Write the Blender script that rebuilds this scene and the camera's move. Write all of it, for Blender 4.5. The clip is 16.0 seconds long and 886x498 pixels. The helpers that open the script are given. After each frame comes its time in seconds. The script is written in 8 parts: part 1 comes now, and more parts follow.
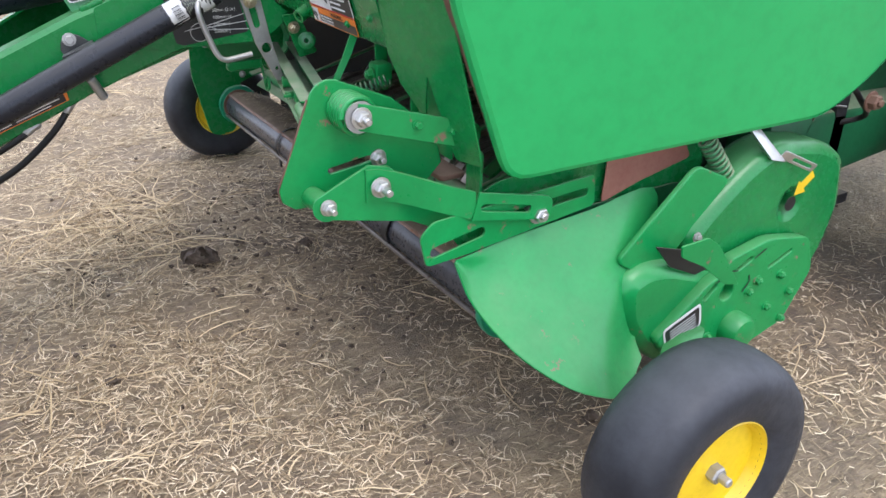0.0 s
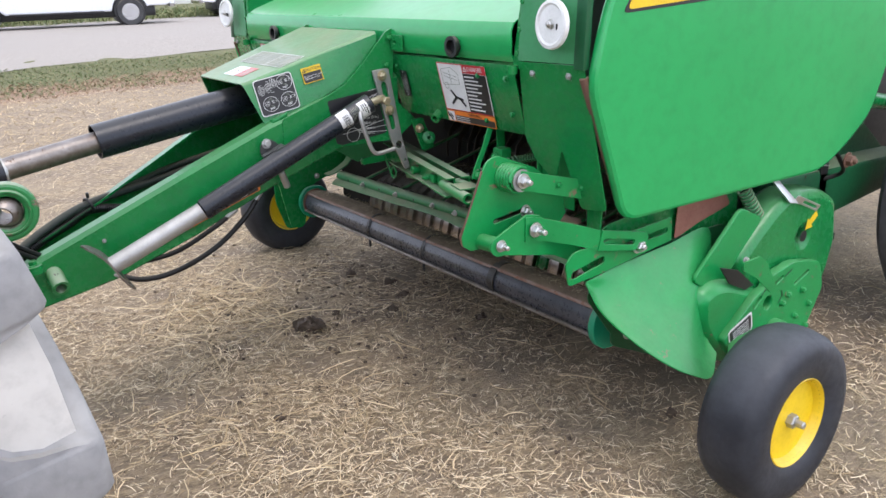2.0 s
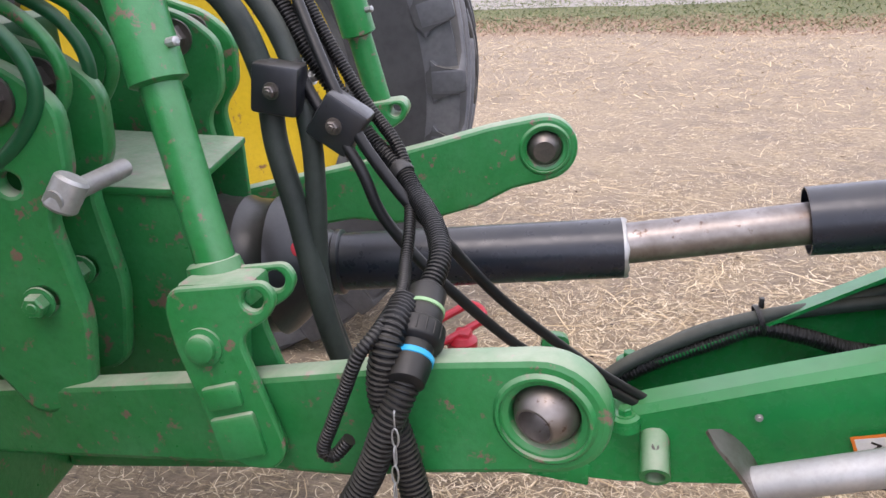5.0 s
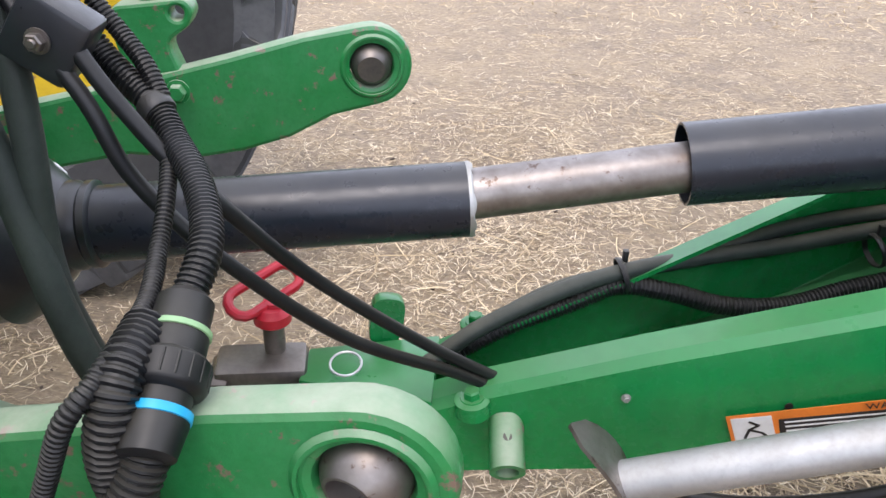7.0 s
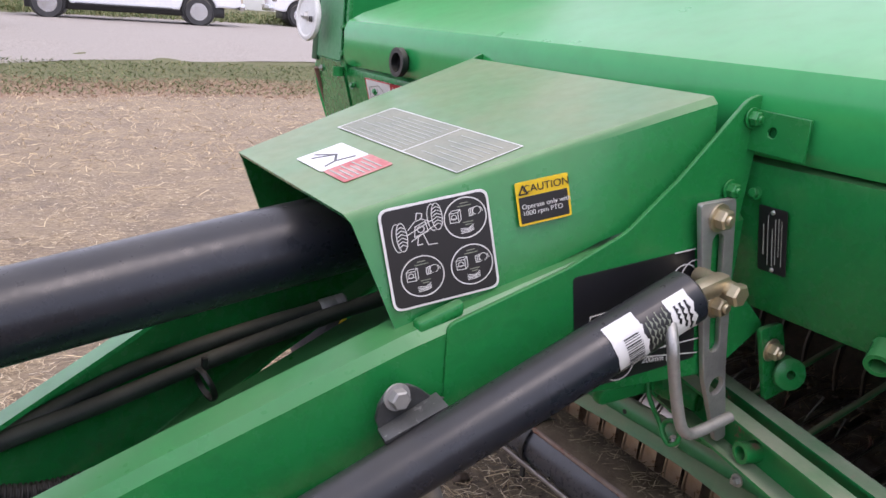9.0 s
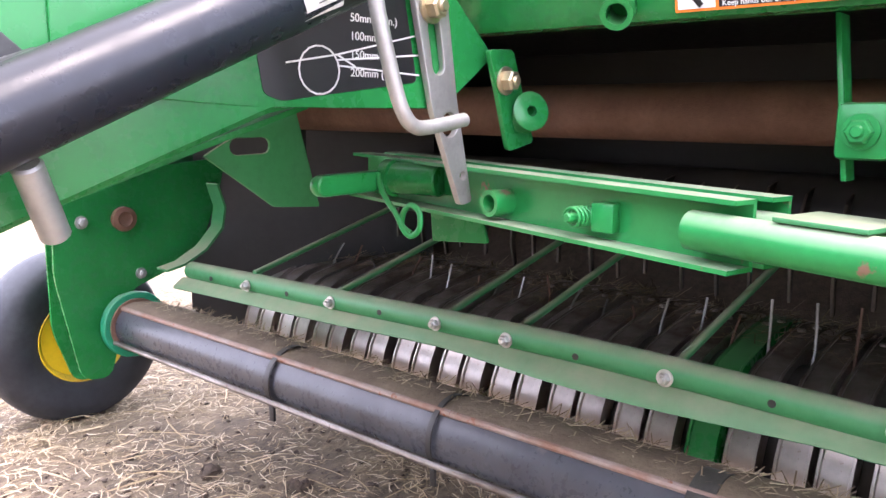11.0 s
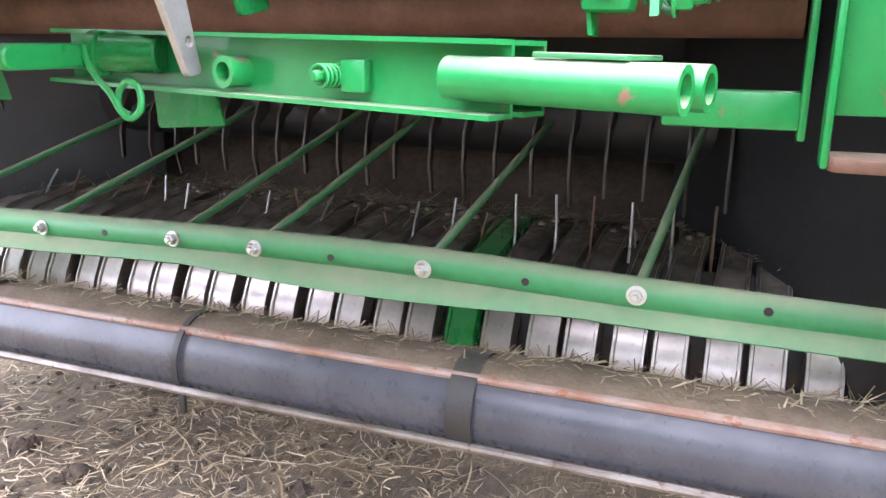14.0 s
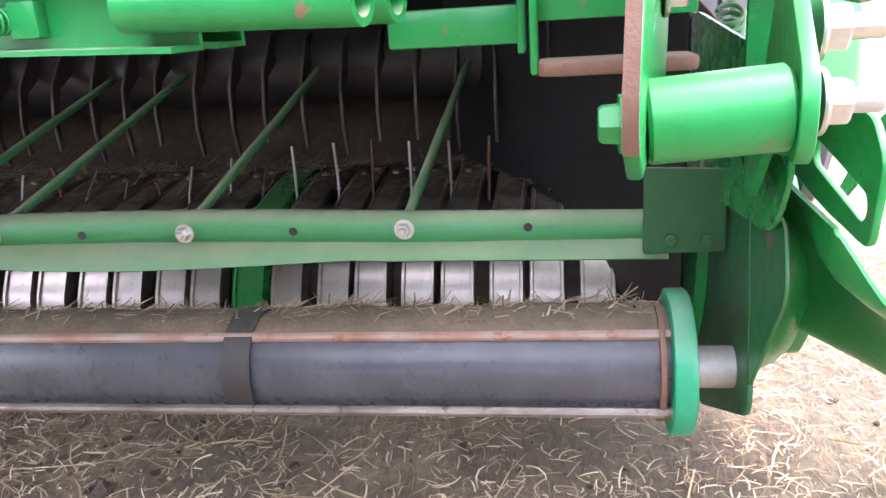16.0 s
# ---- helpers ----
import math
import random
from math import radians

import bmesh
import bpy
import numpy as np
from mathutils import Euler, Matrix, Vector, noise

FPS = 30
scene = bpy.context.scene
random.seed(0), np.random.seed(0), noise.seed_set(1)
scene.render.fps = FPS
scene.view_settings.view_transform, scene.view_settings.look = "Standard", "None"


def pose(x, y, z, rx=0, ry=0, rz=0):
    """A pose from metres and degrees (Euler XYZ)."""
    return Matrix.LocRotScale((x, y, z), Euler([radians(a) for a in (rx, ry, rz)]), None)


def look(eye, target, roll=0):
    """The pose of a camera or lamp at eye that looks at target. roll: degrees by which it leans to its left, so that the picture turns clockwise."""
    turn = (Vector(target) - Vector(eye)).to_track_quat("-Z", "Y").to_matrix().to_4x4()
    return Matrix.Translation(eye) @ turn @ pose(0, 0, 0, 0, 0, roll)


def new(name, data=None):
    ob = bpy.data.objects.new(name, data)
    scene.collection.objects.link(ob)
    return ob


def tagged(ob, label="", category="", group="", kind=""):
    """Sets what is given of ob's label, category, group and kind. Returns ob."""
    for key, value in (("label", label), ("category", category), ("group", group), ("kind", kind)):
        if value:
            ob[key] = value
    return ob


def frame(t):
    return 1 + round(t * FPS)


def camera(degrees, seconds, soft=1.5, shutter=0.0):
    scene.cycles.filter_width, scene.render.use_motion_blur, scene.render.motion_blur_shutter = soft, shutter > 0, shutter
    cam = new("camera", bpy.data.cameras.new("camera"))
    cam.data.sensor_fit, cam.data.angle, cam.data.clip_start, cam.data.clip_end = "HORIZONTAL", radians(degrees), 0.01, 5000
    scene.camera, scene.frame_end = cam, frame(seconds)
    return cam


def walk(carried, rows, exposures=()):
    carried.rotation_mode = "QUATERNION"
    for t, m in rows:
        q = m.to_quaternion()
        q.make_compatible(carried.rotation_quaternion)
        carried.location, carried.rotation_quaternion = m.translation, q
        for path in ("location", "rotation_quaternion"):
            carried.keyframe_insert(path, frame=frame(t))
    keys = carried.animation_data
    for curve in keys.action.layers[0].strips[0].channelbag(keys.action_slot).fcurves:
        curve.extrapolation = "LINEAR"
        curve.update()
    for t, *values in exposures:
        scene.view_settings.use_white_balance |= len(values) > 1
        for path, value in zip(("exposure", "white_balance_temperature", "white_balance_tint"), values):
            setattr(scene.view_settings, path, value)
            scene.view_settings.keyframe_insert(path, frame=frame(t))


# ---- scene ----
cam = camera(59.1, 16.0)
PATH = [
    (0, (-1.0350, -2.2500, 1.2880), (-0.1050, -0.7270, 0.3860), 0.30),
    (0.5, (-1.3940, -2.3440, 1.3100), (-0.3030, -0.8680, 0.5160), -0.70),
    (1, (-1.6520, -2.4540, 1.3410), (-0.4920, -0.9900, 0.6260), -1.40),
    (1.5, (-1.7620, -2.4720, 1.3500), (-0.5600, -1.0260, 0.6700), -1.50),
    (2, (-1.7610, -2.4800, 1.3560), (-0.6640, -0.9390, 0.7070), -1.90),
    (2.5, (-1.6570, -2.3170, 1.3480), (-0.8450, -0.5990, 0.7260), -2.10),
    (3, (-1.5530, -2.0800, 1.3710), (-1.1050, -0.2300, 0.7560), -2.50),
    (3.5, (-1.3940, -1.8480, 1.3690), (-1.3590, 0.0530, 0.7470), -2.60),
    (4, (-1.3690, -1.6200, 1.3660), (-1.6920, 0.2450, 0.7180), -3.40),
    (4.2, (-1.3880, -1.5230, 1.3720), (-1.8150, 0.3190, 0.7210), -3.90),
    (6.3, (-1.5640, -0.9530, 1.3020), (-2.0180, 0.7230, 0.3110), -1.20),
    (6.5, (-1.5620, -0.9470, 1.2970), (-1.9320, 0.7390, 0.2870), -0.10),
    (7, (-1.5050, -0.9230, 1.3060), (-1.5860, 0.8210, 0.3310), 2.00),
    (7.5, (-1.4440, -0.9140, 1.3160), (-1.2190, 0.8500, 0.4010), 3.90),
    (8, (-1.4000, -0.9160, 1.3230), (-0.9330, 0.8260, 0.4590), 4.90),
    (8.5, (-1.3265, -0.9068, 1.3179), (-0.5754, 0.7780, 0.5457), 5.33),
    (9, (-1.1803, -0.8841, 1.2851), (-0.1514, 0.7292, 0.7030), 4.07),
    (9.5, (-1.1052, -0.8640, 1.1638), (0.0983, 0.6628, 0.6956), 2.38),
    (10, (-1.0719, -0.8703, 1.0046), (0.2801, 0.5598, 0.6484), 1.20),
    (10.2, (-1.0491, -0.8720, 0.9624), (0.3456, 0.5325, 0.6760), 0.50),
    (12.3, (-1.0045, -0.7698, 0.7971), (0.5586, 0.3746, 0.3008), 0.74),
    (12.5, (-1.0055, -0.7658, 0.7951), (0.5558, 0.3745, 0.2828), 0.54),
    (13, (-1.0034, -0.7748, 0.7942), (0.6026, 0.3061, 0.2895), 0.72),
    (13.5, (-0.9810, -0.7955, 0.7845), (0.7351, 0.1098, 0.2976), 1.25),
    (14, (-0.9657, -0.8093, 0.7807), (0.8355, -0.0839, 0.3003), 0.89),
    (14.5, (-0.9564, -0.8302, 0.7779), (0.8912, -0.2573, 0.2713), -0.87),
    (15, (-0.9380, -0.8530, 0.7702), (0.9458, -0.4326, 0.2453), -2.03),
    (15.5, (-0.9277, -0.8739, 0.7663), (0.9686, -0.5474, 0.2198), -3.17),
    (16, (-0.9264, -0.8799, 0.7524), (0.9607, -0.5746, 0.1667), -3.57),
]
EXPOSURES = [(0, 0.63, 6290, 16), (2.0, 0.47, 6440, 16), (3.0, 0.41, 6590, 22), (4.2, 0.49, 6640, 26), (6.3, 0.79, 6390, 18), (8.0, 0.43, 6490, 20), (9.0, 0.27, 6590, 26), (9.5, 0.5, 6590, 28), (10.2, 1.45, 6590, 30), (12.3, 2.43, 6540, 26), (14.0, 2.73, 6490, 24), (16, 2.4, 6490, 26)]
walk(cam, [(t, look(eye, target, roll)) for t, eye, target, roll in PATH], EXPOSURES)

# ---- world and light: a bright, thinly overcast day ----
world = bpy.data.worlds.new("overcast_sky")
scene.world = world
world.use_nodes = True
wn = world.node_tree.nodes
wl = world.node_tree.links
sky = wn.new("ShaderNodeTexSky")
sky.sky_type = "NISHITA"
sky.sun_disc = False
sky.sun_elevation, sky.sun_rotation = radians(65), radians(185)
veil = wn.new("ShaderNodeMix")
veil.data_type = "RGBA"
veil.inputs[0].default_value = 0.72
veil.inputs[7].default_value = (8.7, 9.4, 10.7, 1)
wl.new(sky.outputs[0], veil.inputs[6])
wl.new(veil.outputs[2], wn["Background"].inputs[0])
wn["Background"].inputs[1].default_value = 0.195
sun = new("sun", bpy.data.lights.new("sun", "SUN"))
sun.data.energy, sun.data.angle, sun.data.color = 1.1, radians(26), (1, 0.94, 0.86)
sun.matrix_world = look((-1, -12, 26), (0, 0, 0))


# ---- materials ----
def nodes(m):
    m.use_nodes = True
    t = m.node_tree
    return t.nodes, t.links, t.nodes["Principled BSDF"]


def noise_tex(n, l, scale, detail=4, coord="Object", rough=0.6):
    tc = n.new("ShaderNodeTexCoord")
    t = n.new("ShaderNodeTexNoise")
    t.inputs["Scale"].default_value, t.inputs["Detail"].default_value, t.inputs["Roughness"].default_value = scale, detail, rough
    l.new(tc.outputs[coord], t.inputs["Vector"])
    return t.outputs[0]


def ramp(n, l, fac, stops):
    r = n.new("ShaderNodeValToRGB")
    el = r.color_ramp.elements
    while len(el) < len(stops):
        el.new(0.5)
    for e, (p, c) in zip(el, stops):
        e.position, e.color = p, (*c, 1) if len(c) == 3 else c
    l.new(fac, r.inputs[0])
    return r.outputs[0]


def mix(n, l, fac, a, b):
    m = n.new("ShaderNodeMix")
    m.data_type = "RGBA"
    for k, v in ((0, fac), (6, a), (7, b)):
        if isinstance(v, (int, float)):
            m.inputs[k].default_value = v
        elif isinstance(v, tuple):
            m.inputs[k].default_value = (*v, 1)
        else:
            l.new(v, m.inputs[k])
    return m.outputs[2]


def math_node(n, l, op, a, b):
    m = n.new("ShaderNodeMath")
    m.operation = op
    m.use_clamp = True
    for k, v in enumerate((a, b)):
        if isinstance(v, (int, float)):
            m.inputs[k].default_value = v
        else:
            l.new(v, m.inputs[k])
    return m.outputs[0]


def up_facing(n, l, low, high):
    """0 on walls and undersides, 1 on faces that look up, where dust settles."""
    g = n.new("ShaderNodeNewGeometry")
    s = n.new("ShaderNodeSeparateXYZ")
    l.new(g.outputs["Normal"], s.inputs[0])
    r = n.new("ShaderNodeMapRange")
    r.inputs[1].default_value, r.inputs[2].default_value = low, high
    l.new(s.outputs[2], r.inputs[0])
    return r.outputs[0]


def bump(n, l, b, height, strength, distance=0.002):
    k = n.new("ShaderNodeBump")
    k.inputs["Strength"].default_value, k.inputs["Distance"].default_value = strength, distance
    l.new(height, k.inputs["Height"])
    l.new(k.outputs[0], b.inputs["Normal"])


def surface(name, base, other, scale, rough=0.5, metal=0.0, dust=0.0, dust_colour=(0.33, 0.29, 0.2), wear=0.0,
            wear_colour=(0.22, 0.11, 0.06), relief=0.0, relief_scale=300, coat=0.0, spread=0.12, spec=0.5, settle=(0.25, 0.95)):
    """A surface with two tones in patches, fine grain, dust on what faces up, and worn or rusted spots."""
    m = bpy.data.materials.new(name)
    n, l, b = nodes(m)
    big = noise_tex(n, l, scale)
    fine = noise_tex(n, l, scale * 9)
    c = mix(n, l, ramp(n, l, big, [(0.32, (0, 0, 0)), (0.7, (1, 1, 1))]), base, other)
    c = mix(n, l, math_node(n, l, "MULTIPLY", ramp(n, l, fine, [(0.45, (0, 0, 0)), (0.75, (1, 1, 1))]), 0.3), c, tuple(0.6 * v for v in base))
    r = n.new("ShaderNodeMapRange")
    r.inputs[3].default_value, r.inputs[4].default_value = max(0.05, rough - spread), min(1, rough + spread)
    l.new(fine, r.inputs[0])
    rough_out = r.outputs[0]
    if wear:
        spots = noise_tex(n, l, scale * 3.1, 6, rough=0.7)
        w = ramp(n, l, spots, [(0.645 - wear, (0, 0, 0)), (0.70 - wear, (1, 1, 1))])
        c = mix(n, l, w, c, wear_colour)
    if dust:
        d = math_node(n, l, "MULTIPLY", up_facing(n, l, *settle), dust)
        d = math_node(n, l, "MULTIPLY", d, ramp(n, l, noise_tex(n, l, scale * 1.7, 5), [(0.25, (0.45,) * 3), (0.65, (1, 1, 1))]))
        c = mix(n, l, d, c, dust_colour)
        rough_out = math_node(n, l, "ADD", rough_out, math_node(n, l, "MULTIPLY", d, 0.45))
    l.new(c, b.inputs["Base Color"])
    l.new(rough_out, b.inputs["Roughness"])
    b.inputs["Metallic"].default_value = metal
    b.inputs["Specular IOR Level"].default_value = spec
    if coat:
        b.inputs["Coat Weight"].default_value, b.inputs["Coat Roughness"].default_value = coat, 0.12
    if relief:
        bump(n, l, b, noise_tex(n, l, relief_scale, 3), relief)
    return m


def flat(name, colour, rough=0.5, metal=0.0):
    return surface(name, colour, tuple(min(1, 0.8 * v) for v in colour), 14, rough, metal)


GREEN = surface("green_machine_paint", (0.004, 0.195, 0.045), (0.003, 0.155, 0.036), 5, 0.27, 0, 0.16, coat=0.1, relief=0.04, relief_scale=90, spec=0.35)
GREEN_TOP = surface("dust_filmed_green_paint", (0.006, 0.19, 0.045), (0.005, 0.155, 0.037), 5, 0.28, 0, 0.5, (0.30, 0.25, 0.15), coat=0.15, relief=0.04, relief_scale=90, spec=0.4)
GREEN_SHIELD = surface("glossy_green_shield_paint", (0.010, 0.315, 0.082), (0.010, 0.285, 0.074), 2.5, 0.22, 0, 0.25, coat=0.15, relief=0.02, relief_scale=14, spread=0.05, spec=0.4)
GREEN_CLEAN = surface("bright_green_enamel", (0.004, 0.255, 0.062), (0.003, 0.21, 0.05), 9, 0.32, 0, 0.18, wear=0.012, wear_colour=(0.20, 0.12, 0.08), coat=0.1, relief=0.03, relief_scale=80, spec=0.35)
GREEN_DUSTY = surface("dusty_green_paint", (0.022, 0.21, 0.07), (0.04, 0.21, 0.083), 8, 0.5, 0, 0.75, wear=0.0)
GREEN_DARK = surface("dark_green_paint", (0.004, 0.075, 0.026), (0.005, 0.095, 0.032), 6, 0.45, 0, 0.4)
GREEN_WORN = surface("worn_tractor_green", (0.006, 0.165, 0.036), (0.030, 0.205, 0.066), 11, 0.36, 0, 0.62, (0.44, 0.41, 0.33), wear=0.06, wear_colour=(0.17, 0.105, 0.08), relief=0.3, relief_scale=110, spec=0.45, spread=0.2)
GREEN_ARM = surface("dust_topped_green_enamel", (0.006, 0.245, 0.062), (0.005, 0.20, 0.05), 9, 0.34, 0, 0.85, (0.36, 0.38, 0.27), wear=0.015, wear_colour=(0.20, 0.12, 0.08), coat=0.1, relief=0.05, relief_scale=80, spec=0.35)
GREEN_RUSTED = surface("rust_worn_green_paint", (0.005, 0.085, 0.028), (0.006, 0.11, 0.034), 6, 0.42, 0, 0.3, wear=0.10, wear_colour=(0.13, 0.085, 0.06), relief=0.1, relief_scale=80)
TEAL = surface("teal_end_cap", (0.0, 0.26, 0.13), (0.0, 0.2, 0.1), 12, 0.4, 0, 0.3)
YELLOW = surface("yellow_rim_paint", (0.75, 0.52, 0.01), (0.66, 0.44, 0.01), 8, 0.38, 0, 0.35, wear=0.0)
YELLOW_DULL = surface("dull_yellow_rim", (0.66, 0.45, 0.010), (0.56, 0.37, 0.012), 6, 0.5, 0, 0.5, wear=0.04)
RUBBER = surface("black_rubber", (0.010, 0.0115, 0.0155), (0.036, 0.040, 0.048), 6, 0.5, 0, 0.3, (0.16, 0.165, 0.175), relief=0.2, relief_scale=160, spec=0.35)
RUBBER_GREY = surface("dusty_grey_tyre_rubber", (0.03, 0.031, 0.034), (0.075, 0.075, 0.078), 4, 0.7, 0, 0.3, (0.22, 0.21, 0.19), relief=0.25, relief_scale=60)
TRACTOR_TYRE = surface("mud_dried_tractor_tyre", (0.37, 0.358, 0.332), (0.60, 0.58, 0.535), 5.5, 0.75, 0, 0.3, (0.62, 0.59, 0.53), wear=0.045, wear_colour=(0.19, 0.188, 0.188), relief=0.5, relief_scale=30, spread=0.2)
# darker tone for the lug flanks and the outer row of lugs
TYRE_FLANK = surface("darker_lug_flank_rubber", (0.15, 0.152, 0.158), (0.36, 0.353, 0.34), 6, 0.6, 0, 0.3, relief=0.3, relief_scale=60)
# far wheel's rubber: dusty black, with its shade put into the tone
TYRE_FAR = surface("shaded_dusty_far_tyre", (0.042, 0.044, 0.05), (0.11, 0.11, 0.113), 6, 0.6, 0, 0.4, (0.3, 0.28, 0.25), relief=0.4, relief_scale=40)
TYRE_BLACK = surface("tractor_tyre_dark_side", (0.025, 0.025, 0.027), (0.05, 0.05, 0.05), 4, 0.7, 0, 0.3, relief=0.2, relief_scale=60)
BLACK_TUBE = surface("black_shield_plastic", (0.0075, 0.0098, 0.0155), (0.014, 0.0175, 0.025), 6, 0.3, 0, 0.1, relief=0.1, relief_scale=70, spec=0.4, spread=0.2)
HOSE = surface("black_hose_rubber", (0.005, 0.0055, 0.0065), (0.010, 0.0105, 0.011), 12, 0.42, 0, 0.1, spec=0.3)
BELL = surface("scuffed_black_rubber", (0.006, 0.0068, 0.009), (0.016, 0.0175, 0.021), 13, 0.33, 0, 0.12, relief=0.15, relief_scale=60, spec=0.5)
HOSE_GREY = surface("weathered_hose_rubber", (0.016, 0.022, 0.019), (0.034, 0.044, 0.037), 9, 0.55, 0, 0.25, relief=0.2, spec=0.3)
ROLLER = surface("dark_roller_plastic", (0.028, 0.031, 0.041), (0.056, 0.060, 0.070), 11, 0.3, 0, 0.2, (0.2, 0.18, 0.16), wear=0.02, wear_colour=(0.075, 0.072, 0.072), relief=0.15, relief_scale=40, spread=0.2)
STEEL = surface("bright_worn_steel", (0.55, 0.53, 0.5), (0.42, 0.39, 0.35), 14, 0.26, 1.0, 0.3, wear=0.05, wear_colour=(0.2, 0.11, 0.06))
ZINC = surface("zinc_plated_steel", (0.62, 0.62, 0.6), (0.5, 0.5, 0.49), 22, 0.35, 0.9, 0.3)
GALV = surface("galvanised_steel", (0.46, 0.46, 0.45), (0.34, 0.34, 0.33), 16, 0.48, 0.75, 0.4)
GOLD_ZINC = surface("yellow_zinc_steel", (0.55, 0.46, 0.3), (0.42, 0.38, 0.28), 20, 0.38, 0.85, 0.3)
BAND = surface("worn_band_steel", (0.54, 0.51, 0.475), (0.36, 0.29, 0.235), 10, 0.32, 0.95, 0.97, (0.12, 0.088, 0.06), wear=0.035, wear_colour=(0.18, 0.115, 0.08), spread=0.08, settle=(0.8, 0.96))
SHAFT = surface("rusty_bright_shaft", (0.29, 0.265, 0.24), (0.12, 0.095, 0.078), 15, 0.42, 0.8, 0, wear=0.045, wear_colour=(0.11, 0.075, 0.058), relief=0.2, relief_scale=70)
RUST_RED = surface("reddish_worn_primer", (0.22, 0.075, 0.05), (0.30, 0.13, 0.09), 9, 0.6, 0, 0.2)
BRACKET = surface("worn_black_bracket", (0.022, 0.024, 0.025), (0.06, 0.063, 0.062), 30, 0.42, 0.3, 0.3, (0.2, 0.2, 0.18), wear=0.03, wear_colour=(0.2, 0.2, 0.19))
# steel darkened in colour for the throat's shade round the fingers
FINGER = surface("shaded_finger_steel", (0.055, 0.05, 0.046), (0.10, 0.085, 0.07), 12, 0.5, 0.6, 0.2)
RUST_STEEL = surface("dull_dark_steel", (0.12, 0.11, 0.105), (0.2, 0.17, 0.15), 16, 0.4, 0.8, 0.2)
RUST = surface("rust_brown_steel", (0.12, 0.06, 0.04), (0.2, 0.11, 0.075), 13, 0.7, 0.2, 0.5, (0.2, 0.15, 0.1), relief=0.3)
RUST_ROD = surface("flaking_rust_rod", (0.30, 0.245, 0.215), (0.20, 0.09, 0.05), 13, 0.6, 0.2, 0.25, (0.20, 0.15, 0.11), wear=0.06, wear_colour=(0.20, 0.07, 0.03))
DIRT = surface("packed_chaff_dirt", (0.11, 0.078, 0.05), (0.19, 0.14, 0.09), 20, 0.95, 0, 0, relief=0.8, relief_scale=120)
DIRT_DARK = surface("damp_dark_soil", (0.06, 0.043, 0.031), (0.12, 0.088, 0.062), 60, 0.95, 0, 0, relief=0.5, relief_scale=200)
# near-black tones hold the shade inside the chamber and throat
DARK = surface("shade_toned_interior", (0.011, 0.0115, 0.0125), (0.02, 0.02, 0.0205), 6, 0.45, 0, 0.5, (0.07, 0.057, 0.044), wear=0.0)
BLACK = surface("black_paint", (0.008, 0.008, 0.009), (0.014, 0.014, 0.015), 9, 0.4, 0, 0.2)
WHITE = surface("white_plastic", (0.72, 0.72, 0.69), (0.62, 0.62, 0.58), 18, 0.5, 0, 0.2)
DECAL_BLACK = flat("black_decal_film", (0.012, 0.012, 0.014), 0.35)
DECAL_WHITE = flat("white_decal_print", (0.7, 0.7, 0.68), 0.45)
DECAL_GREY = surface("sun_bleached_decal", (0.17, 0.20, 0.16), (0.24, 0.25, 0.19), 20, 0.6, 0, 0.2)
DECAL_RED = flat("red_decal_print", (0.5, 0.02, 0.03), 0.45)
FADED_PRINT = flat("faded_print", (0.38, 0.4, 0.35), 0.6)
FADED_RED = surface("faded_red_print", (0.42, 0.09, 0.09), (0.5, 0.28, 0.24), 30, 0.6)
DECAL_ORANGE = flat("orange_decal_print", (0.75, 0.2, 0.02), 0.45)
DECAL_YELLOW = flat("yellow_decal_print", (0.78, 0.52, 0.01), 0.4)
RED = surface("red_pin_grip", (0.5, 0.015, 0.03), (0.4, 0.012, 0.02), 18, 0.4)
CYAN = flat("cyan_band", (0.01, 0.35, 0.6), 0.4)
LIME = flat("pale_green_band", (0.25, 0.42, 0.2), 0.5)
TAPE = surface("black_tape", (0.012, 0.012, 0.012), (0.02, 0.02, 0.02), 30, 0.5, 0, 0.1, relief=0.4, relief_scale=90)
CAR_WHITE = surface("white_car_paint", (0.75, 0.76, 0.78), (0.7, 0.71, 0.73), 2, 0.2, 0, 0.2, coat=0.6)
GLASS_DARK = surface("dark_car_glass", (0.012, 0.014, 0.017), (0.016, 0.018, 0.02), 2, 0.08)
CHROME = surface("chrome_wheel", (0.6, 0.6, 0.62), (0.5, 0.5, 0.52), 6, 0.2, 1.0)
TAN_WALL = surface("tan_metal_siding", (0.5, 0.42, 0.3), (0.45, 0.38, 0.27), 1.5, 0.6)
ROOF_GREY = surface("grey_metal_roof", (0.4, 0.4, 0.4), (0.34, 0.34, 0.35), 1.2, 0.45, 0.3)


# ---- building helpers ----
def finish(name, me, mat, parent, label, smooth=35):
    me.materials.clear()
    me.materials.append(mat)
    for p in me.polygons:
        p.use_smooth = True
    me.set_sharp_from_angle(angle=radians(smooth))
    ob = new(name, me)
    if parent is not None:
        ob.parent = parent
        if parent.parent is None:
            ob.matrix_parent_inverse = parent.matrix_basis.inverted()
    if label:
        ob["label"] = label
    return ob


def part(name, bm, mat, parent=None, label="", smooth=35):
    """Link a bmesh as one mesh object under its thing or part."""
    bmesh.ops.recalc_face_normals(bm, faces=bm.faces)
    me = bpy.data.meshes.new(name)
    bm.to_mesh(me)
    bm.free()
    return finish(name, me, mat, parent, label, smooth)


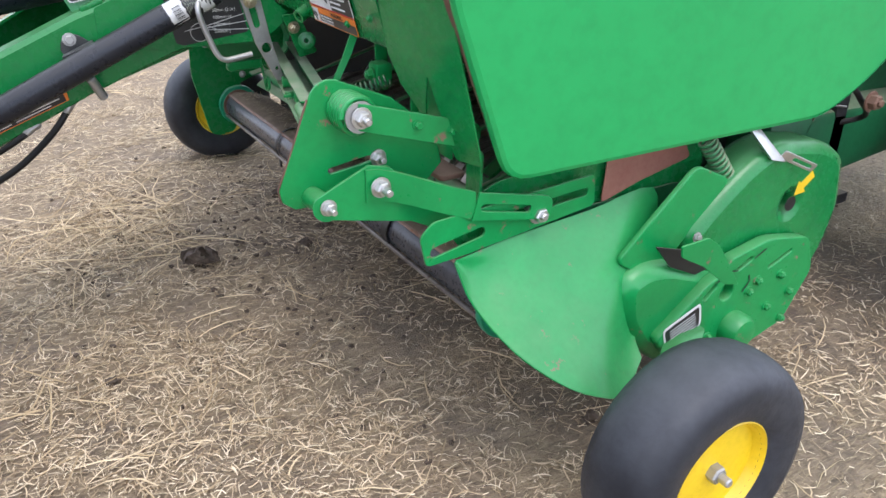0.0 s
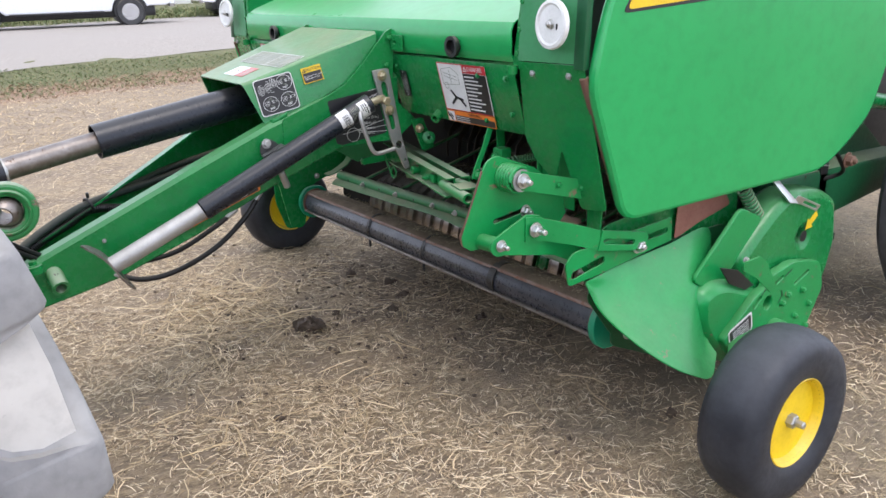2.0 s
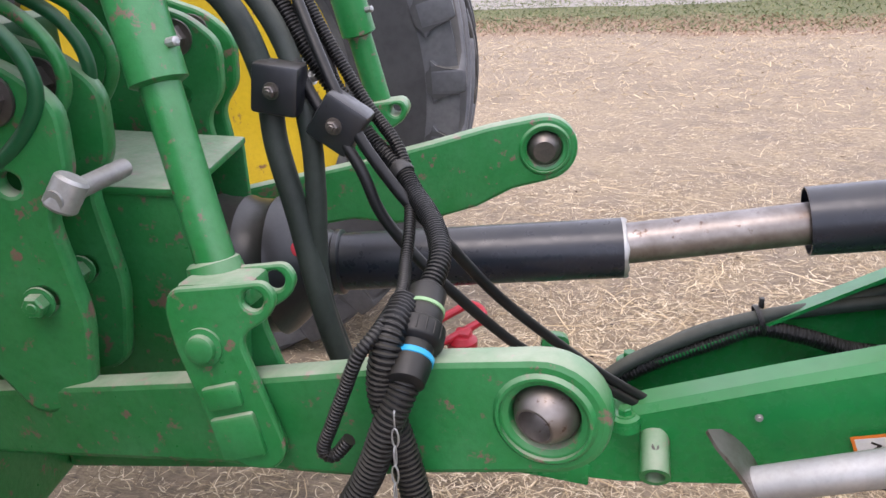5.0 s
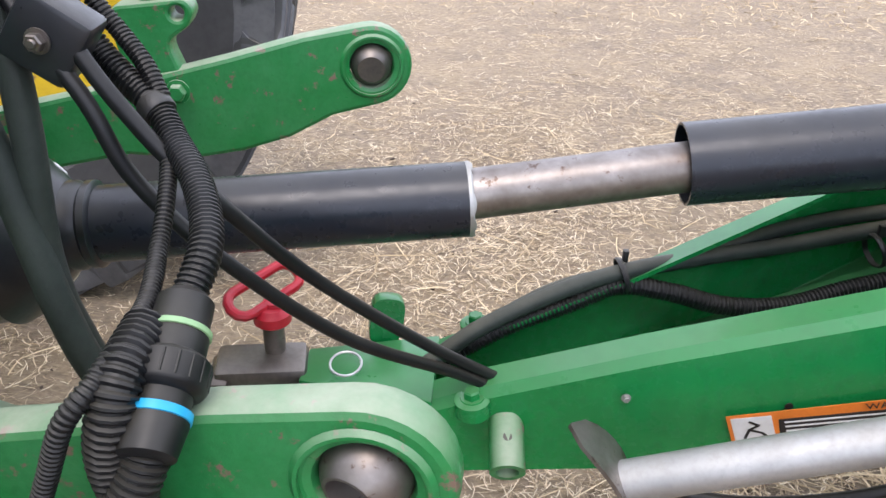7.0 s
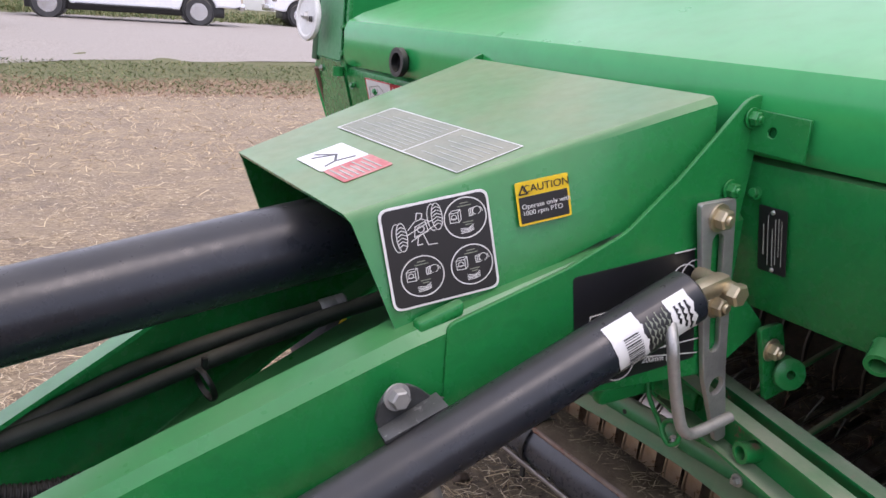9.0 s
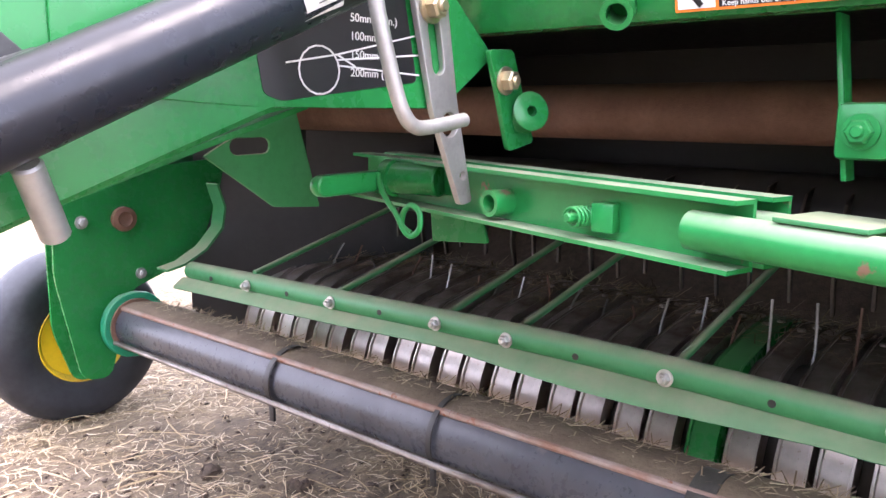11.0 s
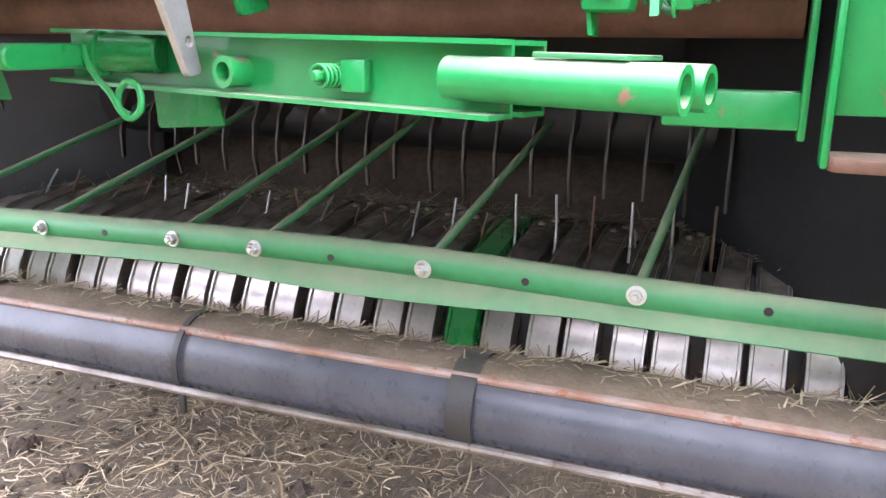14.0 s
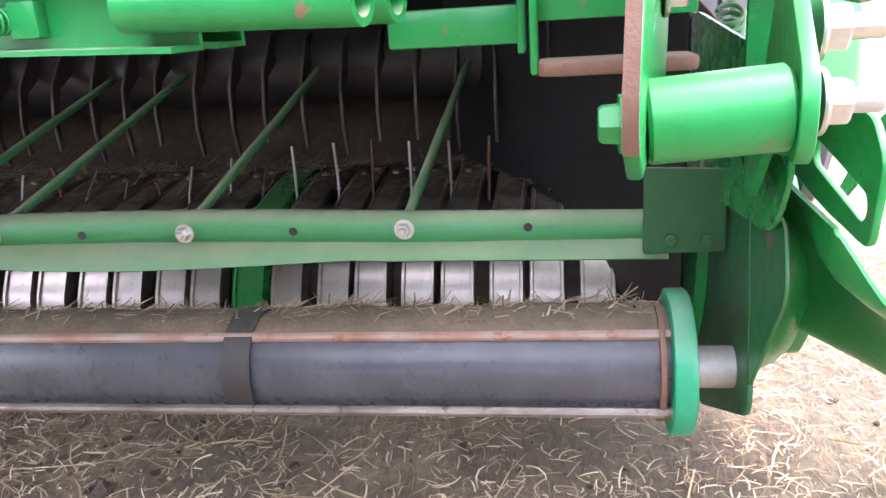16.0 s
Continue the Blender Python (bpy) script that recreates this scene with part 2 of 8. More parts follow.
def thing(name, label, category, loc=(0, 0, 0), yaw=0, group="", kind=""):
    ob = new(name)
    ob.empty_display_size = 0.1
    ob.location, ob.rotation_euler = loc, (0, 0, radians(yaw))
    return tagged(ob, label, category, group, kind)


def frame_of(axis, up=(0, 0, 1)):
    """A turn whose z runs along axis."""
    z = Vector(axis).normalized()
    u = Vector(up)
    if abs(z.dot(u.normalized())) > 0.98:
        u = Vector((1, 0, 0))
    x = u.cross(z).normalized()
    y = z.cross(x)
    return Matrix((x, y, z)).transposed().to_4x4()


def box(bm, centre, size, turn=None, bevel=0.003):
    m = Matrix.Translation(centre) @ (turn if turn is not None else Matrix()) @ Matrix.Diagonal((*size, 1))
    r = bmesh.ops.create_cube(bm, size=1, matrix=m)
    if bevel:
        es = list({e for v in r["verts"] for e in v.link_edges})
        bmesh.ops.bevel(bm, geom=es, offset=bevel, segments=2, affect="EDGES", profile=0.5)
    return bm


def hexa(bm, lower, upper, bevel=0.003):
    """A solid from four lower and four upper corners in the same order round."""
    vs = [bm.verts.new(p) for p in (*lower, *upper)]
    fs = [(0, 1, 2, 3), (7, 6, 5, 4)] + [(i, (i + 1) % 4, 4 + (i + 1) % 4, 4 + i) for i in range(4)]
    made = [bm.faces.new([vs[i] for i in f]) for f in fs]
    bmesh.ops.recalc_face_normals(bm, faces=made)
    if bevel:
        es = list({e for v in vs for e in v.link_edges})
        bmesh.ops.bevel(bm, geom=es, offset=bevel, segments=2, affect="EDGES", profile=0.5)
    return bm


def lathe(bm, profile, origin, axis, seg=32, closed=False, up=(0, 0, 1)):
    """Turn (radius, height) pairs round an axis."""
    m = Matrix.Translation(origin) @ frame_of(axis, up)
    rings = []
    for r, h in profile:
        rings.append([bm.verts.new(m @ Vector((r * math.cos(2 * math.pi * k / seg), r * math.sin(2 * math.pi * k / seg), h))) for k in range(seg)])
    n = len(rings)
    for a in range(n if closed else n - 1):
        p, q = rings[a], rings[(a + 1) % n]
        for k in range(seg):
            bm.faces.new((p[k], p[(k + 1) % seg], q[(k + 1) % seg], q[k]))
    if not closed:
        for ring in (rings[0], rings[-1]):
            bm.faces.new(ring)
    return bm


def rod(bm, p, q, r, seg=16, chamfer=0.0):
    p, q = Vector(p), Vector(q)
    d = (q - p).length
    c = min(chamfer, d / 3, r / 2)
    prof = [(r - c, 0), (r, c), (r, d - c), (r - c, d)] if c else [(r, 0), (r, d)]
    return lathe(bm, prof, p, q - p, seg)


def pipe(bm, p, q, r, inner, seg=20):
    """A tube with open ends and a wall."""
    p, q = Vector(p), Vector(q)
    d = (q - p).length
    return lathe(bm, [(inner, 0), (r, 0), (r, d), (inner, d)], p, q - p, seg, closed=True)


def smooth_path(points, per=8):
    """A curve through the points, finely stepped."""
    ps = [Vector(p) for p in points]
    ps = [2 * ps[0] - ps[1]] + ps + [2 * ps[-1] - ps[-2]]
    out = []
    for i in range(1, len(ps) - 2):
        a, b, c, d = ps[i - 1 : i + 3]
        for k in range(per):
            t = k / per
            out.append(0.5 * (2 * b + (c - a) * t + (2 * a - 5 * b + 4 * c - d) * t * t + (3 * b - a - 3 * c + d) * t**3))
    out.append(ps[-2])
    return out


def evened(path, step):
    """The path again with points at an even step."""
    out, carry = [path[0].copy()], 0.0
    for a, b in zip(path, path[1:]):
        d = (b - a).length
        s = step - carry
        while s <= d:
            out.append(a.lerp(b, s / d))
            s += step
        carry = d - (s - step)
    return out


def sweep(bm, path, r, seg=10):
    """A round hose along the path; r is a number or one for every point."""
    rs = [r] * len(path) if isinstance(r, (int, float)) else r
    t = (path[1] - path[0]).normalized()
    x = t.orthogonal().normalized()
    rings = []
    for i, p in enumerate(path):
        t = (path[min(i + 1, len(path) - 1)] - path[max(i - 1, 0)]).normalized()
        x = (x - t * x.dot(t)).normalized()
        y = t.cross(x)
        rings.append([bm.verts.new(p + rs[i] * (math.cos(2 * math.pi * k / seg) * x + math.sin(2 * math.pi * k / seg) * y)) for k in range(seg)])
    for p, q in zip(rings, rings[1:]):
        for k in range(seg):
            bm.faces.new((p[k], p[(k + 1) % seg], q[(k + 1) % seg], q[k]))
    bm.faces.new(rings[0])
    bm.faces.new(rings[-1])
    return bm


def hose(name, points, r, mat, parent=None, label="", ribs=0.0):
    path = smooth_path(points, 14)
    bm = bmesh.new()
    if ribs:
        path = evened(path, ribs / 4)
        rs = [r * (1.0 if k % 4 in (0, 1) else 0.86) for k in range(len(path))]
        sweep(bm, path, rs, 12)
    else:
        sweep(bm, path, r, 12)
    return part(name, bm, mat, parent, label, smooth=60 if not ribs else 30)


def arc(cx, cy, r, a0, a1, n=8):
    return [(cx + r * math.cos(radians(a0 + (a1 - a0) * k / n)), cy + r * math.sin(radians(a0 + (a1 - a0) * k / n))) for k in range(n + 1)]


def circle(cx, cy, r, n=20):
    return arc(cx, cy, r, 0, 360, n)[:-1]


def slot(x0, y0, x1, y1, r):
    a = math.degrees(math.atan2(y1 - y0, x1 - x0))
    return arc(x1, y1, r, a - 90, a + 90, 6) + arc(x0, y0, r, a + 90, a + 270, 6)


def rounded(points, r, n=4):
    """A polygon with its corners rounded."""
    out = []
    k = len(points)
    for i in range(k):
        p, a, b = Vector(points[i]), Vector(points[i - 1]), Vector(points[(i + 1) % k])
        d = min(r, (a - p).length * 0.45, (b - p).length * 0.45)
        u, v = p + (a - p).normalized() * d, p + (b - p).normalized() * d
        for j in range(n + 1):
            t = j / n
            out.append(tuple((1 - t) ** 2 * u + 2 * t * (1 - t) * p + t * t * v))
    return out


def plate(name, outline, thick, turn, mat, parent=None, label="", holes=(), edge=0.0012, smooth=35):
    """A sheet cut to an outline in its own x and y, with holes through it and softened edges, laid by turn."""
    cu = bpy.data.curves.new(name, "CURVE")
    cu.dimensions, cu.fill_mode = "2D", "BOTH"
    edge = min(edge, thick * 0.45)
    cu.extrude, cu.bevel_depth, cu.bevel_resolution, cu.offset = max(1e-5, thick / 2 - edge), edge, 1, -edge
    for loop in (outline, *holes):
        sp = cu.splines.new("POLY")
        sp.points.add(len(loop) - 1)
        for q, p in zip(sp.points, loop):
            q.co = (p[0], p[1], 0, 1)
        sp.use_cyclic_u = True
    tmp = bpy.data.objects.new(name, cu)
    scene.collection.objects.link(tmp)
    me = bpy.data.meshes.new_from_object(tmp.evaluated_get(bpy.context.evaluated_depsgraph_get()))
    bpy.data.objects.remove(tmp)
    bpy.data.curves.remove(cu)
    me.transform(turn)
    return finish(name, me, mat, parent, label, smooth)


def plane(origin, xdir, ydir):
    """The turn of a sheet whose x and y run along the given ways."""
    x = Vector(xdir).normalized()
    z = x.cross(Vector(ydir)).normalized()
    y = z.cross(x)
    m = Matrix((x, y, z)).transposed().to_4x4()
    m.translation = origin
    return m


SIDE = lambda y: plane((0, y, 0), (1, 0, 0), (0, 0, 1))
FRONT = lambda x: plane((x, 0, 0), (0, -1, 0), (0, 0, 1))


def bolt(p, axis, size, parent, mat=None, name="bolt", stub=0.6):
    """A hexagon head on a washer with the thread standing out of it. size: across the flats."""
    bm = bmesh.new()
    z = Vector(axis).normalized()
    r = size / 1.732
    lathe(bm, [(size * 0.78, 0), (size * 0.8, size * 0.06), (size * 0.78, size * 0.14)], p, z, 20)
    lathe(bm, [(r, 0), (r, size * 0.5), (r * 0.82, size * 0.6)], Vector(p) + z * size * 0.13, z, 6)
    if stub:
        lathe(bm, [(size * 0.3, 0), (size * 0.3, size * stub), (size * 0.22, size * (stub + 0.1))], Vector(p) + z * size * 0.6, z, 12)
    return part(name, bm, mat or ZINC, parent, smooth=30)


def text_mesh(body, size, turn, mat, parent, name="lettering", align="CENTER"):
    cu = bpy.data.curves.new(name, "FONT")
    cu.body, cu.size, cu.align_x, cu.align_y, cu.extrude = body, size, align, "CENTER", 0.0002
    tmp = bpy.data.objects.new(name, cu)
    scene.collection.objects.link(tmp)
    me = bpy.data.meshes.new_from_object(tmp.evaluated_get(bpy.context.evaluated_depsgraph_get()))
    bpy.data.objects.remove(tmp)
    bpy.data.curves.remove(cu)
    me.transform(turn)
    return finish(name, me, mat, parent, "")


def bars(turn, rows, mat, parent, name="fine_print", lift=0.0006):
    """Lines of print too small to read: bars of (x0, x1, y, height)."""
    bm = bmesh.new()
    for x0, x1, y, h in rows:
        box(bm, ((x0 + x1) / 2, y, lift), (x1 - x0, h, 0.0004), bevel=0)
    bm.transform(turn)
    return part(name, bm, mat, parent)


def line_art(turn, strokes, width, mat, parent, name="line_drawing", lift=0.0006):
    """Thin raised strokes along lists of points."""
    bm = bmesh.new()
    for pts in strokes:
        for (x0, y0), (x1, y1) in zip(pts, pts[1:]):
            d = math.hypot(x1 - x0, y1 - y0)
            if d < 1e-6:
                continue
            a = math.atan2(y1 - y0, x1 - x0)
            box(bm, ((x0 + x1) / 2, (y0 + y1) / 2, lift), (d + width * 0.6, width, 0.0004), Matrix.Rotation(a, 4, "Z"), bevel=0)
    bm.transform(turn)
    return part(name, bm, mat, parent)


def lofted(bm, rows, thick=0.0):
    """A sheet through rows of points, thickened if asked."""
    vs = [[bm.verts.new(p) for p in row] for row in rows]
    fs = []
    for a, b in zip(vs, vs[1:]):
        for k in range(len(a) - 1):
            fs.append(bm.faces.new((a[k], a[k + 1], b[k + 1], b[k])))
    bmesh.ops.recalc_face_normals(bm, faces=fs)
    if thick:
        bmesh.ops.solidify(bm, geom=fs, thickness=thick)
    return bm


def coil(name, p, q, r, wire, turns, mat, parent, label=""):
    p, q = Vector(p), Vector(q)
    m = Matrix.Translation(p) @ frame_of(q - p)
    n = int(turns * 14)
    path = [m @ Vector((r * math.cos(2 * math.pi * k / 14), r * math.sin(2 * math.pi * k / 14), (q - p).length * k / n)) for k in range(n + 1)]
    bm = bmesh.new()
    sweep(bm, path, wire, 8)
    return part(name, bm, mat, parent, label, smooth=60)


# ---- ground, road, distance ----
def smoothstep(a, b, v):
    t = np.clip((v - a) / (b - a), 0, 1)
    return t * t * (3 - 2 * t)


def ground_z(x, y):
    return 0.36 * smoothstep(8.5, 17, y) + 0.006 * np.sin(2.1 * x + 1.3 * y) + 0.005 * np.sin(5.3 * x - 3.7 * y + 1) - 0.004


def grid_lines(a, b, fine, far):
    inner = np.arange(a, b + fine / 2, fine)
    out, d, v = [], fine, b
    while v < far:
        d *= 1.22
        v += d
        out.append(v)
    low, d, v = [], fine, a
    while v > -far:
        d *= 1.22
        v -= d
        low.append(v)
    return np.array(low[::-1] + list(inner) + out)


def sheet(name, xs, ys, height, mat):
    gx, gy = np.meshgrid(xs, ys)
    gz = height(gx, gy)
    nx, ny = len(xs), len(ys)
    idx = np.arange(nx * ny).reshape(ny, nx)
    faces = np.stack([idx[:-1, :-1], idx[:-1, 1:], idx[1:, 1:], idx[1:, :-1]], -1).reshape(-1, 4)
    me = bpy.data.meshes.new(name)
    me.from_pydata(np.stack([gx, gy, gz], -1).reshape(-1, 3).tolist(), [], faces.tolist())
    for p in me.polygons:
        p.use_smooth = True
    me.materials.append(mat)
    return new(name, me)


def ground_material():
    m = bpy.data.materials.new("dry_stubble_soil")
    n, l, b = nodes(m)
    tc = n.new("ShaderNodeTexCoord")
    sx = n.new("ShaderNodeSeparateXYZ")
    l.new(tc.outputs["Object"], sx.inputs[0])
    big, mid, fine = noise_tex(n, l, 0.7, 5), noise_tex(n, l, 5, 6), noise_tex(n, l, 34, 8, rough=0.8)
    straw = ramp(n, l, fine, [(0.36, (0.12, 0.085, 0.05)), (0.5, (0.52, 0.39, 0.23)), (0.64, (0.86, 0.67, 0.41))])
    soil = ramp(n, l, fine, [(0.34, (0.085, 0.063, 0.048)), (0.5, (0.38, 0.29, 0.195)), (0.68, (0.58, 0.455, 0.32))])
    c = mix(n, l, ramp(n, l, mid, [(0.42, (0, 0, 0)), (0.6, (1, 1, 1))]), soil, straw)
    c = mix(n, l, math_node(n, l, "MULTIPLY", ramp(n, l, big, [(0.45, (0, 0, 0)), (0.62, (1, 1, 1))]), 0.5), c, (0.60, 0.46, 0.28))
    # bare darker soil in patches, and yellowed tufts between
    c = mix(n, l, math_node(n, l, "MULTIPLY", ramp(n, l, noise_tex(n, l, 1.9, 7, rough=0.72), [(0.50, (0, 0, 0)), (0.60, (1, 1, 1))]), 0.6), c, mix(n, l, fine, (0.12, 0.09, 0.065), (0.40, 0.31, 0.21)))
    c = mix(n, l, math_node(n, l, "MULTIPLY", ramp(n, l, noise_tex(n, l, 3.1, 7, rough=0.75), [(0.53, (0, 0, 0)), (0.66, (1, 1, 1))]), 0.55), c, mix(n, l, fine, (0.30, 0.21, 0.10), (0.62, 0.48, 0.27)))
    # matted fibres lying every way
    for k, ang in enumerate((0.3, 1.1, 1.9, 2.6)):
        mp = n.new("ShaderNodeMapping")
        mp.inputs["Rotation"].default_value = (0, 0, ang)
        mp.inputs["Scale"].default_value = (14, 190, 1)
        warp = n.new("ShaderNodeTexNoise")
        warp.inputs["Scale"].default_value, warp.inputs["Detail"].default_value = 9 + k, 2
        l.new(tc.outputs["Object"], warp.inputs["Vector"])
        bend = n.new("ShaderNodeVectorMath")
        bend.operation = "MULTIPLY_ADD"
        bend.inputs[1].default_value = (0.05, 0.05, 0)
        l.new(warp.outputs["Color"], bend.inputs[0])
        l.new(tc.outputs["Object"], bend.inputs[2])
        l.new(bend.outputs[0], mp.inputs["Vector"])
        fib = n.new("ShaderNodeTexNoise")
        fib.inputs["Scale"].default_value, fib.inputs["Detail"].default_value = 1.0, 2
        l.new(mp.outputs[0], fib.inputs["Vector"])
        c = mix(n, l, ramp(n, l, fib.outputs[0], [(0.60, (0, 0, 0)), (0.68, (0.75,) * 3)]), c, (0.78, 0.62, 0.36) if k % 2 else (0.66, 0.51, 0.28))
        c = mix(n, l, ramp(n, l, fib.outputs[0], [(0.30, (0.6,) * 3), (0.37, (0, 0, 0))]), c, (0.17, 0.125, 0.075))
    # darker earth in overlapping rounds along the pickup's front and beside the axle
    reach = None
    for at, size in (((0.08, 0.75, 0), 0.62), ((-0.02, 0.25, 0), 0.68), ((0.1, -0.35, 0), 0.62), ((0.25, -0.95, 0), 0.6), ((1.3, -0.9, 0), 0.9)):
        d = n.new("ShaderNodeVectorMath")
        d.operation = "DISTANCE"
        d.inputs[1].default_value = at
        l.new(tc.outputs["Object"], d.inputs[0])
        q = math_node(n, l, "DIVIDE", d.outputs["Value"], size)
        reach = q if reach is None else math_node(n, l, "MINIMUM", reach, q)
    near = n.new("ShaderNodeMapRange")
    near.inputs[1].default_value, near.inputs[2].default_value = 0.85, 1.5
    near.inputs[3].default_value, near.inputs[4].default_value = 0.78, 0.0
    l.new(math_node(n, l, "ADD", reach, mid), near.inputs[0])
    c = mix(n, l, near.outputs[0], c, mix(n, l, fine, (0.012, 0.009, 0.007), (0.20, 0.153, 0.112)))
    # reddish dry weeds, then green verge towards the road
    verge = n.new("ShaderNodeMath")
    verge.operation = "MULTIPLY_ADD"
    l.new(big, verge.inputs[0])
    verge.inputs[1].default_value = 2.6
    l.new(sx.outputs[1], verge.inputs[2])
    red = n.new("ShaderNodeMapRange")
    red.inputs[1].default_value, red.inputs[2].default_value = 10.4, 11.6
    l.new(verge.outputs[0], red.inputs[0])
    c = mix(n, l, math_node(n, l, "MULTIPLY", red.outputs[0], 0.55), c, mix(n, l, mid, (0.19, 0.09, 0.05), (0.3, 0.175, 0.10)))
    grn = n.new("ShaderNodeMapRange")
    grn.inputs[1].default_value, grn.inputs[2].default_value = 11.4, 12.4
    l.new(verge.outputs[0], grn.inputs[0])
    c = mix(n, l, math_node(n, l, "MULTIPLY", grn.outputs[0], 0.85), c, mix(n, l, mid, (0.05, 0.075, 0.02), (0.12, 0.13, 0.045)))
    l.new(c, b.inputs["Base Color"])
    b.inputs["Roughness"].default_value = 0.95
    bump(n, l, b, fine, 0.9, 0.012)
    return m


def gravel_material():
    m = bpy.data.materials.new("pale_gravel")
    n, l, b = nodes(m)
    big, fine = noise_tex(n, l, 0.5, 5), noise_tex(n, l, 22, 6, rough=0.8)
    c = ramp(n, l, fine, [(0.3, (0.15, 0.125, 0.11)), (0.6, (0.36, 0.328, 0.28))])
    c = mix(n, l, ramp(n, l, big, [(0.4, (0, 0, 0)), (0.65, (1, 1, 1))]), c, (0.285, 0.258, 0.222))
    l.new(c, b.inputs["Base Color"])
    b.inputs["Roughness"].default_value = 0.95
    bump(n, l, b, fine, 0.6, 0.02)
    return m


def blades_material(name, stops):
    m = bpy.data.materials.new(name)
    n, l, b = nodes(m)
    g = n.new("ShaderNodeNewGeometry")
    l.new(ramp(n, l, g.outputs["Random Per Island"], stops), b.inputs["Base Color"])
    b.inputs["Roughness"].default_value = 0.8
    return m


def scatter_blades(name, count, region, length, width, lean, mat, label, category, seed, keep=None, lift=0.0):
    """Bent straws or grass blades, thin folded strips, strewn over a rectangle of ground."""
    g = np.random.default_rng(seed)
    x = g.uniform(region[0], region[1], count)
    y = g.uniform(region[2], region[3], count)
    if keep is not None:
        ok = g.random(count) < keep(x, y)
        x, y = x[ok], y[ok]
    k = len(x)
    ln, wd = g.uniform(*length, k), g.uniform(*width, k)
    a, el = g.uniform(0, 2 * np.pi, k), np.radians(g.uniform(*lean, k))
    d = np.stack([np.cos(a) * np.cos(el), np.sin(a) * np.cos(el), np.sin(el)], -1)
    a2 = a + g.normal(0, 0.5, k)
    el2 = el * g.uniform(-0.3, 0.7, k)
    d2 = np.stack([np.cos(a2) * np.cos(el2), np.sin(a2) * np.cos(el2), np.sin(el2)], -1)
    side = np.stack([-np.sin(a), np.cos(a), g.normal(0, 0.5, k)], -1)
    side *= (wd / 2 / np.linalg.norm(side, axis=1))[:, None]
    base = np.stack([x, y, ground_z(x, y) + lift + g.uniform(0.001, 0.012, k)], -1)
    mid = base + d * (ln * 0.5)[:, None]
    tip = mid + d2 * (ln * 0.5)[:, None]
    tip[:, 2] = np.maximum(tip[:, 2], ground_z(tip[:, 0], tip[:, 1]) + 0.002)
    # a curl between the two halves
    curl = np.stack([-np.sin(a), np.cos(a), np.zeros(k)], -1) * (ln * g.normal(0, 0.12, k))[:, None]
    q1 = base + (mid - base) * 0.55 + curl * 0.6
    q2 = mid + (tip - mid) * 0.35 + curl * 0.7
    q1[:, 2] = np.maximum(q1[:, 2], ground_z(q1[:, 0], q1[:, 1]) + 0.002)
    v = np.stack([base - side, base + side, q1 + side, q1 - side, q2 + side, q2 - side, tip + side * 0.5, tip - side * 0.5], 1).reshape(-1, 3)
    o = np.arange(k)[:, None] * 8
    f = np.concatenate([o + [0, 1, 2, 3], o + [3, 2, 4, 5], o + [5, 4, 6, 7]], 0)
    me = bpy.data.meshes.new(name)
    me.from_pydata(v.tolist(), [], f.tolist())
    me.materials.append(mat)
    return tagged(new(name, me), label, category, "", "stuff")


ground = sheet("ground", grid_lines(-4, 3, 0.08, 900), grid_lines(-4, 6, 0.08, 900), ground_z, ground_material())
tagged(ground, "dry trampled stubble ground with pale soil", "ground", "", "structure")


def road_lines():
    xs = np.concatenate([np.linspace(-400, -40, 20), np.linspace(-38, 40, 80), np.linspace(45, 400, 20)])
    ts = np.linspace(0, 1, 24)
    return xs, ts


def build_road():
    xs, ts = road_lines()
    v, f = [], []
    for x in xs:
        near = 12.4 + 0.12 * max(-30, min(30, x)) + 0.25 * math.sin(x * 0.7) + 0.15 * math.sin(x * 1.9)
        far = 27.5 + 0.12 * max(-30, min(30, x)) + 0.4 * math.sin(x * 0.4)
        for t in ts:
            y = near + (far - near) * t
            v.append((x, y, float(ground_z(x, y)) + 0.012 * math.sin(math.pi * t) + 0.006))
    k = len(ts)
    for i in range(len(xs) - 1):
        for j in range(k - 1):
            f.append((i * k + j, i * k + j + k, i * k + j + k + 1, i * k + j + 1))
    me = bpy.data.meshes.new("road")
    me.from_pydata(v, [], f)
    for p in me.polygons:
        p.use_smooth = True
    me.materials.append(gravel_material())
    return tagged(new("road", me), "pale pinkish gravel farm road", "road", "", "structure")


build_road()
STRAW = blades_material("dry_straw", [(0.0, (0.14, 0.095, 0.06)), (0.25, (0.42, 0.31, 0.18)), (0.6, (0.64, 0.50, 0.32)), (1.0, (0.80, 0.68, 0.48))])
STRAW_PALE = blades_material("sun_bleached_stubble", [(0.0, (0.26, 0.185, 0.10)), (0.5, (0.52, 0.39, 0.22)), (1.0, (0.74, 0.59, 0.37))])
GRASS = blades_material("verge_grass", [(0.0, (0.05, 0.085, 0.022)), (0.5, (0.11, 0.14, 0.045)), (1.0, (0.24, 0.22, 0.10))])
WEED = blades_material("reddish_weeds", [(0.0, (0.13, 0.06, 0.035)), (0.5, (0.26, 0.14, 0.085)), (1.0, (0.42, 0.30, 0.18))])
CHAFF = blades_material("chaff", [(0.0, (0.12, 0.085, 0.05)), (0.5, (0.26, 0.2, 0.12)), (1.0, (0.42, 0.34, 0.22))])


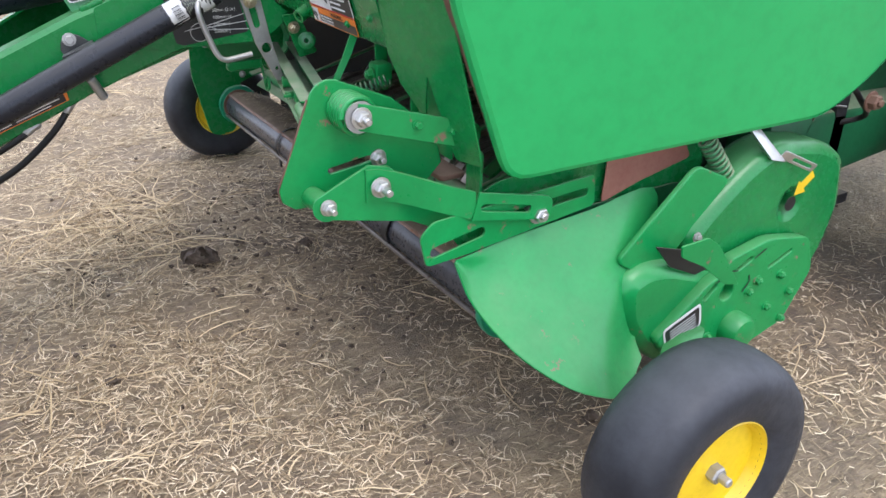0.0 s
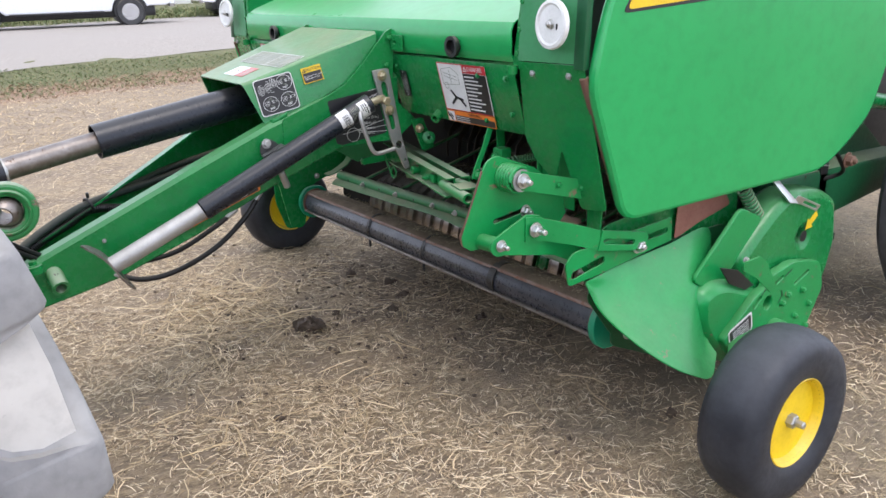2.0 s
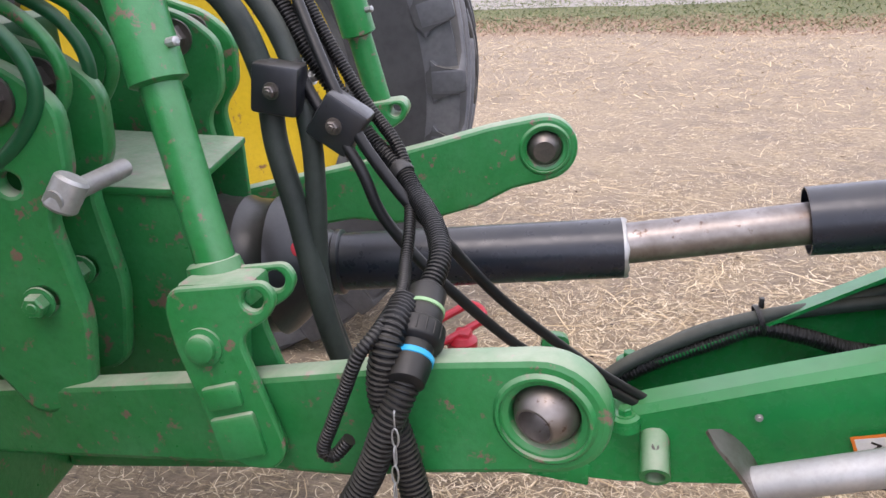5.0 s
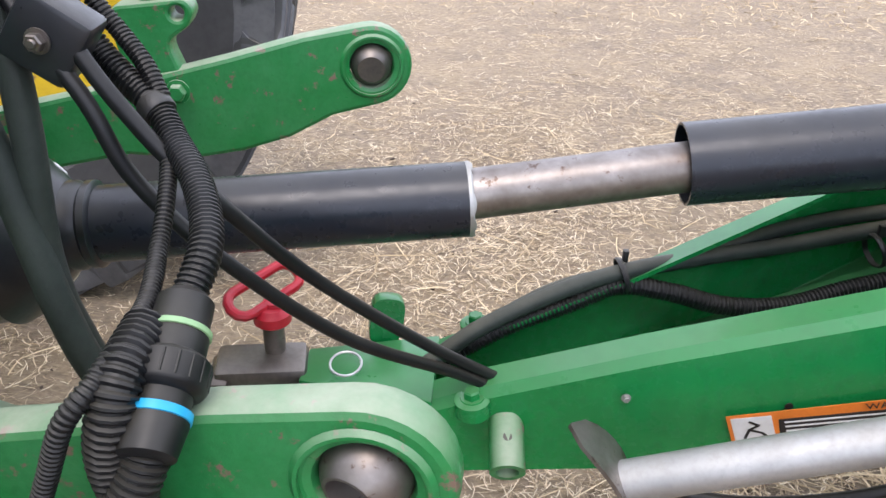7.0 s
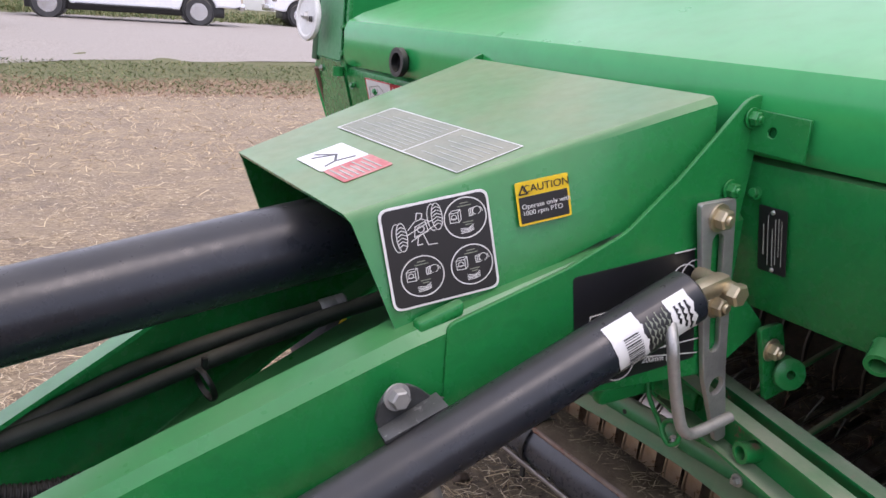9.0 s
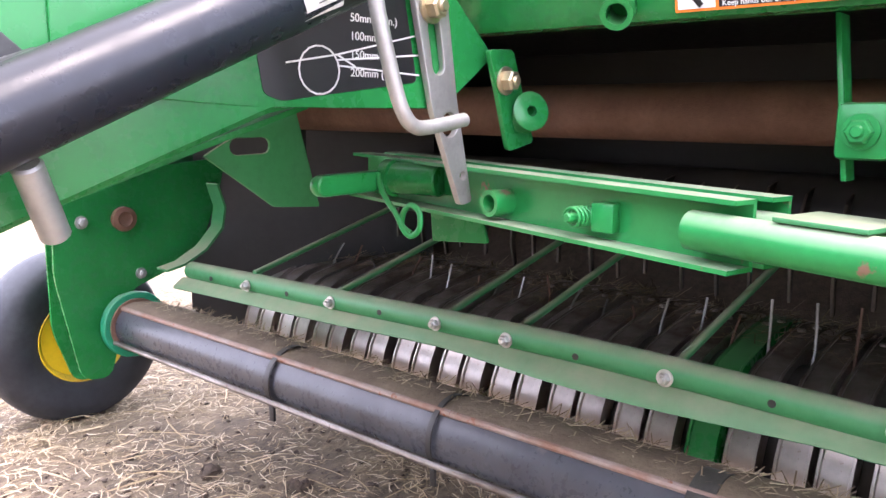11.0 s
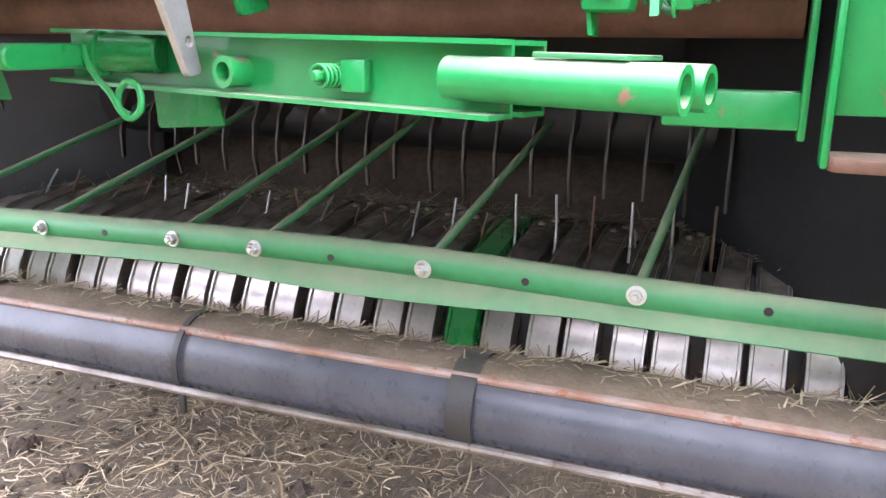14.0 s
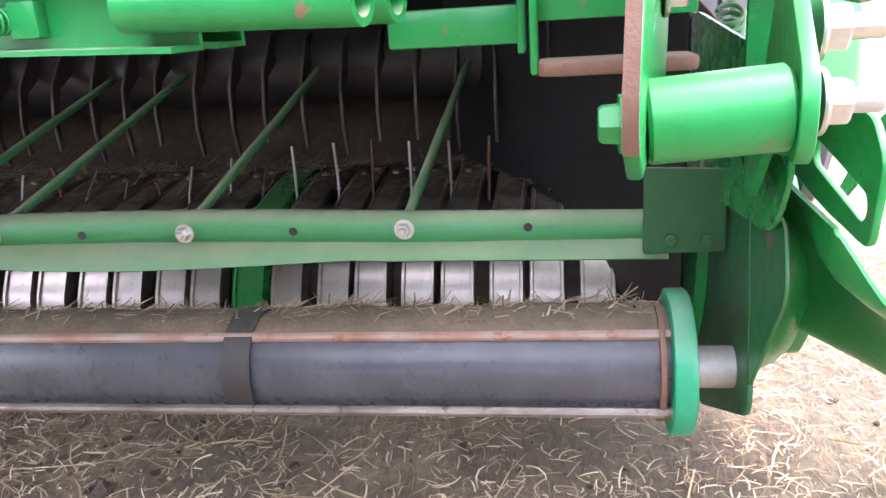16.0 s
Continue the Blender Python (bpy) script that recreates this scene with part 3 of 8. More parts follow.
def churned(x, y):
    """1 in the trampled strip before the pickup, 0 on clean straw."""
    d = np.minimum.reduce([np.hypot(x - a, y - b) / r for a, b, r in ((0.08, 0.75, 0.62), (-0.02, 0.25, 0.68), (0.1, -0.35, 0.62), (0.25, -0.95, 0.6))])
    return np.clip((1.15 - d + 0.18 * np.sin(x * 9 + 2 * np.sin(y * 7))) / 0.5, 0, 1)


def less_far(x, y):
    return (1 - 0.45 * churned(x, y)) * np.clip(1.2 - np.hypot(x + 0.6, (y - 0.1) * 0.8) / 2.6, 0.1, 1) * (0.35 + 0.65 * (np.sin(x * 7.1 + 2 * np.sin(y * 5.3)) * np.sin(y * 6.3 + 1.7 * np.sin(x * 4.1)) > -0.25))


scatter_blades("straw_litter", 470000, (-4.0, 2.4, -2.6, 5.0), (0.006, 0.055), (0.001, 0.0031), (-6, 26), STRAW,
               "flattened dry straw and stubble on bare soil", "straw", 3, less_far)
scatter_blades("straw_stalk", 12000, (-4.0, 2.4, -3.0, 6), (0.07, 0.2), (0.0022, 0.0044), (-2, 16), STRAW_PALE,
               "long pale straw stalks lying on the ground", "straw", 4, less_far)
scatter_blades("loose_swath", 260, (-0.95, -0.45, 0.35, 1.0), (0.12, 0.34), (0.0024, 0.0046), (-2, 14), STRAW_PALE,
               "loose swath of long pale stalks", "straw", 9)
scatter_blades("dry_weeds", 9000, (-12, 14, 9.3, 10.9), (0.03, 0.10), (0.006, 0.012), (5, 60), WEED,
               "reddish dry weeds before the verge", "weeds", 8)
scatter_blades("dry_grass", 15000, (-9, 9, 5, 9.6), (0.03, 0.10), (0.003, 0.007), (2, 40), STRAW_PALE,
               "short dry grass beyond the machine", "grass", 5)
scatter_blades("verge_grass", 40000, (-16, 20, 9.6, 12.6), (0.03, 0.085), (0.006, 0.014), (10, 60), GRASS,
               "greenish grass verge along the gravel road", "grass", 6)
scatter_blades("roadside_weeds", 30000, (-20, 40, 27.0, 36), (0.15, 0.5), (0.015, 0.035), (40, 88), GRASS,
               "green weeds on the far side of the road", "weeds", 7)


def dung(name, x, y, r, seed):
    g = random.Random(seed)
    bm = bmesh.new()
    bmesh.ops.create_icosphere(bm, subdivisions=4, radius=r, matrix=Matrix.Translation((x, y, r * 0.2)) @ Matrix.Rotation(g.uniform(0, 3), 4, "Z") @ Matrix.Diagonal((1.1, 0.75, 0.5, 1)))
    for v in bm.verts:
        v.co += 0.5 * r * noise.noise_vector((v.co - Vector((x, y, 0))) / r * 1.7 + Vector((seed, 0, 0)))
        v.co += 0.16 * r * noise.noise_vector((v.co - Vector((x, y, 0))) / r * 6 + Vector((seed, 4, 0)))
    return tagged(part(name, bm, DIRT_DARK, None, smooth=80), "dark dry clod of dung on the straw", "clod", "clods")


def crumbs(name, count, seed):
    """Loose dark crumbs of soil and dung, thickest below the pickup."""
    g = np.random.default_rng(seed)
    bm = bmesh.new()
    bmesh.ops.create_icosphere(bm, subdivisions=1, radius=1)
    unit = np.array([v.co[:] for v in bm.verts])
    tri = np.array([[v.index for v in f.verts] for f in bm.faces])
    bm.free()
    vs, fs = [], []
    for k in range(count):
        if k % 3:
            x, y = g.normal(-0.15, 0.42), g.normal(0.35, 0.5)
        else:
            x, y = g.uniform(-3, 2), g.uniform(-2, 3)
        r = 0.002 + 0.010 * g.random() ** 4
        p = unit * g.uniform(0.6, 1.25, (len(unit), 1)) * r * np.array([1.2, 0.9, 0.6])
        a = g.uniform(0, 6.28)
        p = np.stack([p[:, 0] * np.cos(a) - p[:, 1] * np.sin(a), p[:, 0] * np.sin(a) + p[:, 1] * np.cos(a), p[:, 2]], -1)
        fs.append(tri + k * len(unit))
        vs.append(p + np.array([x, y, float(ground_z(x, y)) + r * 0.4]))
    me = bpy.data.meshes.new(name)
    me.from_pydata(np.concatenate(vs).tolist(), [], np.concatenate(fs).tolist())
    me.materials.append(DIRT_DARK)
    return tagged(new(name, me), "dark crumbs of soil and dung among the straw", "soil crumbs", "", "stuff")


crumbs("soil_crumbs", 2400, 31)
for k, (x, y, r) in enumerate([(0.0, 0.32, 0.028), (-0.04, 0.72, 0.026), (-0.49, 0.29, 0.055), (-0.33, 0.35, 0.022), (-0.90, -0.3, 0.016), (-0.12, 0.22, 0.026), (0.05, 0.5, 0.03), (0.12, -0.1, 0.028), (0.116, -1.09, 0.02), (-0.7, 0.62, 0.02)]):
    dung("dung_clod", x, y, r, k)


# ---- round baler ----
baler = thing("round_baler", "green round baler with a wide tined pickup and yellow gauge wheels", "baler")

# body: side sheets, hood, chamber coloured near-black for its shade
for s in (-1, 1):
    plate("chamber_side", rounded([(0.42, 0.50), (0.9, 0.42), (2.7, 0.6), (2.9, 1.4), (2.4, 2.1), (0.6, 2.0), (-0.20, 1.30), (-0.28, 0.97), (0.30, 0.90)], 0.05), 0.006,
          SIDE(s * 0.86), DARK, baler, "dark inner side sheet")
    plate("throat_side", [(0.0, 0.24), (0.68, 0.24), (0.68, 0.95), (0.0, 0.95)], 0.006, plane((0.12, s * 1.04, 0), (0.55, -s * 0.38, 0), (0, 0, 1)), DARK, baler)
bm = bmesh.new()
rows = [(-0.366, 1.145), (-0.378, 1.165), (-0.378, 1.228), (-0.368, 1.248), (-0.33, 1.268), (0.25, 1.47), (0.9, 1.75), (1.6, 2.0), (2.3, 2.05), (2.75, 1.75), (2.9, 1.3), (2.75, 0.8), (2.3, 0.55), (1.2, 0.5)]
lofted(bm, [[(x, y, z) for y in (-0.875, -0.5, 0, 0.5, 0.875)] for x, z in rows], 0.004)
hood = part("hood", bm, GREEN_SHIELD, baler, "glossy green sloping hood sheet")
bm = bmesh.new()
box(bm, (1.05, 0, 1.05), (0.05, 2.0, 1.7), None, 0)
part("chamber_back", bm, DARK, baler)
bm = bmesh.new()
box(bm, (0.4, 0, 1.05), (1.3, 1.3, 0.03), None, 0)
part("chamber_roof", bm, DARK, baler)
# floor kept black so that it reads as unlit
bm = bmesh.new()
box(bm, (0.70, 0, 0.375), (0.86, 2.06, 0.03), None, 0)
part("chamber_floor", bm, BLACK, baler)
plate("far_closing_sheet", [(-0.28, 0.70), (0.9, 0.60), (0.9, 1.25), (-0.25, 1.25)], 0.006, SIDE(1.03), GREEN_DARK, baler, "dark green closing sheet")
# lower front panels either side of the tongue
for s in (-1, 1):
    bm = bmesh.new()
    lofted(bm, [[(x, s * y, z) for y in (0.26, 0.45, 0.65, 0.875)] for x, z in ((-0.35, 1.142), (-0.366, 1.137), (-0.368, 1.12), (-0.326, 0.952), (-0.318, 0.944), (-0.29, 0.944))], 0.003)
    part("front_panel", bm, GREEN, baler, "green lower front panel with warning decals")
    bm = bmesh.new()
    lathe(bm, [(0.024, -0.006), (0.03, 0), (0.03, 0.012), (0.02, 0.012), (0.02, -0.006)], (-0.386, 0.604 * s - 0.03, 1.177), (-1, 0, 0), 24, closed=True)
    part("grommet", bm, BLACK, hood, "black rubber grommet")
    bm = bmesh.new()
    lathe(bm, [(0.0201, 0), (0.0201, 0.002)], (-0.3815, 0.604 * s - 0.03, 1.177), (-1, 0, 0), 20)
    part("grommet_bore", bm, BLACK, hood)
    # strip at the hood's end, corner sheet and its post
    bm = bmesh.new()
    hexa(bm, [(-0.372, s * 0.872, 1.13), (-0.372, s * 0.905, 1.13), (-0.36, s * 0.905, 1.13), (-0.36, s * 0.872, 1.13)],
         [(-0.35, s * 0.91, 1.46), (-0.35, s * 0.945, 1.46), (-0.338, s * 0.945, 1.46), (-0.338, s * 0.91, 1.46)], 0.002)
    part("edge_strip", bm, GREEN, baler)
    bm = bmesh.new()
    pipe(bm, (-0.385, s * 0.888, 1.118), (-0.385, s * 0.888, 1.14), 0.014, 0.009)
    part("guide_ring", bm, GREEN, baler)
    for z in (1.17, 1.23, 1.3):
        bolt((-0.371 + (z - 1.13) * 0.06, s * (0.889 + (z - 1.13) * 0.11), z), (-1, 0, 0), 0.013, baler, GREEN, stub=0)
    m = plane((-0.372, s * 0.9, 1.15), (0.1 * 1, -s * 1.0 * -1, 0), (0.24, 0, -1))
    out = [(0, 0), (0.215, 0), (0.23, 0.395), (0.145, 0.405), (0.135, 0.365), (0.105, 0.235), (0.08, 0.3), (0.07, 0.34), (0.005, 0.28), (-0.02, 0.215)]
    plate("corner_sheet", rounded(out, 0.012), 0.004, m, GREEN, baler, "green corner sheet with a notch")
    plate("upper_corner_sheet", [(0, 0), (0.215, 0), (0.20, -0.32), (0.01, -0.32)], 0.004, plane((-0.374, s * 0.9, 1.152), (0.1, s, 0), (-0.05, 0, -1)) , GREEN_DUSTY, baler, "pale dusty green corner sheet")
    for u in (0.045, 0.165):
        bolt(m @ Vector((u, 0.03, -0.003 if s > 0 else 0.003)), (-1, 0, 0), 0.016, baler, GALV, stub=0.2)
    # twine pulley
    disk = (-0.392, s * 1.05, 1.248)
    bm = bmesh.new()
    lathe(bm, [(0.02, 0.0), (0.058, 0.0), (0.06, 0.004), (0.058, 0.012), (0.05, 0.014), (0.045, 0.01), (0.02, 0.01)], disk, (-1, -0.08 * s, 0.05), 36)
    wheel = part("twine_pulley", bm, WHITE, baler, "round white plastic disc")
    bolt((-0.402, s * 1.05, 1.249), (-1, 0, 0), 0.016, wheel, ZINC, stub=0.3)
    bm = bmesh.new()
    for dy in (-0.022, -0.034):
        box(bm, (-0.4035, s * 1.05 + dy, 1.243), (0.002, 0.007, 0.014), None, 0.0005)
    part("pulley_slot", bm, BLACK, wheel)

# outer shields
for s in (-1, 1):
    m = plane((-0.345, s * 1.128, 0), (1, s * 0.068, 0), (0, 0, 1))
    out = rounded([(0.03, 1.25), (-0.005, 1.1), (0.125, 0.735), (0.98, 0.745), (1.09, 0.80), (1.22, 0.90), (1.33, 1.2), (1.40, 1.75), (0.4, 1.85), (0.2, 1.7)], 0.05)
    sh = plate("side_shield", out, 0.03, m, GREEN_SHIELD, baler, "large glossy green side shield", edge=0.012)
    n = s * 0.0162
    dec = rounded([(0.085, 1.268), (0.6, 1.30), (1.25, 1.42), (1.3, 1.62), (0.25, 1.52)], 0.02)
    for loop, lift, mat, nm in ((dec, 0.0004, DECAL_BLACK, "stripe_border"), (rounded([(0.098, 1.276), (0.6, 1.309), (1.24, 1.43), (1.285, 1.61), (0.255, 1.51)], 0.02), 0.0012, DECAL_YELLOW, "yellow_stripe")):
        plate(nm, loop, 0.0008, m @ Matrix.Translation((0, 0, (0.0152 + lift) * -s)), mat, sh)
    bm = bmesh.new()
    hexa(bm, [(-0.36, s * 1.085, 1.14), (-0.36, s * 1.12, 1.14), (-0.34, s * 1.12, 1.14), (-0.34, s * 1.085, 1.14)],
         [(-0.335, s * 1.085, 1.6), (-0.335, s * 1.12, 1.6), (-0.31, s * 1.12, 1.6), (-0.31, s * 1.085, 1.6)], 0.003)
    part("shield_edge", bm, GREEN_DARK, baler)
    bm = bmesh.new()
    rod(bm, (-0.345, s * 1.108, 1.12), (-0.215, s * 1.13, 0.77), 0.012)
    part("seal_strip", bm, RUST, baler, "worn brown edge strip")

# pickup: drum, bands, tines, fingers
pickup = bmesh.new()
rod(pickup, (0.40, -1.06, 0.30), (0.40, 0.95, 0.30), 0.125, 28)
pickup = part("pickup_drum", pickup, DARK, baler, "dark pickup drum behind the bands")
PITCH, Y0 = 0.0705, -0.364
BANDS = range(-10, 19)


def band_mesh(mat):
    prof = arc(0.405, 0.245, 0.195, 215, 112, 9) + [(0.38, 0.435), (0.43, 0.444), (0.51, 0.455), (0.58, 0.458), (0.64, 0.45), (0.69, 0.425)]
    bm = bmesh.new()
    rows = []
    for k, (x, z) in enumerate(prof):
        a, b = prof[max(k - 1, 0)], prof[min(k + 1, len(prof) - 1)]
        t = Vector((b[0] - a[0], 0, b[1] - a[1])).normalized()
        n = Vector((-t.z, 0, t.x))
        p = Vector((x, 0, z))
        rim = 0.0045 if k < 8 else 0.002
        rows.append([p - n * 0.03 + Vector((0, -0.0275, 0)), p - n * 0.002 + Vector((0, -0.0275, 0)), p + n * rim + Vector((0, -0.026, 0)), p + n * rim + Vector((0, -0.0215, 0)), p + Vector((0, -0.020, 0)), p + Vector((0, 0.020, 0)),
                     p + n * rim + Vector((0, 0.0215, 0)), p + n * rim + Vector((0, 0.026, 0)), p - n * 0.002 + Vector((0, 0.0275, 0)), p - n * 0.03 + Vector((0, 0.0275, 0))])
    lofted(bm, rows)
    me = bpy.data.meshes.new("stripper_band")
    bmesh.ops.recalc_face_normals(bm, faces=bm.faces)
    bm.to_mesh(me)
    bm.free()
    me.materials.append(mat)
    for p in me.polygons:
        p.use_smooth = True
    me.set_sharp_from_angle(angle=radians(40))
    return me


BAND_STEEL, BAND_GREEN = band_mesh(BAND), band_mesh(GREEN)
band_y = {k: Y0 + k * PITCH + (0.005 if k % 2 else -0.003) * (1 if k else 0) + random.uniform(-0.0015, 0.0015) for k in BANDS}
for k in BANDS:
    ob = new("stripper_band", BAND_GREEN if k == 0 else BAND_STEEL)
    ob.parent = pickup
    ob.location = (random.uniform(-0.002, 0.002), band_y[k], random.uniform(-0.0015, 0.0015))
    if k == 0:
        ob["label"] = "green painted stripper band"
RIVET = bpy.data.meshes.new("band_rivet")
bm = bmesh.new()
lathe(bm, [(0.0085, 0), (0.0085, 0.004), (0.004, 0.007)], (0, 0, 0), (0, 0, 1), 6)
bm.to_mesh(RIVET)
bm.free()
RIVET.materials.append(BAND)
for k in BANDS:
    for x, dy in ((0.53, 0.008), (0.565, -0.010)):
        ob = new("band_rivet", RIVET)
        ob.parent = pickup
        ob.location = (x, band_y[k] + dy, 0.455)
for k in BANDS[:-1]:
    y = (band_y[k] + band_y[k + 1]) / 2
    up = 0.085 if y < -0.35 else 0.04 + 0.02 * math.sin(k * 1.3)
    bm = bmesh.new()
    sweep(bm, smooth_path([(0.40, y, 0.36), (0.435 + 0.015 * math.sin(k * 2.3), y, 0.44), (0.455 + 0.02 * math.sin(k * 1.7), y + random.uniform(-0.006, 0.006), 0.445 + up)], 4), 0.0027, 6)
    part("tine", bm, GALV if k % 3 else RUST, pickup)
bm = bmesh.new()
hexa(bm, [(0.24, 0.975, 0.22), (0.36, 0.975, 0.22), (0.36, 0.995, 0.22), (0.24, 0.995, 0.22)], [(0.20, 0.975, 0.40), (0.36, 0.975, 0.43), (0.36, 0.995, 0.43), (0.20, 0.995, 0.40)], 0.003)
part("band_end_plate", bm, TEAL, pickup, "bright green plate beside the last band")

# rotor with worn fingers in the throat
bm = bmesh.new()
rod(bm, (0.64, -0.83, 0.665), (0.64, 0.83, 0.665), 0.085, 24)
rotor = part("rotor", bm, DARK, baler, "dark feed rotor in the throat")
for k in range(20):
    y = -0.763 + 0.0715 * k
    prof = [(-0.03, 0.07), (-0.10, 0.05), (-0.15, -0.02), (-0.162, -0.09), (-0.152, -0.15), (-0.143, -0.145), (-0.146, -0.09), (-0.128, -0.03), (-0.08, 0.0), (0.0, -0.02)]
    turn = SIDE(y) @ Matrix.Translation((0.64, 0.665, 0)) @ Matrix.Rotation(0.12 * math.sin(k * 1.9), 4, "Z")
    plate("rotor_finger", prof, 0.006, turn, FINGER, rotor, "worn steel rotor finger", edge=0.001)
bm = bmesh.new()
rod(bm, (0.62, -0.9, 0.32), (0.62, 0.9, 0.32), 0.06, 16)
part("crop_auger_tube", bm, DARK, baler)

# dark curved sheet added behind the bands, hiding the pale chamber floor
bm = bmesh.new()
lofted(bm, [[(x, y, z) for x, z in ((0.685, 0.40), (0.72, 0.43), (0.77, 0.455), (0.82, 0.49), (0.88, 0.55), (0.93, 0.64))] for y in (-1.0, -0.5, 0, 0.5, 1.0)], 0.005)
part("feed_floor", bm, DIRT_DARK, baler, "dark curved sheet added to hide the chamber floor")

# wind guard: green tube, bolts, rods, bent flap
bm = bmesh.new()
sweep(bm, smooth_path([(0.004, -0.98, 0.488), (0, -0.7, 0.494), (0, -0.41, 0.502), (0, -0.12, 0.501), (0.0, 0.3, 0.49), (0.004, 0.84, 0.476)], 8), 0.0215, 18)
guard = part("guard_tube", bm, GREEN_DUSTY, baler, "dusty green wind guard tube with bolts")
TB = [0.580, 0.302, 0.026, -0.126, -0.400, -0.687]
for y in TB:
    z = 0.4975 - 0.03 * max(0, y)
    bolt((-0.021, y, z), (-1, 0, 0.05), 0.016, guard, ZINC, stub=0.35)
    bm = bmesh.new()
    z1 = 0.505
    rod(bm, (0.0, y, z1), (0.75, y - 0.03, z1 + 0.205), 0.0068, 12)
    part("guard_rod", bm, GREEN_DUSTY, guard, "thin green guard rod reaching into the throat")
for y in (0.44, 0.165, -0.256, -0.545, -0.838, 0.72):
    bm = bmesh.new()
    lathe(bm, [(0.0055, 0), (0.0055, 0.0012)], (-0.0212, y, 0.4975 - 0.03 * max(0, y)), (-1, 0, 0), 14)
    part("tube_hole", bm, BLACK, guard)
bm = bmesh.new()
rows = []
for k in range(60):
    y = -1.0 + 1.86 * k / 59
    w = 0.006 * math.sin(y * 9 + 1) * (1 if -0.65 < y < 0.3 else 0.3)
    zb = 0.012 * max(0, math.sin((y + 0.62) * 5.2)) * (1 if -0.62 < y < 0.0 else 0.2)
    dz = -0.03 * max(0, y)
    rows.append([(-0.008, y, 0.484 + dz), (-0.026, y, 0.474 + dz), (-0.035 + w, y, 0.468 + dz - zb * 0.2), (-0.040 + w, y, 0.4625 + dz - zb * 0.6)])
lofted(bm, rows, 0.003)
part("guard_flap", bm, GREEN_DUSTY, guard, "dusty green bent flap below the tube")

# front roller
RX, RZ, RR = -0.101, 0.352, 0.056
ROLL_TILT = -0.0091
bm = bmesh.new()
rod(bm, (RX, -0.992, RZ), (RX, 0.93, RZ), RR, 40)
roller = part("front_roller", bm, ROLLER, baler, "long dark grey front roller bound with black straps")
for (dx, dz), mat, lab in (((-0.034, 0.047), RUST_ROD, "rusty upper edge rod"), ((-0.056, -0.034), SHAFT, "worn lower edge rod")):
    bm = bmesh.new()
    rod(bm, (RX + dx, -1.0, RZ + dz), (RX + dx, 0.93, RZ + dz), 0.0062, 10)
    part("edge_rod", bm, mat, roller, lab)
bm = bmesh.new()
rows = []
for k in range(60):
    y = -1.0 + 1.93 * k / 59
    w = 0.0015 * math.sin(k * 1.7) + 0.001 * math.sin(k * 0.6)
    rows.append([(RX + dx, y, RZ + dz + w * (0 if j in (0, 4) else 1)) for j, (dx, dz) in enumerate(((-0.033, 0.053), (-0.008, 0.060), (0.03, 0.056), (0.075, 0.042), (0.128, 0.018)))])
lofted(bm, rows, 0.003)
part("top_sheet", bm, DIRT, roller, "sheet covered with chaff and dirt")
for y, w in ((0.325, 0.014), (-0.085, 0.010), (-0.508, 0.034)):
    bm = bmesh.new()
    path = [(RX + (RR + 0.0075) * math.cos(a), RZ + (RR + 0.0075) * math.sin(a)) for a in np.radians(np.linspace(60, 300, 22))]
    lofted(bm, [[(x, y - w / 2, z), (x, y + w / 2, z)] for x, z in path], 0.002)
    if w < 0.02:
        box(bm, (RX - 0.05, y, RZ - 0.058), (0.006, w, 0.03), None, 0.001)
    part("strap", bm, TAPE, roller, "black strap tied round the roller")
for y, s in ((-1.003, -1), (0.94, 1)):
    turn = plane((RX + 0.002, y, RZ), (1, 0, 0), (0, 0, 1))
    out = [(0.082 * math.cos(a), 0.082 * math.sin(a)) if abs(math.sin(a)) < 0.93 else (0.076 * math.cos(a), 0.080 * math.sin(a)) for a in np.radians(np.arange(0, 360, 8))]
    plate("end_cap", out, 0.024, turn, TEAL, roller, "teal green end cap", edge=0.003)
    bm = bmesh.new()
    lathe(bm, [(0.066, 0), (0.066, 0.006)], (RX, y - s * 0.018, RZ), (0, 1, 0), 40)
    part("cap_ring", bm, RUST, roller)
    bm = bmesh.new()
    rod(bm, (RX + 0.01, y, RZ - 0.012), (RX + 0.01, y + s * 0.07, RZ - 0.012), 0.024, 20, 0.003)
    part("roller_shaft", bm, GALV, roller)
    bolt((RX + 0.01, y + s * 0.07, RZ - 0.012), (0, s, 0), 0.018, roller, GALV, stub=0.2)

# the roller hangs a little lower at its far end
roller.matrix_basis = Matrix.Translation((0, -0.035, RZ)) @ Matrix.Rotation(ROLL_TILT, 4, "X") @ Matrix.Translation((0, 0.035, -RZ))

# tongue: two converging beams of bent sheet
def beam(s, label):
    inner = 0.012
    stations = [(-1.62, 0.075, 0.492, 0.585), (-1.5, 0.085, 0.500, 0.640), (-1.28, 0.115, 0.548, 0.735), (-1.04, 0.165, 0.645, 0.845), (-0.80, 0.222, 0.765, 0.955), (-0.58, 0.262, 0.855, 1.032), (-0.36, 0.285, 0.90, 1.075)]
    bm = bmesh.new()
    rows = []
    for x, y, z0, z1 in stations:
        c = -0.035 * max(0, (-x - 0.4) / 1.1)
        y0 = c + s * y
        yi = c + s * (y - 0.05)
        rows.append([(x, yi, z0), (x, y0 - s * 0.006, z0), (x, y0, z0 + 0.006), (x, y0, z1 - 0.012), (x, y0 - s * 0.012, z1), (x, yi, z1 + 0.002)])
    lofted(bm, rows, 0.006)
    return part("tongue_beam", bm, GREEN, baler, label)


beam_near = beam(-1, "green bent-sheet tongue beam")
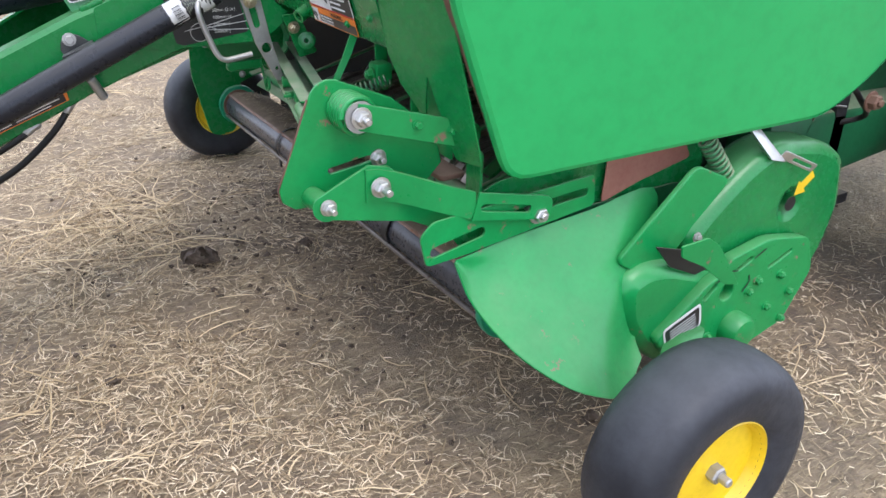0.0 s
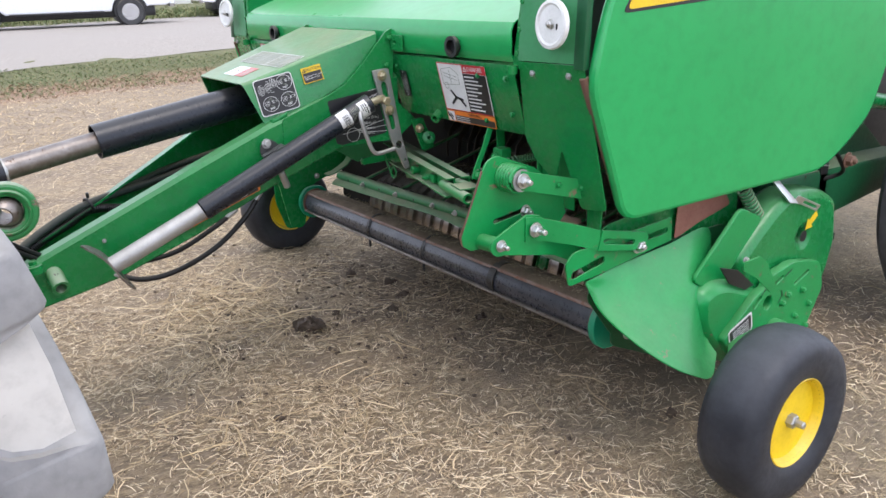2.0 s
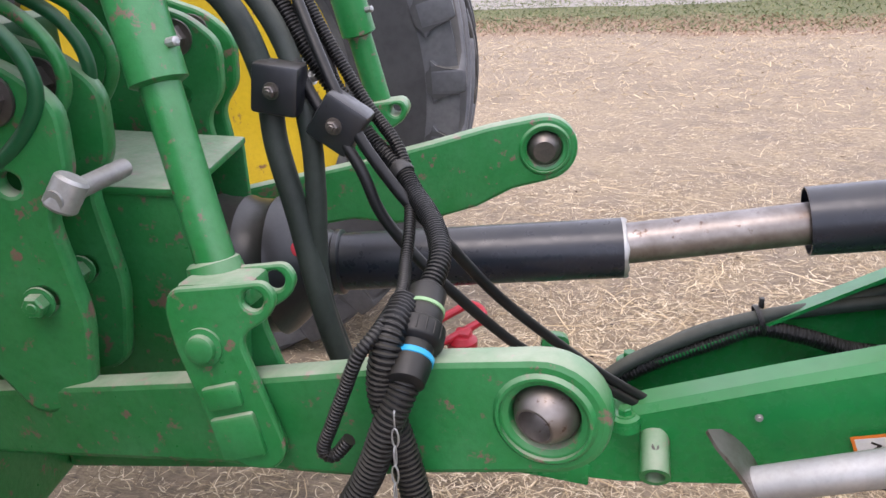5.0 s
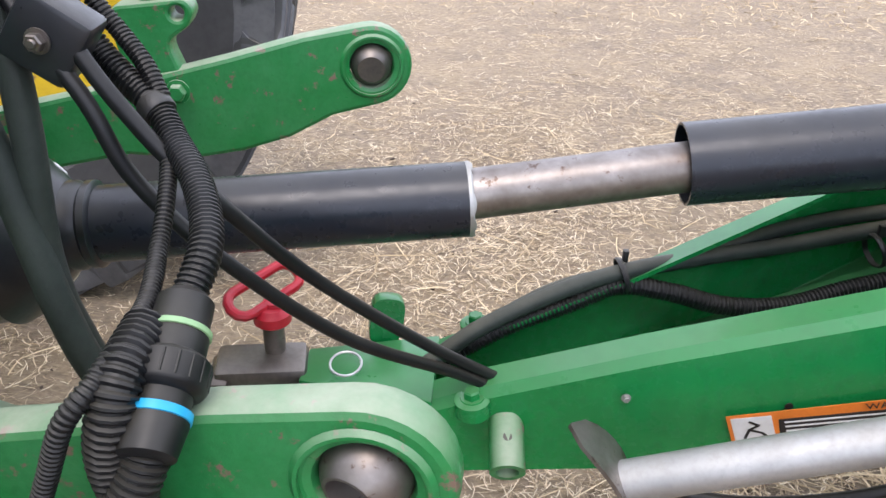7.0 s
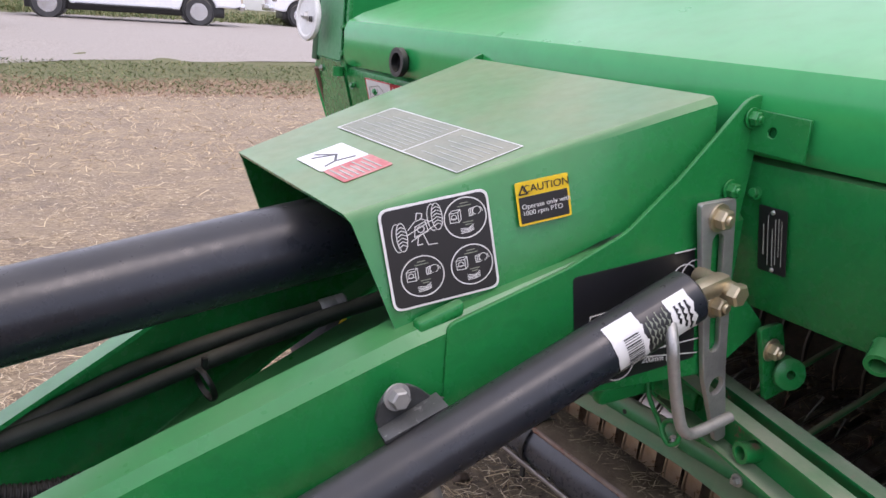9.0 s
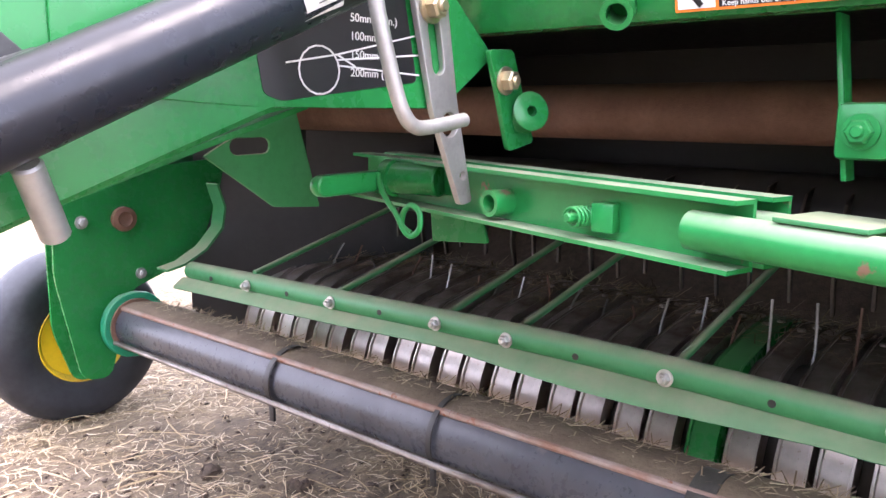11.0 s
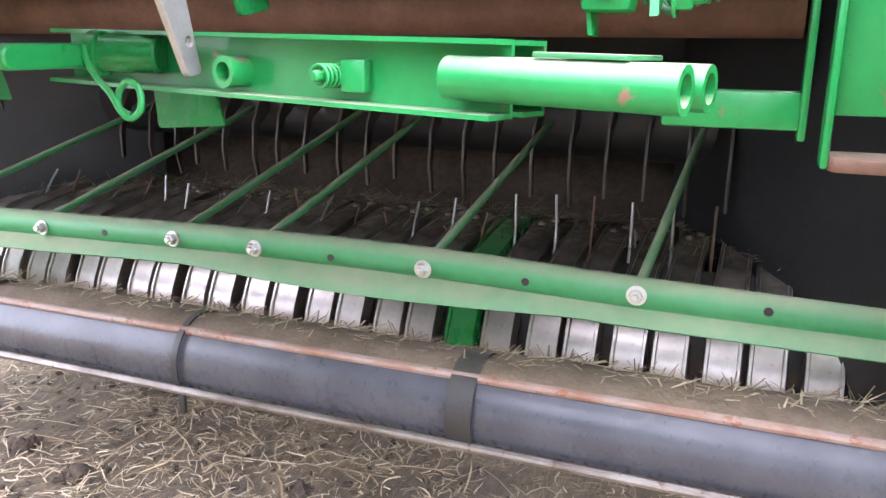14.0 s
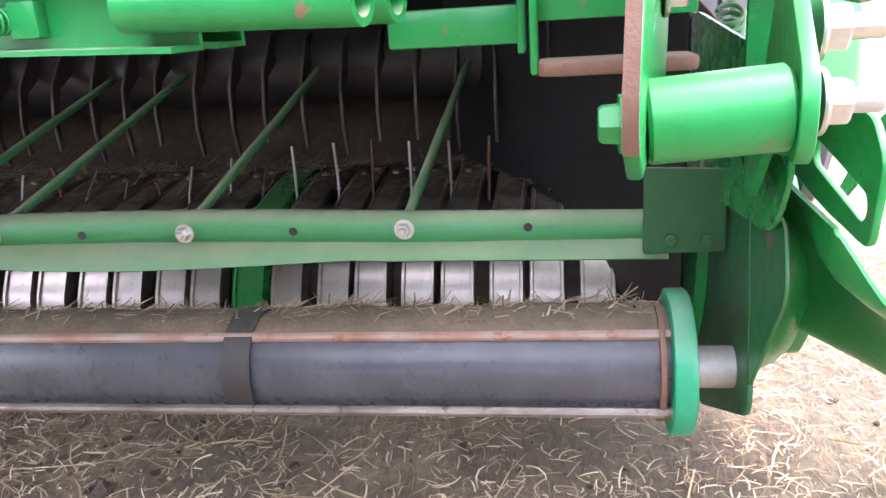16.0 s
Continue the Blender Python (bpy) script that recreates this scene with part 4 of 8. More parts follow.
beam_far = beam(1, "green bent-sheet tongue beam")
bm = bmesh.new()
hexa(bm, [(-1.55, -0.10, 0.50), (-1.55, 0.03, 0.50), (-0.5, 0.20, 0.86), (-0.5, -0.22, 0.86)], [(-1.55, -0.10, 0.506), (-1.55, 0.03, 0.506), (-0.5, 0.20, 0.866), (-0.5, -0.22, 0.866)], 0)
part("tongue_floor", bm, GREEN, baler)
# side plates rising to the hood
for s in (-1, 1):
    m = plane((-0.6, s * 0.262, 0), (0.22, s * 0.028, 0), (0, 0, 1))
    out = rounded([(0.0, 0.86), (0.225, 0.862), (0.30, 0.92), (0.218, 1.0), (0.232, 1.205), (0.225, 1.218), (0.205, 1.212), (0.122, 1.120), (0.056, 1.058), (-0.02, 1.02), (-0.16, 0.968), (-0.16, 0.87)], 0.01)
    side_plate = plate("tongue_side_plate", out, 0.006, m, GREEN, baler, "green tongue side plate with a black decal")
    for u, v in ((0.213, 1.19), (0.198, 1.105)):
        bolt(m @ Vector((u, v, 0.004 if s < 0 else -0.004)), (0, s, 0), 0.016, side_plate, GREEN, stub=0.2)

# driveline shield over the shaft
bm = bmesh.new()
F = [(-0.852, -0.178, 1.078), (-0.852, 0.178, 1.078)]
B = [(-0.42, -0.262, 1.210), (-0.42, 0.262, 1.210)]
lofted(bm, [[(-0.795, -0.208, 0.94), (-0.56, -0.2505, 1.045), (-0.42, -0.277, 1.095)], [(-0.846, -0.183, 1.07), (-0.6, -0.23, 1.149), (-0.42, -0.266, 1.203)], [(-0.852, -0.174, 1.079), (-0.6, -0.222, 1.157), (-0.42, -0.258, 1.211)],
            [(-0.852, 0.174, 1.079), (-0.6, 0.222, 1.157), (-0.42, 0.258, 1.211)], [(-0.846, 0.183, 1.07), (-0.6, 0.23, 1.149), (-0.42, 0.266, 1.203)], [(-0.795, 0.208, 0.94), (-0.56, 0.2505, 1.045), (-0.42, 0.277, 1.095)]], 0.004)
shield_box = part("driveline_shield", bm, GREEN_TOP, baler, "green sheet shield over the driveline, dusty on top")


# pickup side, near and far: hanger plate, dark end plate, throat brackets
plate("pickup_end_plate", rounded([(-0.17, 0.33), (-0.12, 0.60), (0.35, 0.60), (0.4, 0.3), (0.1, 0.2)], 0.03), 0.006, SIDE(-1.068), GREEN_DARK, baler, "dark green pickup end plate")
far_plate = plate("pickup_end_plate", rounded([(-0.26, 0.70), (0.2, 0.74), (0.17, 0.645), (0.105, 0.485), (-0.09, 0.42), (-0.15, 0.21), (-0.22, 0.22), (-0.27, 0.48)], 0.03), 0.008, SIDE(0.975), GREEN, baler, "green pickup end plate with round boss")
bm = bmesh.new()
lathe(bm, [(0.03, 0), (0.03, 0.012), (0.018, 0.014), (0.012, 0.01)], (-0.10, 0.968, 0.60), (0, -1, 0), 24)
part("boss", bm, RUST, far_plate)
bolt((-0.20, 0.97, 0.60), (0, -1, 0), 0.02, far_plate, GALV, stub=0.1)
bolt((-0.06, 0.97, 0.46), (0, -1, 0), 0.018, far_plate, GALV, stub=0.1)
bm = bmesh.new()
lofted(bm, [[(x, y, z) for y in (0.86, 0.91)] for x, z in ((0.10, 0.68), (0.12, 0.62), (0.11, 0.565), (0.06, 0.515), (0.0, 0.485), (-0.05, 0.475))], 0.006)
part("curved_strap", bm, GREEN_DUSTY, baler, "dusty curved steel strap")
plate("end_bracket", rounded([(0.97, 0.468), (1.062, 0.47), (1.06, 0.566), (0.97, 0.57)], 0.006), 0.006, FRONT(-0.04), GREEN_DARK, baler, "dark green bracket at the guard tube's end")
for y in (-1.0, -1.04):
    bolt((-0.044, y, 0.485), (-1, 0, 0), 0.012, baler, GREEN_DARK, stub=0)
kept = set(baler.children)
lipb = bmesh.new()
box(lipb, (-0.25, -0.932, 0.84), (0.006, 0.135, 0.20), None, 0.002)
throat_bracket = part("throat_bracket", lipb, GREEN_CLEAN, baler, "green throat bracket with a worn lip")
bm = bmesh.new()
box(bm, (-0.255, -0.868, 0.78), (0.03, 0.007, 0.165), None, 0.003)
part("bracket_side", bm, GREEN_CLEAN, throat_bracket)
plate("bracket_lip", rounded([(-0.275, -0.87), (-0.275, -1.0), (-0.215, -1.0), (-0.215, -0.87)], 0.014), 0.012, plane((0, 0, 0.702), (1, 0, 0), (0, 1, 0)), RUST, throat_bracket, "worn rusty lip", edge=0.003)
bm = bmesh.new()
box(bm, (-0.15, -0.79, 0.737), (0.035, 0.13, 0.036), None, 0.004)
box(bm, (-0.15, -0.853, 0.80), (0.04, 0.007, 0.18), None, 0.002)
part("square_tube", bm, GREEN_CLEAN, baler, "short green square tube")
bm = bmesh.new()
rod(bm, (0.34, -0.85, 0.865), (0.34, 0.85, 0.865), 0.052, 28)
part("belt_roller", bm, RUST, baler, "rust-brown belt roller across the throat")

# lift bracket, coil spring and slotted links
TURNED = plane((-0.55, -0.925, 0), (1, -0.16, 0), (0, 0, 1)) @ Matrix.Translation((0.55, 0, 0))
hanger = plate("lift_bracket", [(-0.588, 0.715)] + arc(-0.478, 0.878, 0.042, 165, 60, 8) + [(-0.36, 0.875), (-0.27, 0.80), (-0.255, 0.73), (-0.30, 0.68), (-0.45, 0.675), (-0.56, 0.672), (-0.585, 0.69)], 0.008,
               TURNED, GREEN_CLEAN, baler, "green lift bracket plate with a slot", holes=[slot(-0.485, 0.742, -0.405, 0.758, 0.006)], edge=0.002)
bolt((-0.393, -0.955, 0.758), (0, -1, 0), 0.022, hanger, ZINC)
coil("coil_spring", (-0.452, -0.94, 0.862), (-0.452, -1.0, 0.862), 0.034, 0.0058, 5.5, GREEN_CLEAN, baler, "green painted coil spring")
bm = bmesh.new()
lathe(bm, [(0.012, -0.075), (0.012, 0.03), (0.03, 0.03), (0.03, 0.034), (0.012, 0.034)], (-0.452, -0.975, 0.862), (0, -1, 0), 24)
part("spring_bolt", bm, GALV, baler)
bolt((-0.452, -1.012, 0.862), (0, -1, 0), 0.026, baler, ZINC)
m = plane((-0.452, -1.006, 0.862), (0.2, -0.05, -0.052), (0, 0, 1))
plate("spring_arm", rounded([(-0.03, -0.025), (0.24, -0.026), (0.24, 0.026), (-0.03, 0.025)], 0.022), 0.008, m, GREEN_CLEAN, baler, "short green arm with two bolts")
for u in (0.11, 0.18):
    bolt(m @ Vector((u, 0.004, 0.005)), (0, -1, 0), 0.013, baler, GREEN_CLEAN, stub=0)
bm = bmesh.new()
rod(bm, (-0.527, -0.931, 0.694), (-0.527, -0.999, 0.699), 0.0215, 28, 0.002)
bush = part("pivot_bush", bm, GREEN_CLEAN, baler, "bright green pivot bush with a chipped spot")
bm = bmesh.new()
lathe(bm, [(0.012, 0), (0.016, 0.001), (0.016, 0.004), (0.011, 0.004), (0.0105, 0.012), (0.009, 0.014)], (-0.527, -0.922, 0.694), (0, 1, 0), 6)
part("bolt_head", bm, GREEN_CLEAN, bush)
tri = plate("pivot_link", arc(-0.527, 0.699, 0.028, 130, 290, 10) + [(-0.36, 0.645), (-0.24, 0.585), (-0.20, 0.60), (-0.33, 0.69), (-0.405, 0.765), (-0.445, 0.772)], 0.008, plane((-0.55, -1.002, 0), (1, -0.16, 0), (0, 0, 1)) @ Matrix.Translation((0.55, 0, 0)), GREEN_CLEAN, baler, "green triangular pivot link")
bm = bmesh.new()
lofted(bm, [[TURNED @ Vector((x - 0.0016, z, -0.0036)), TURNED @ Vector((x - 0.0016, z, 0.0036))] for x, z in ((-0.583, 0.688), (-0.588, 0.70), (-0.589, 0.716), (-0.556, 0.794), (-0.521, 0.886))], 0.002)
part("worn_edge", bm, RUST, hanger, "paint worn off to brown primer along the edge")
bolt((-0.527, -1.011, 0.701), (0, -1, 0), 0.021, tri, ZINC, stub=0.8)
bm = bmesh.new()
st = [(-0.455, -1.027, 0.733, 0.033), (-0.43, -1.03, 0.731, 0.033), (-0.40, -1.035, 0.724, 0.031), (-0.38, -1.05, 0.719, 0.030), (-0.345, -1.09, 0.712, 0.029), (-0.318, -1.104, 0.703, 0.029), (-0.264, -1.112, 0.683, 0.029)]
lofted(bm, [[(x, y, z - h), (x, y, z), (x, y, z + h)] for x, y, z, h in st], 0.008)
bent = part("slotted_link", bm, GREEN_CLEAN, baler, "bent green link with a long slot")
m = plane((-0.264, -1.112, 0.683), (0.13, -0.012, -0.038), (0, 0, 1))
plate("link_end", [(-0.001, -0.029), (0.15, -0.012)] + arc(0.155, 0.018, 0.022, -60, 90, 8) + [(-0.001, 0.029)], 0.008, m, GREEN_CLEAN, bent, holes=[slot(0.018, 0.0, 0.12, 0.008, 0.008)])
bolt((-0.430, -1.036, 0.731), (0, -1, 0), 0.026, bent, ZINC, stub=0.9)
for ob in baler.children:
    if ob not in kept and ob.name.split(".")[0] != "belt_roller":
        ob.location += Vector((0.004, 0.010, -0.002))
slotted = plate("slotted_plate", rounded([(-0.368, 0.573), (-0.381, 0.638), (-0.353, 0.665), (0.047, 0.685), (0.052, 0.613), (-0.273, 0.578)], 0.012), 0.006, SIDE(-1.093), GREEN_CLEAN, baler, "green slotted plate on the pickup side",
                holes=[slot(-0.348, 0.601, -0.243, 0.619, 0.011), slot(-0.153, 0.639, 0.022, 0.649, 0.009)])
bolt((-0.116, -1.118, 0.637), (0, -1, 0), 0.028, bent, ZINC, stub=0.3)
bm = bmesh.new()
lathe(bm, [(0.007, 0), (0.007, 0.04)], (-0.116, -1.078, 0.637), (0, -1, 0), 12)
part("slot_pin", bm, GALV, bent)
plate("pickup_side_sheet", rounded([(-0.30, 0.62), (-0.20, 0.70), (0.16, 0.73), (0.42, 0.72), (0.42, 0.58), (0.2, 0.50), (-0.25, 0.55)], 0.03), 0.005, SIDE(-1.058), GREEN, baler, "green pickup side sheet, worn brown at one edge")
plate("worn_patch_sheet", rounded([(0.09, 0.60), (0.10, 0.715), (0.30, 0.75), (0.36, 0.66), (0.20, 0.63)], 0.015), 0.003, SIDE(-1.074), RUST_RED, baler, "rust-worn bare sheet")
plate("post_foot", rounded([(1.03, 0.62), (1.075, 0.62), (1.085, 0.78), (1.03, 0.78)], 0.01), 0.006, FRONT(-0.235), GREEN, baler)

# strap hanging from the front panel to the twine arm, with its helper spring
bm = bmesh.new()
strap = [Vector((-0.318, -0.718, 0.955)), Vector((-0.345, -0.726, 0.905)), Vector((-0.385, -0.735, 0.845)), Vector((-0.395, -0.737, 0.815))]
lofted(bm, [[p + Vector((-0.012, 0, -0.006)), p + Vector((0.012, 0, 0.006))] for p in strap], 0.006)
hang = part("hanging_strap", bm, GREEN_CLEAN, baler, "bright green hanging strap")
bolt((-0.397, -0.745, 0.822), (0, -1, 0), 0.018, hang, GREEN_CLEAN, stub=0.5)
coil("helper_spring", (-0.385, -0.735, 0.822), (-0.285, -0.80, 0.862), 0.012, 0.0028, 12, GREEN_DARK, baler, "thin dark green helper spring")

# worn sheets closing the pickup's end below the flare
plate("pickup_end_sheet", rounded([(-0.27, 0.50), (-0.25, 0.562), (0.42, 0.575), (0.42, 0.24), (0.02, 0.24), (-0.13, 0.32)], 0.02), 0.004, SIDE(-1.068), GREEN_RUSTED, baler, "dark green end sheet worn through to brown metal", holes=[slot(-0.10, 0.46, -0.10, 0.41, 0.004), slot(-0.05, 0.44, -0.05, 0.39, 0.003)])

# flared crop guide
bm = bmesh.new()
low = smooth_path([(-0.300, -1.096, 0.565), (-0.29, -1.15, 0.492), (-0.255, -1.24, 0.425), (-0.185, -1.298, 0.36), (-0.11, -1.325, 0.315), (-0.015, -1.315, 0.275), (0.095, -1.25, 0.290)], 4)
top = smooth_path([(-0.297, -1.094, 0.570), (-0.20, -1.088, 0.580), (-0.10, -1.086, 0.588), (0.05, -1.086, 0.597), (0.24, -1.086, 0.61), (0.25, -1.095, 0.47), (0.21, -1.13, 0.37)], 4)
rows = []
for a, b in zip(low, top):
    row = []
    for k in range(7):
        t = k / 6
        p = Vector(a).lerp(Vector(b), t)
        p.y += 0.055 * math.sin(math.pi * t) * (1 - t) * min(1, (Vector(a) - Vector(b)).length / 0.2)
        row.append(p)
    rows.append(row)
lofted(bm, rows, 0.004)
part("crop_flare", bm, GREEN_CLEAN, baler, "bright green flared crop guide sheet", smooth=60)
hexs = plate("cover_plate", rounded([(0.275, 0.685), (0.393, 0.63), (0.182, 0.426), (0.063, 0.50)], 0.025), 0.014, SIDE(-1.165), GREEN_CLEAN, baler, "green rectangular cover plate", edge=0.004)

# gearbox cover drum
bm = bmesh.new()
cover_out = rounded([(0.26, 0.52), (0.338, 0.588), (0.426, 0.651), (0.493, 0.684), (0.56, 0.694), (0.693, 0.672), (0.765, 0.642), (0.806, 0.605), (0.83, 0.47), (0.80, 0.36), (0.73, 0.25), (0.50, 0.25), (0.30, 0.34)], 0.03, 5)
gear = plate("drive_cover", cover_out, 0.12, SIDE(-1.131), GREEN, baler, "green drive cover, dusty and bolted", edge=0.03, holes=[circle(0.606, 0.528, 0.019, 14)], smooth=60)
drum = plate("cover_drum", rounded([(0.064, 0.429), (0.081, 0.465), (0.134, 0.485), (0.205, 0.477), (0.351, 0.42), (0.465, 0.385), (0.716, 0.31), (0.678, 0.224), (0.631, 0.169), (0.52, 0.137), (0.239, 0.18), (0.13, 0.265), (0.075, 0.35)], 0.03, 5), 0.15, SIDE(-1.130), GREEN_CLEAN, gear, "rounded green drum end of the drive cover", edge=0.035, smooth=60)
bm = bmesh.new()
lathe(bm, [(0.0185, 0), (0.0185, 0.0025), (0.0001, 0.0025)], (0.606, -1.1900, 0.528), (0, -1, 0), 18)
part("hole_shade", bm, BLACK, gear)
low_plate = plate("lower_cover", rounded([(0.155, 0.30), (0.31, 0.41), (0.36, 0.42), (0.37, 0.455), (0.50, 0.475), (0.58, 0.46), (0.66, 0.44), (0.70, 0.34), (0.62, 0.21), (0.45, 0.17), (0.22, 0.22)], 0.02), 0.03, SIDE(-1.215), GREEN_CLEAN, gear,
                  "green lower cover plate with slots and bolts", holes=[circle(0.375, 0.367, 0.023, 16), slot(0.302, 0.371, 0.332, 0.395, 0.006), slot(0.405, 0.42, 0.444, 0.437, 0.005), slot(0.52, 0.395, 0.593, 0.421, 0.004)], edge=0.004)
for u, v in ((0.455, 0.345), (0.482, 0.368), (0.538, 0.278), (0.606, 0.225), (0.618, 0.30), (0.57, 0.36), (0.33, 0.255)):
    bolt((u, -1.23, v), (0, -1, 0), 0.017, low_plate, GREEN_CLEAN, stub=0.2)
bm = bmesh.new()
lathe(bm, [(0.046, 0), (0.046, 0.03), (0.037, 0.045), (0.01, 0.05)], (0.412, -1.23, 0.258), (0, -1, 0), 28)
part("bearing_boss", bm, GREEN_CLEAN, low_plate)
lab = SIDE(-1.2315)
plate("instruction_decal", rounded([(0.172, 0.325), (0.287, 0.365), (0.30, 0.305), (0.255, 0.275), (0.19, 0.262)], 0.012), 0.001, lab, DECAL_WHITE, low_plate)
plate("decal_panel", rounded([(0.178, 0.320), (0.282, 0.356), (0.292, 0.305), (0.252, 0.281), (0.195, 0.269)], 0.008), 0.001, SIDE(-1.2325), DECAL_BLACK, low_plate)
bars(plane((0.18, -1.2335, 0.318), (1, 0, 0.33), (0, 0, 1)), [(0.012, 0.092, -0.006 - 0.0075 * k, 0.002) for k in range(6)], DECAL_WHITE, low_plate)
tri2 = plate("lifted_flap", rounded([(0.114, 0.588), (0.186, 0.592), (0.225, 0.565), (0.325, 0.438), (0.278, 0.45), (0.194, 0.519), (0.122, 0.560)], 0.006), 0.005, plane((0, -1.222, 0), (1, -0.06, 0), (0, -0.12, 1)), GREEN_CLEAN, gear, "bent-up green flap")
bolt((0.262, -1.208, 0.53), (0, -1, 0), 0.015, tri2, GALV, stub=0)
plate("cover_opening", [(0.14, 0.535), (0.233, 0.505), (0.325, 0.433), (0.281, 0.428), (0.195, 0.470)], 0.004, SIDE(-1.2045), BLACK, gear)
line_art(SIDE(-1.2312), [[(0.335, 0.405), (0.36, 0.425), (0.40, 0.418)], [(0.455, 0.437), (0.49, 0.452)], [(0.43, 0.352), (0.45, 0.375), (0.445, 0.392)]], 0.004, BLACK, low_plate, "cover_seam")
plate("arrow_decal", [(0.613, 0.548), (0.622, 0.585), (0.632, 0.578), (0.668, 0.603), (0.682, 0.585), (0.647, 0.561), (0.655, 0.550)], 0.0008, SIDE(-1.1915), DECAL_YELLOW, gear)
coil("tension_spring", (0.335, -1.13, 0.725), (0.422, -1.15, 0.601), 0.019, 0.004, 11, GREEN_DUSTY, baler, "dusty green tension spring")
latch = plate("latch", rounded([(-0.05, -0.012), (0.06, -0.012), (0.06, 0.012), (-0.05, 0.012)], 0.006), 0.004, plane((0.575, -1.205, 0.650), (0.8, -0.2, -0.38), (0.2, -0.5, 1)), ZINC, baler, "zinc latch with a slot", holes=[slot(-0.01, 0, 0.045, 0, 0.005)])
bm = bmesh.new()
hexa(bm, [(0.49, -1.19, 0.665), (0.545, -1.19, 0.65), (0.545, -1.20, 0.65), (0.49, -1.20, 0.665)], [(0.44, -1.15, 0.74), (0.47, -1.15, 0.74), (0.47, -1.16, 0.74), (0.44, -1.16, 0.74)], 0.002)
part("latch_arm", bm, ZINC, latch)

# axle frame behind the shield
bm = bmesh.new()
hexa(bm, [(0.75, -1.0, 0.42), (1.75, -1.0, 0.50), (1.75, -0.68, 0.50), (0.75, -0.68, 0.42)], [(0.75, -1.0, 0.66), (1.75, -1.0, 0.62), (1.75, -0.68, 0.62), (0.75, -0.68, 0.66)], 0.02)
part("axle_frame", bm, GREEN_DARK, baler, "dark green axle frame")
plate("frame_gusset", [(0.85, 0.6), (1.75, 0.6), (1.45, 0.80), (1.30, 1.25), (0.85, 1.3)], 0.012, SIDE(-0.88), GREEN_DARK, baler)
bm = bmesh.new()
rod(bm, (1.15, -1.0, 0.905), (1.75, -0.98, 0.80), 0.03, 24, 0.004)
cyl = part("gate_cylinder", bm, GREEN, baler, "green hydraulic gate cylinder")
hose("cylinder_hose", [(1.2, -1.0, 0.94), (1.3, -1.02, 1.0), (1.45, -1.0, 1.02), (1.6, -0.98, 0.92), (1.75, -0.95, 0.78)], 0.014, HOSE, cyl)
bolt((0.965, -1.12, 0.715), (0, -1, 0), 0.035, baler, RUST, stub=0.3)
hose("control_cable", [(0.62, -1.1, 0.74), (0.8, -1.08, 0.72), (0.98, -1.05, 0.68)], 0.003, GALV, baler)
hose("brake_cable", [(0.85, -1.1, 0.80), (0.95, -1.1, 0.72), (1.08, -1.05, 0.64), (1.05, -0.98, 0.60)], 0.008, HOSE, baler)
plate("frame_web", [(0.9, 1.2), (1.9, 1.45), (1.9, 1.7), (0.9, 1.7)], 0.02, SIDE(-0.95), GREEN, baler)
bm = bmesh.new()
hexa(bm, [(1.02, -1.02, 1.0), (1.12, -1.02, 1.0), (1.12, -0.92, 1.0), (1.02, -0.92, 1.0)], [(1.05, -1.02, 1.9), (1.15, -1.02, 1.9), (1.15, -0.92, 1.9), (1.05, -0.92, 1.9)], 0.01)
part("gate_post", bm, GREEN, baler)


def ribbed_tyre(c, r, w, label):
    h = w / 2
    prof = [(0.27, -h * 0.8), (r * 0.72, -h * 0.98), (r * 0.90, -h)]
    edges = np.linspace(-h * 0.9, h * 0.9, 7)
    for k, (a, b) in enumerate(zip(edges, edges[1:])):
        rr = r - 0.02 * abs((a + b) / 2 / h) ** 2
        g = 0.010
        prof += [(rr - 0.022, a - g + 0.002), (rr, a + g * 0.6), (rr + 0.002, (a + b) / 2), (rr, b - g * 0.6), (rr - 0.022, b + g - 0.004 if k < 5 else b + 0.002)]
    prof += [(r * 0.90, h), (r * 0.72, h * 0.98), (0.27, h * 0.8)]
    bm = bmesh.new()
    lathe(bm, prof, c, (0, 1, 0), 80, closed=True)
    t = part("main_tyre", bm, RUBBER_GREY, baler, label, 30)
    bm = bmesh.new()
    lathe(bm, [(0.28, -h * 0.8), (0.26, -h * 0.6), (0.24, -h * 0.2), (0.1, -h * 0.15), (0.1, -h * 0.4), (0.001, -h * 0.42)], c, (0, 1, 0), 40)
    part("rim", bm, YELLOW, t)
    return t


ribbed_tyre((1.745, -1.36, 0.52), 0.53, 0.50, "wide ribbed implement tyre, grey with dust")
ribbed_tyre((1.79, 1.36, 0.52), 0.53, 0.50, "wide ribbed implement tyre, grey with dust")


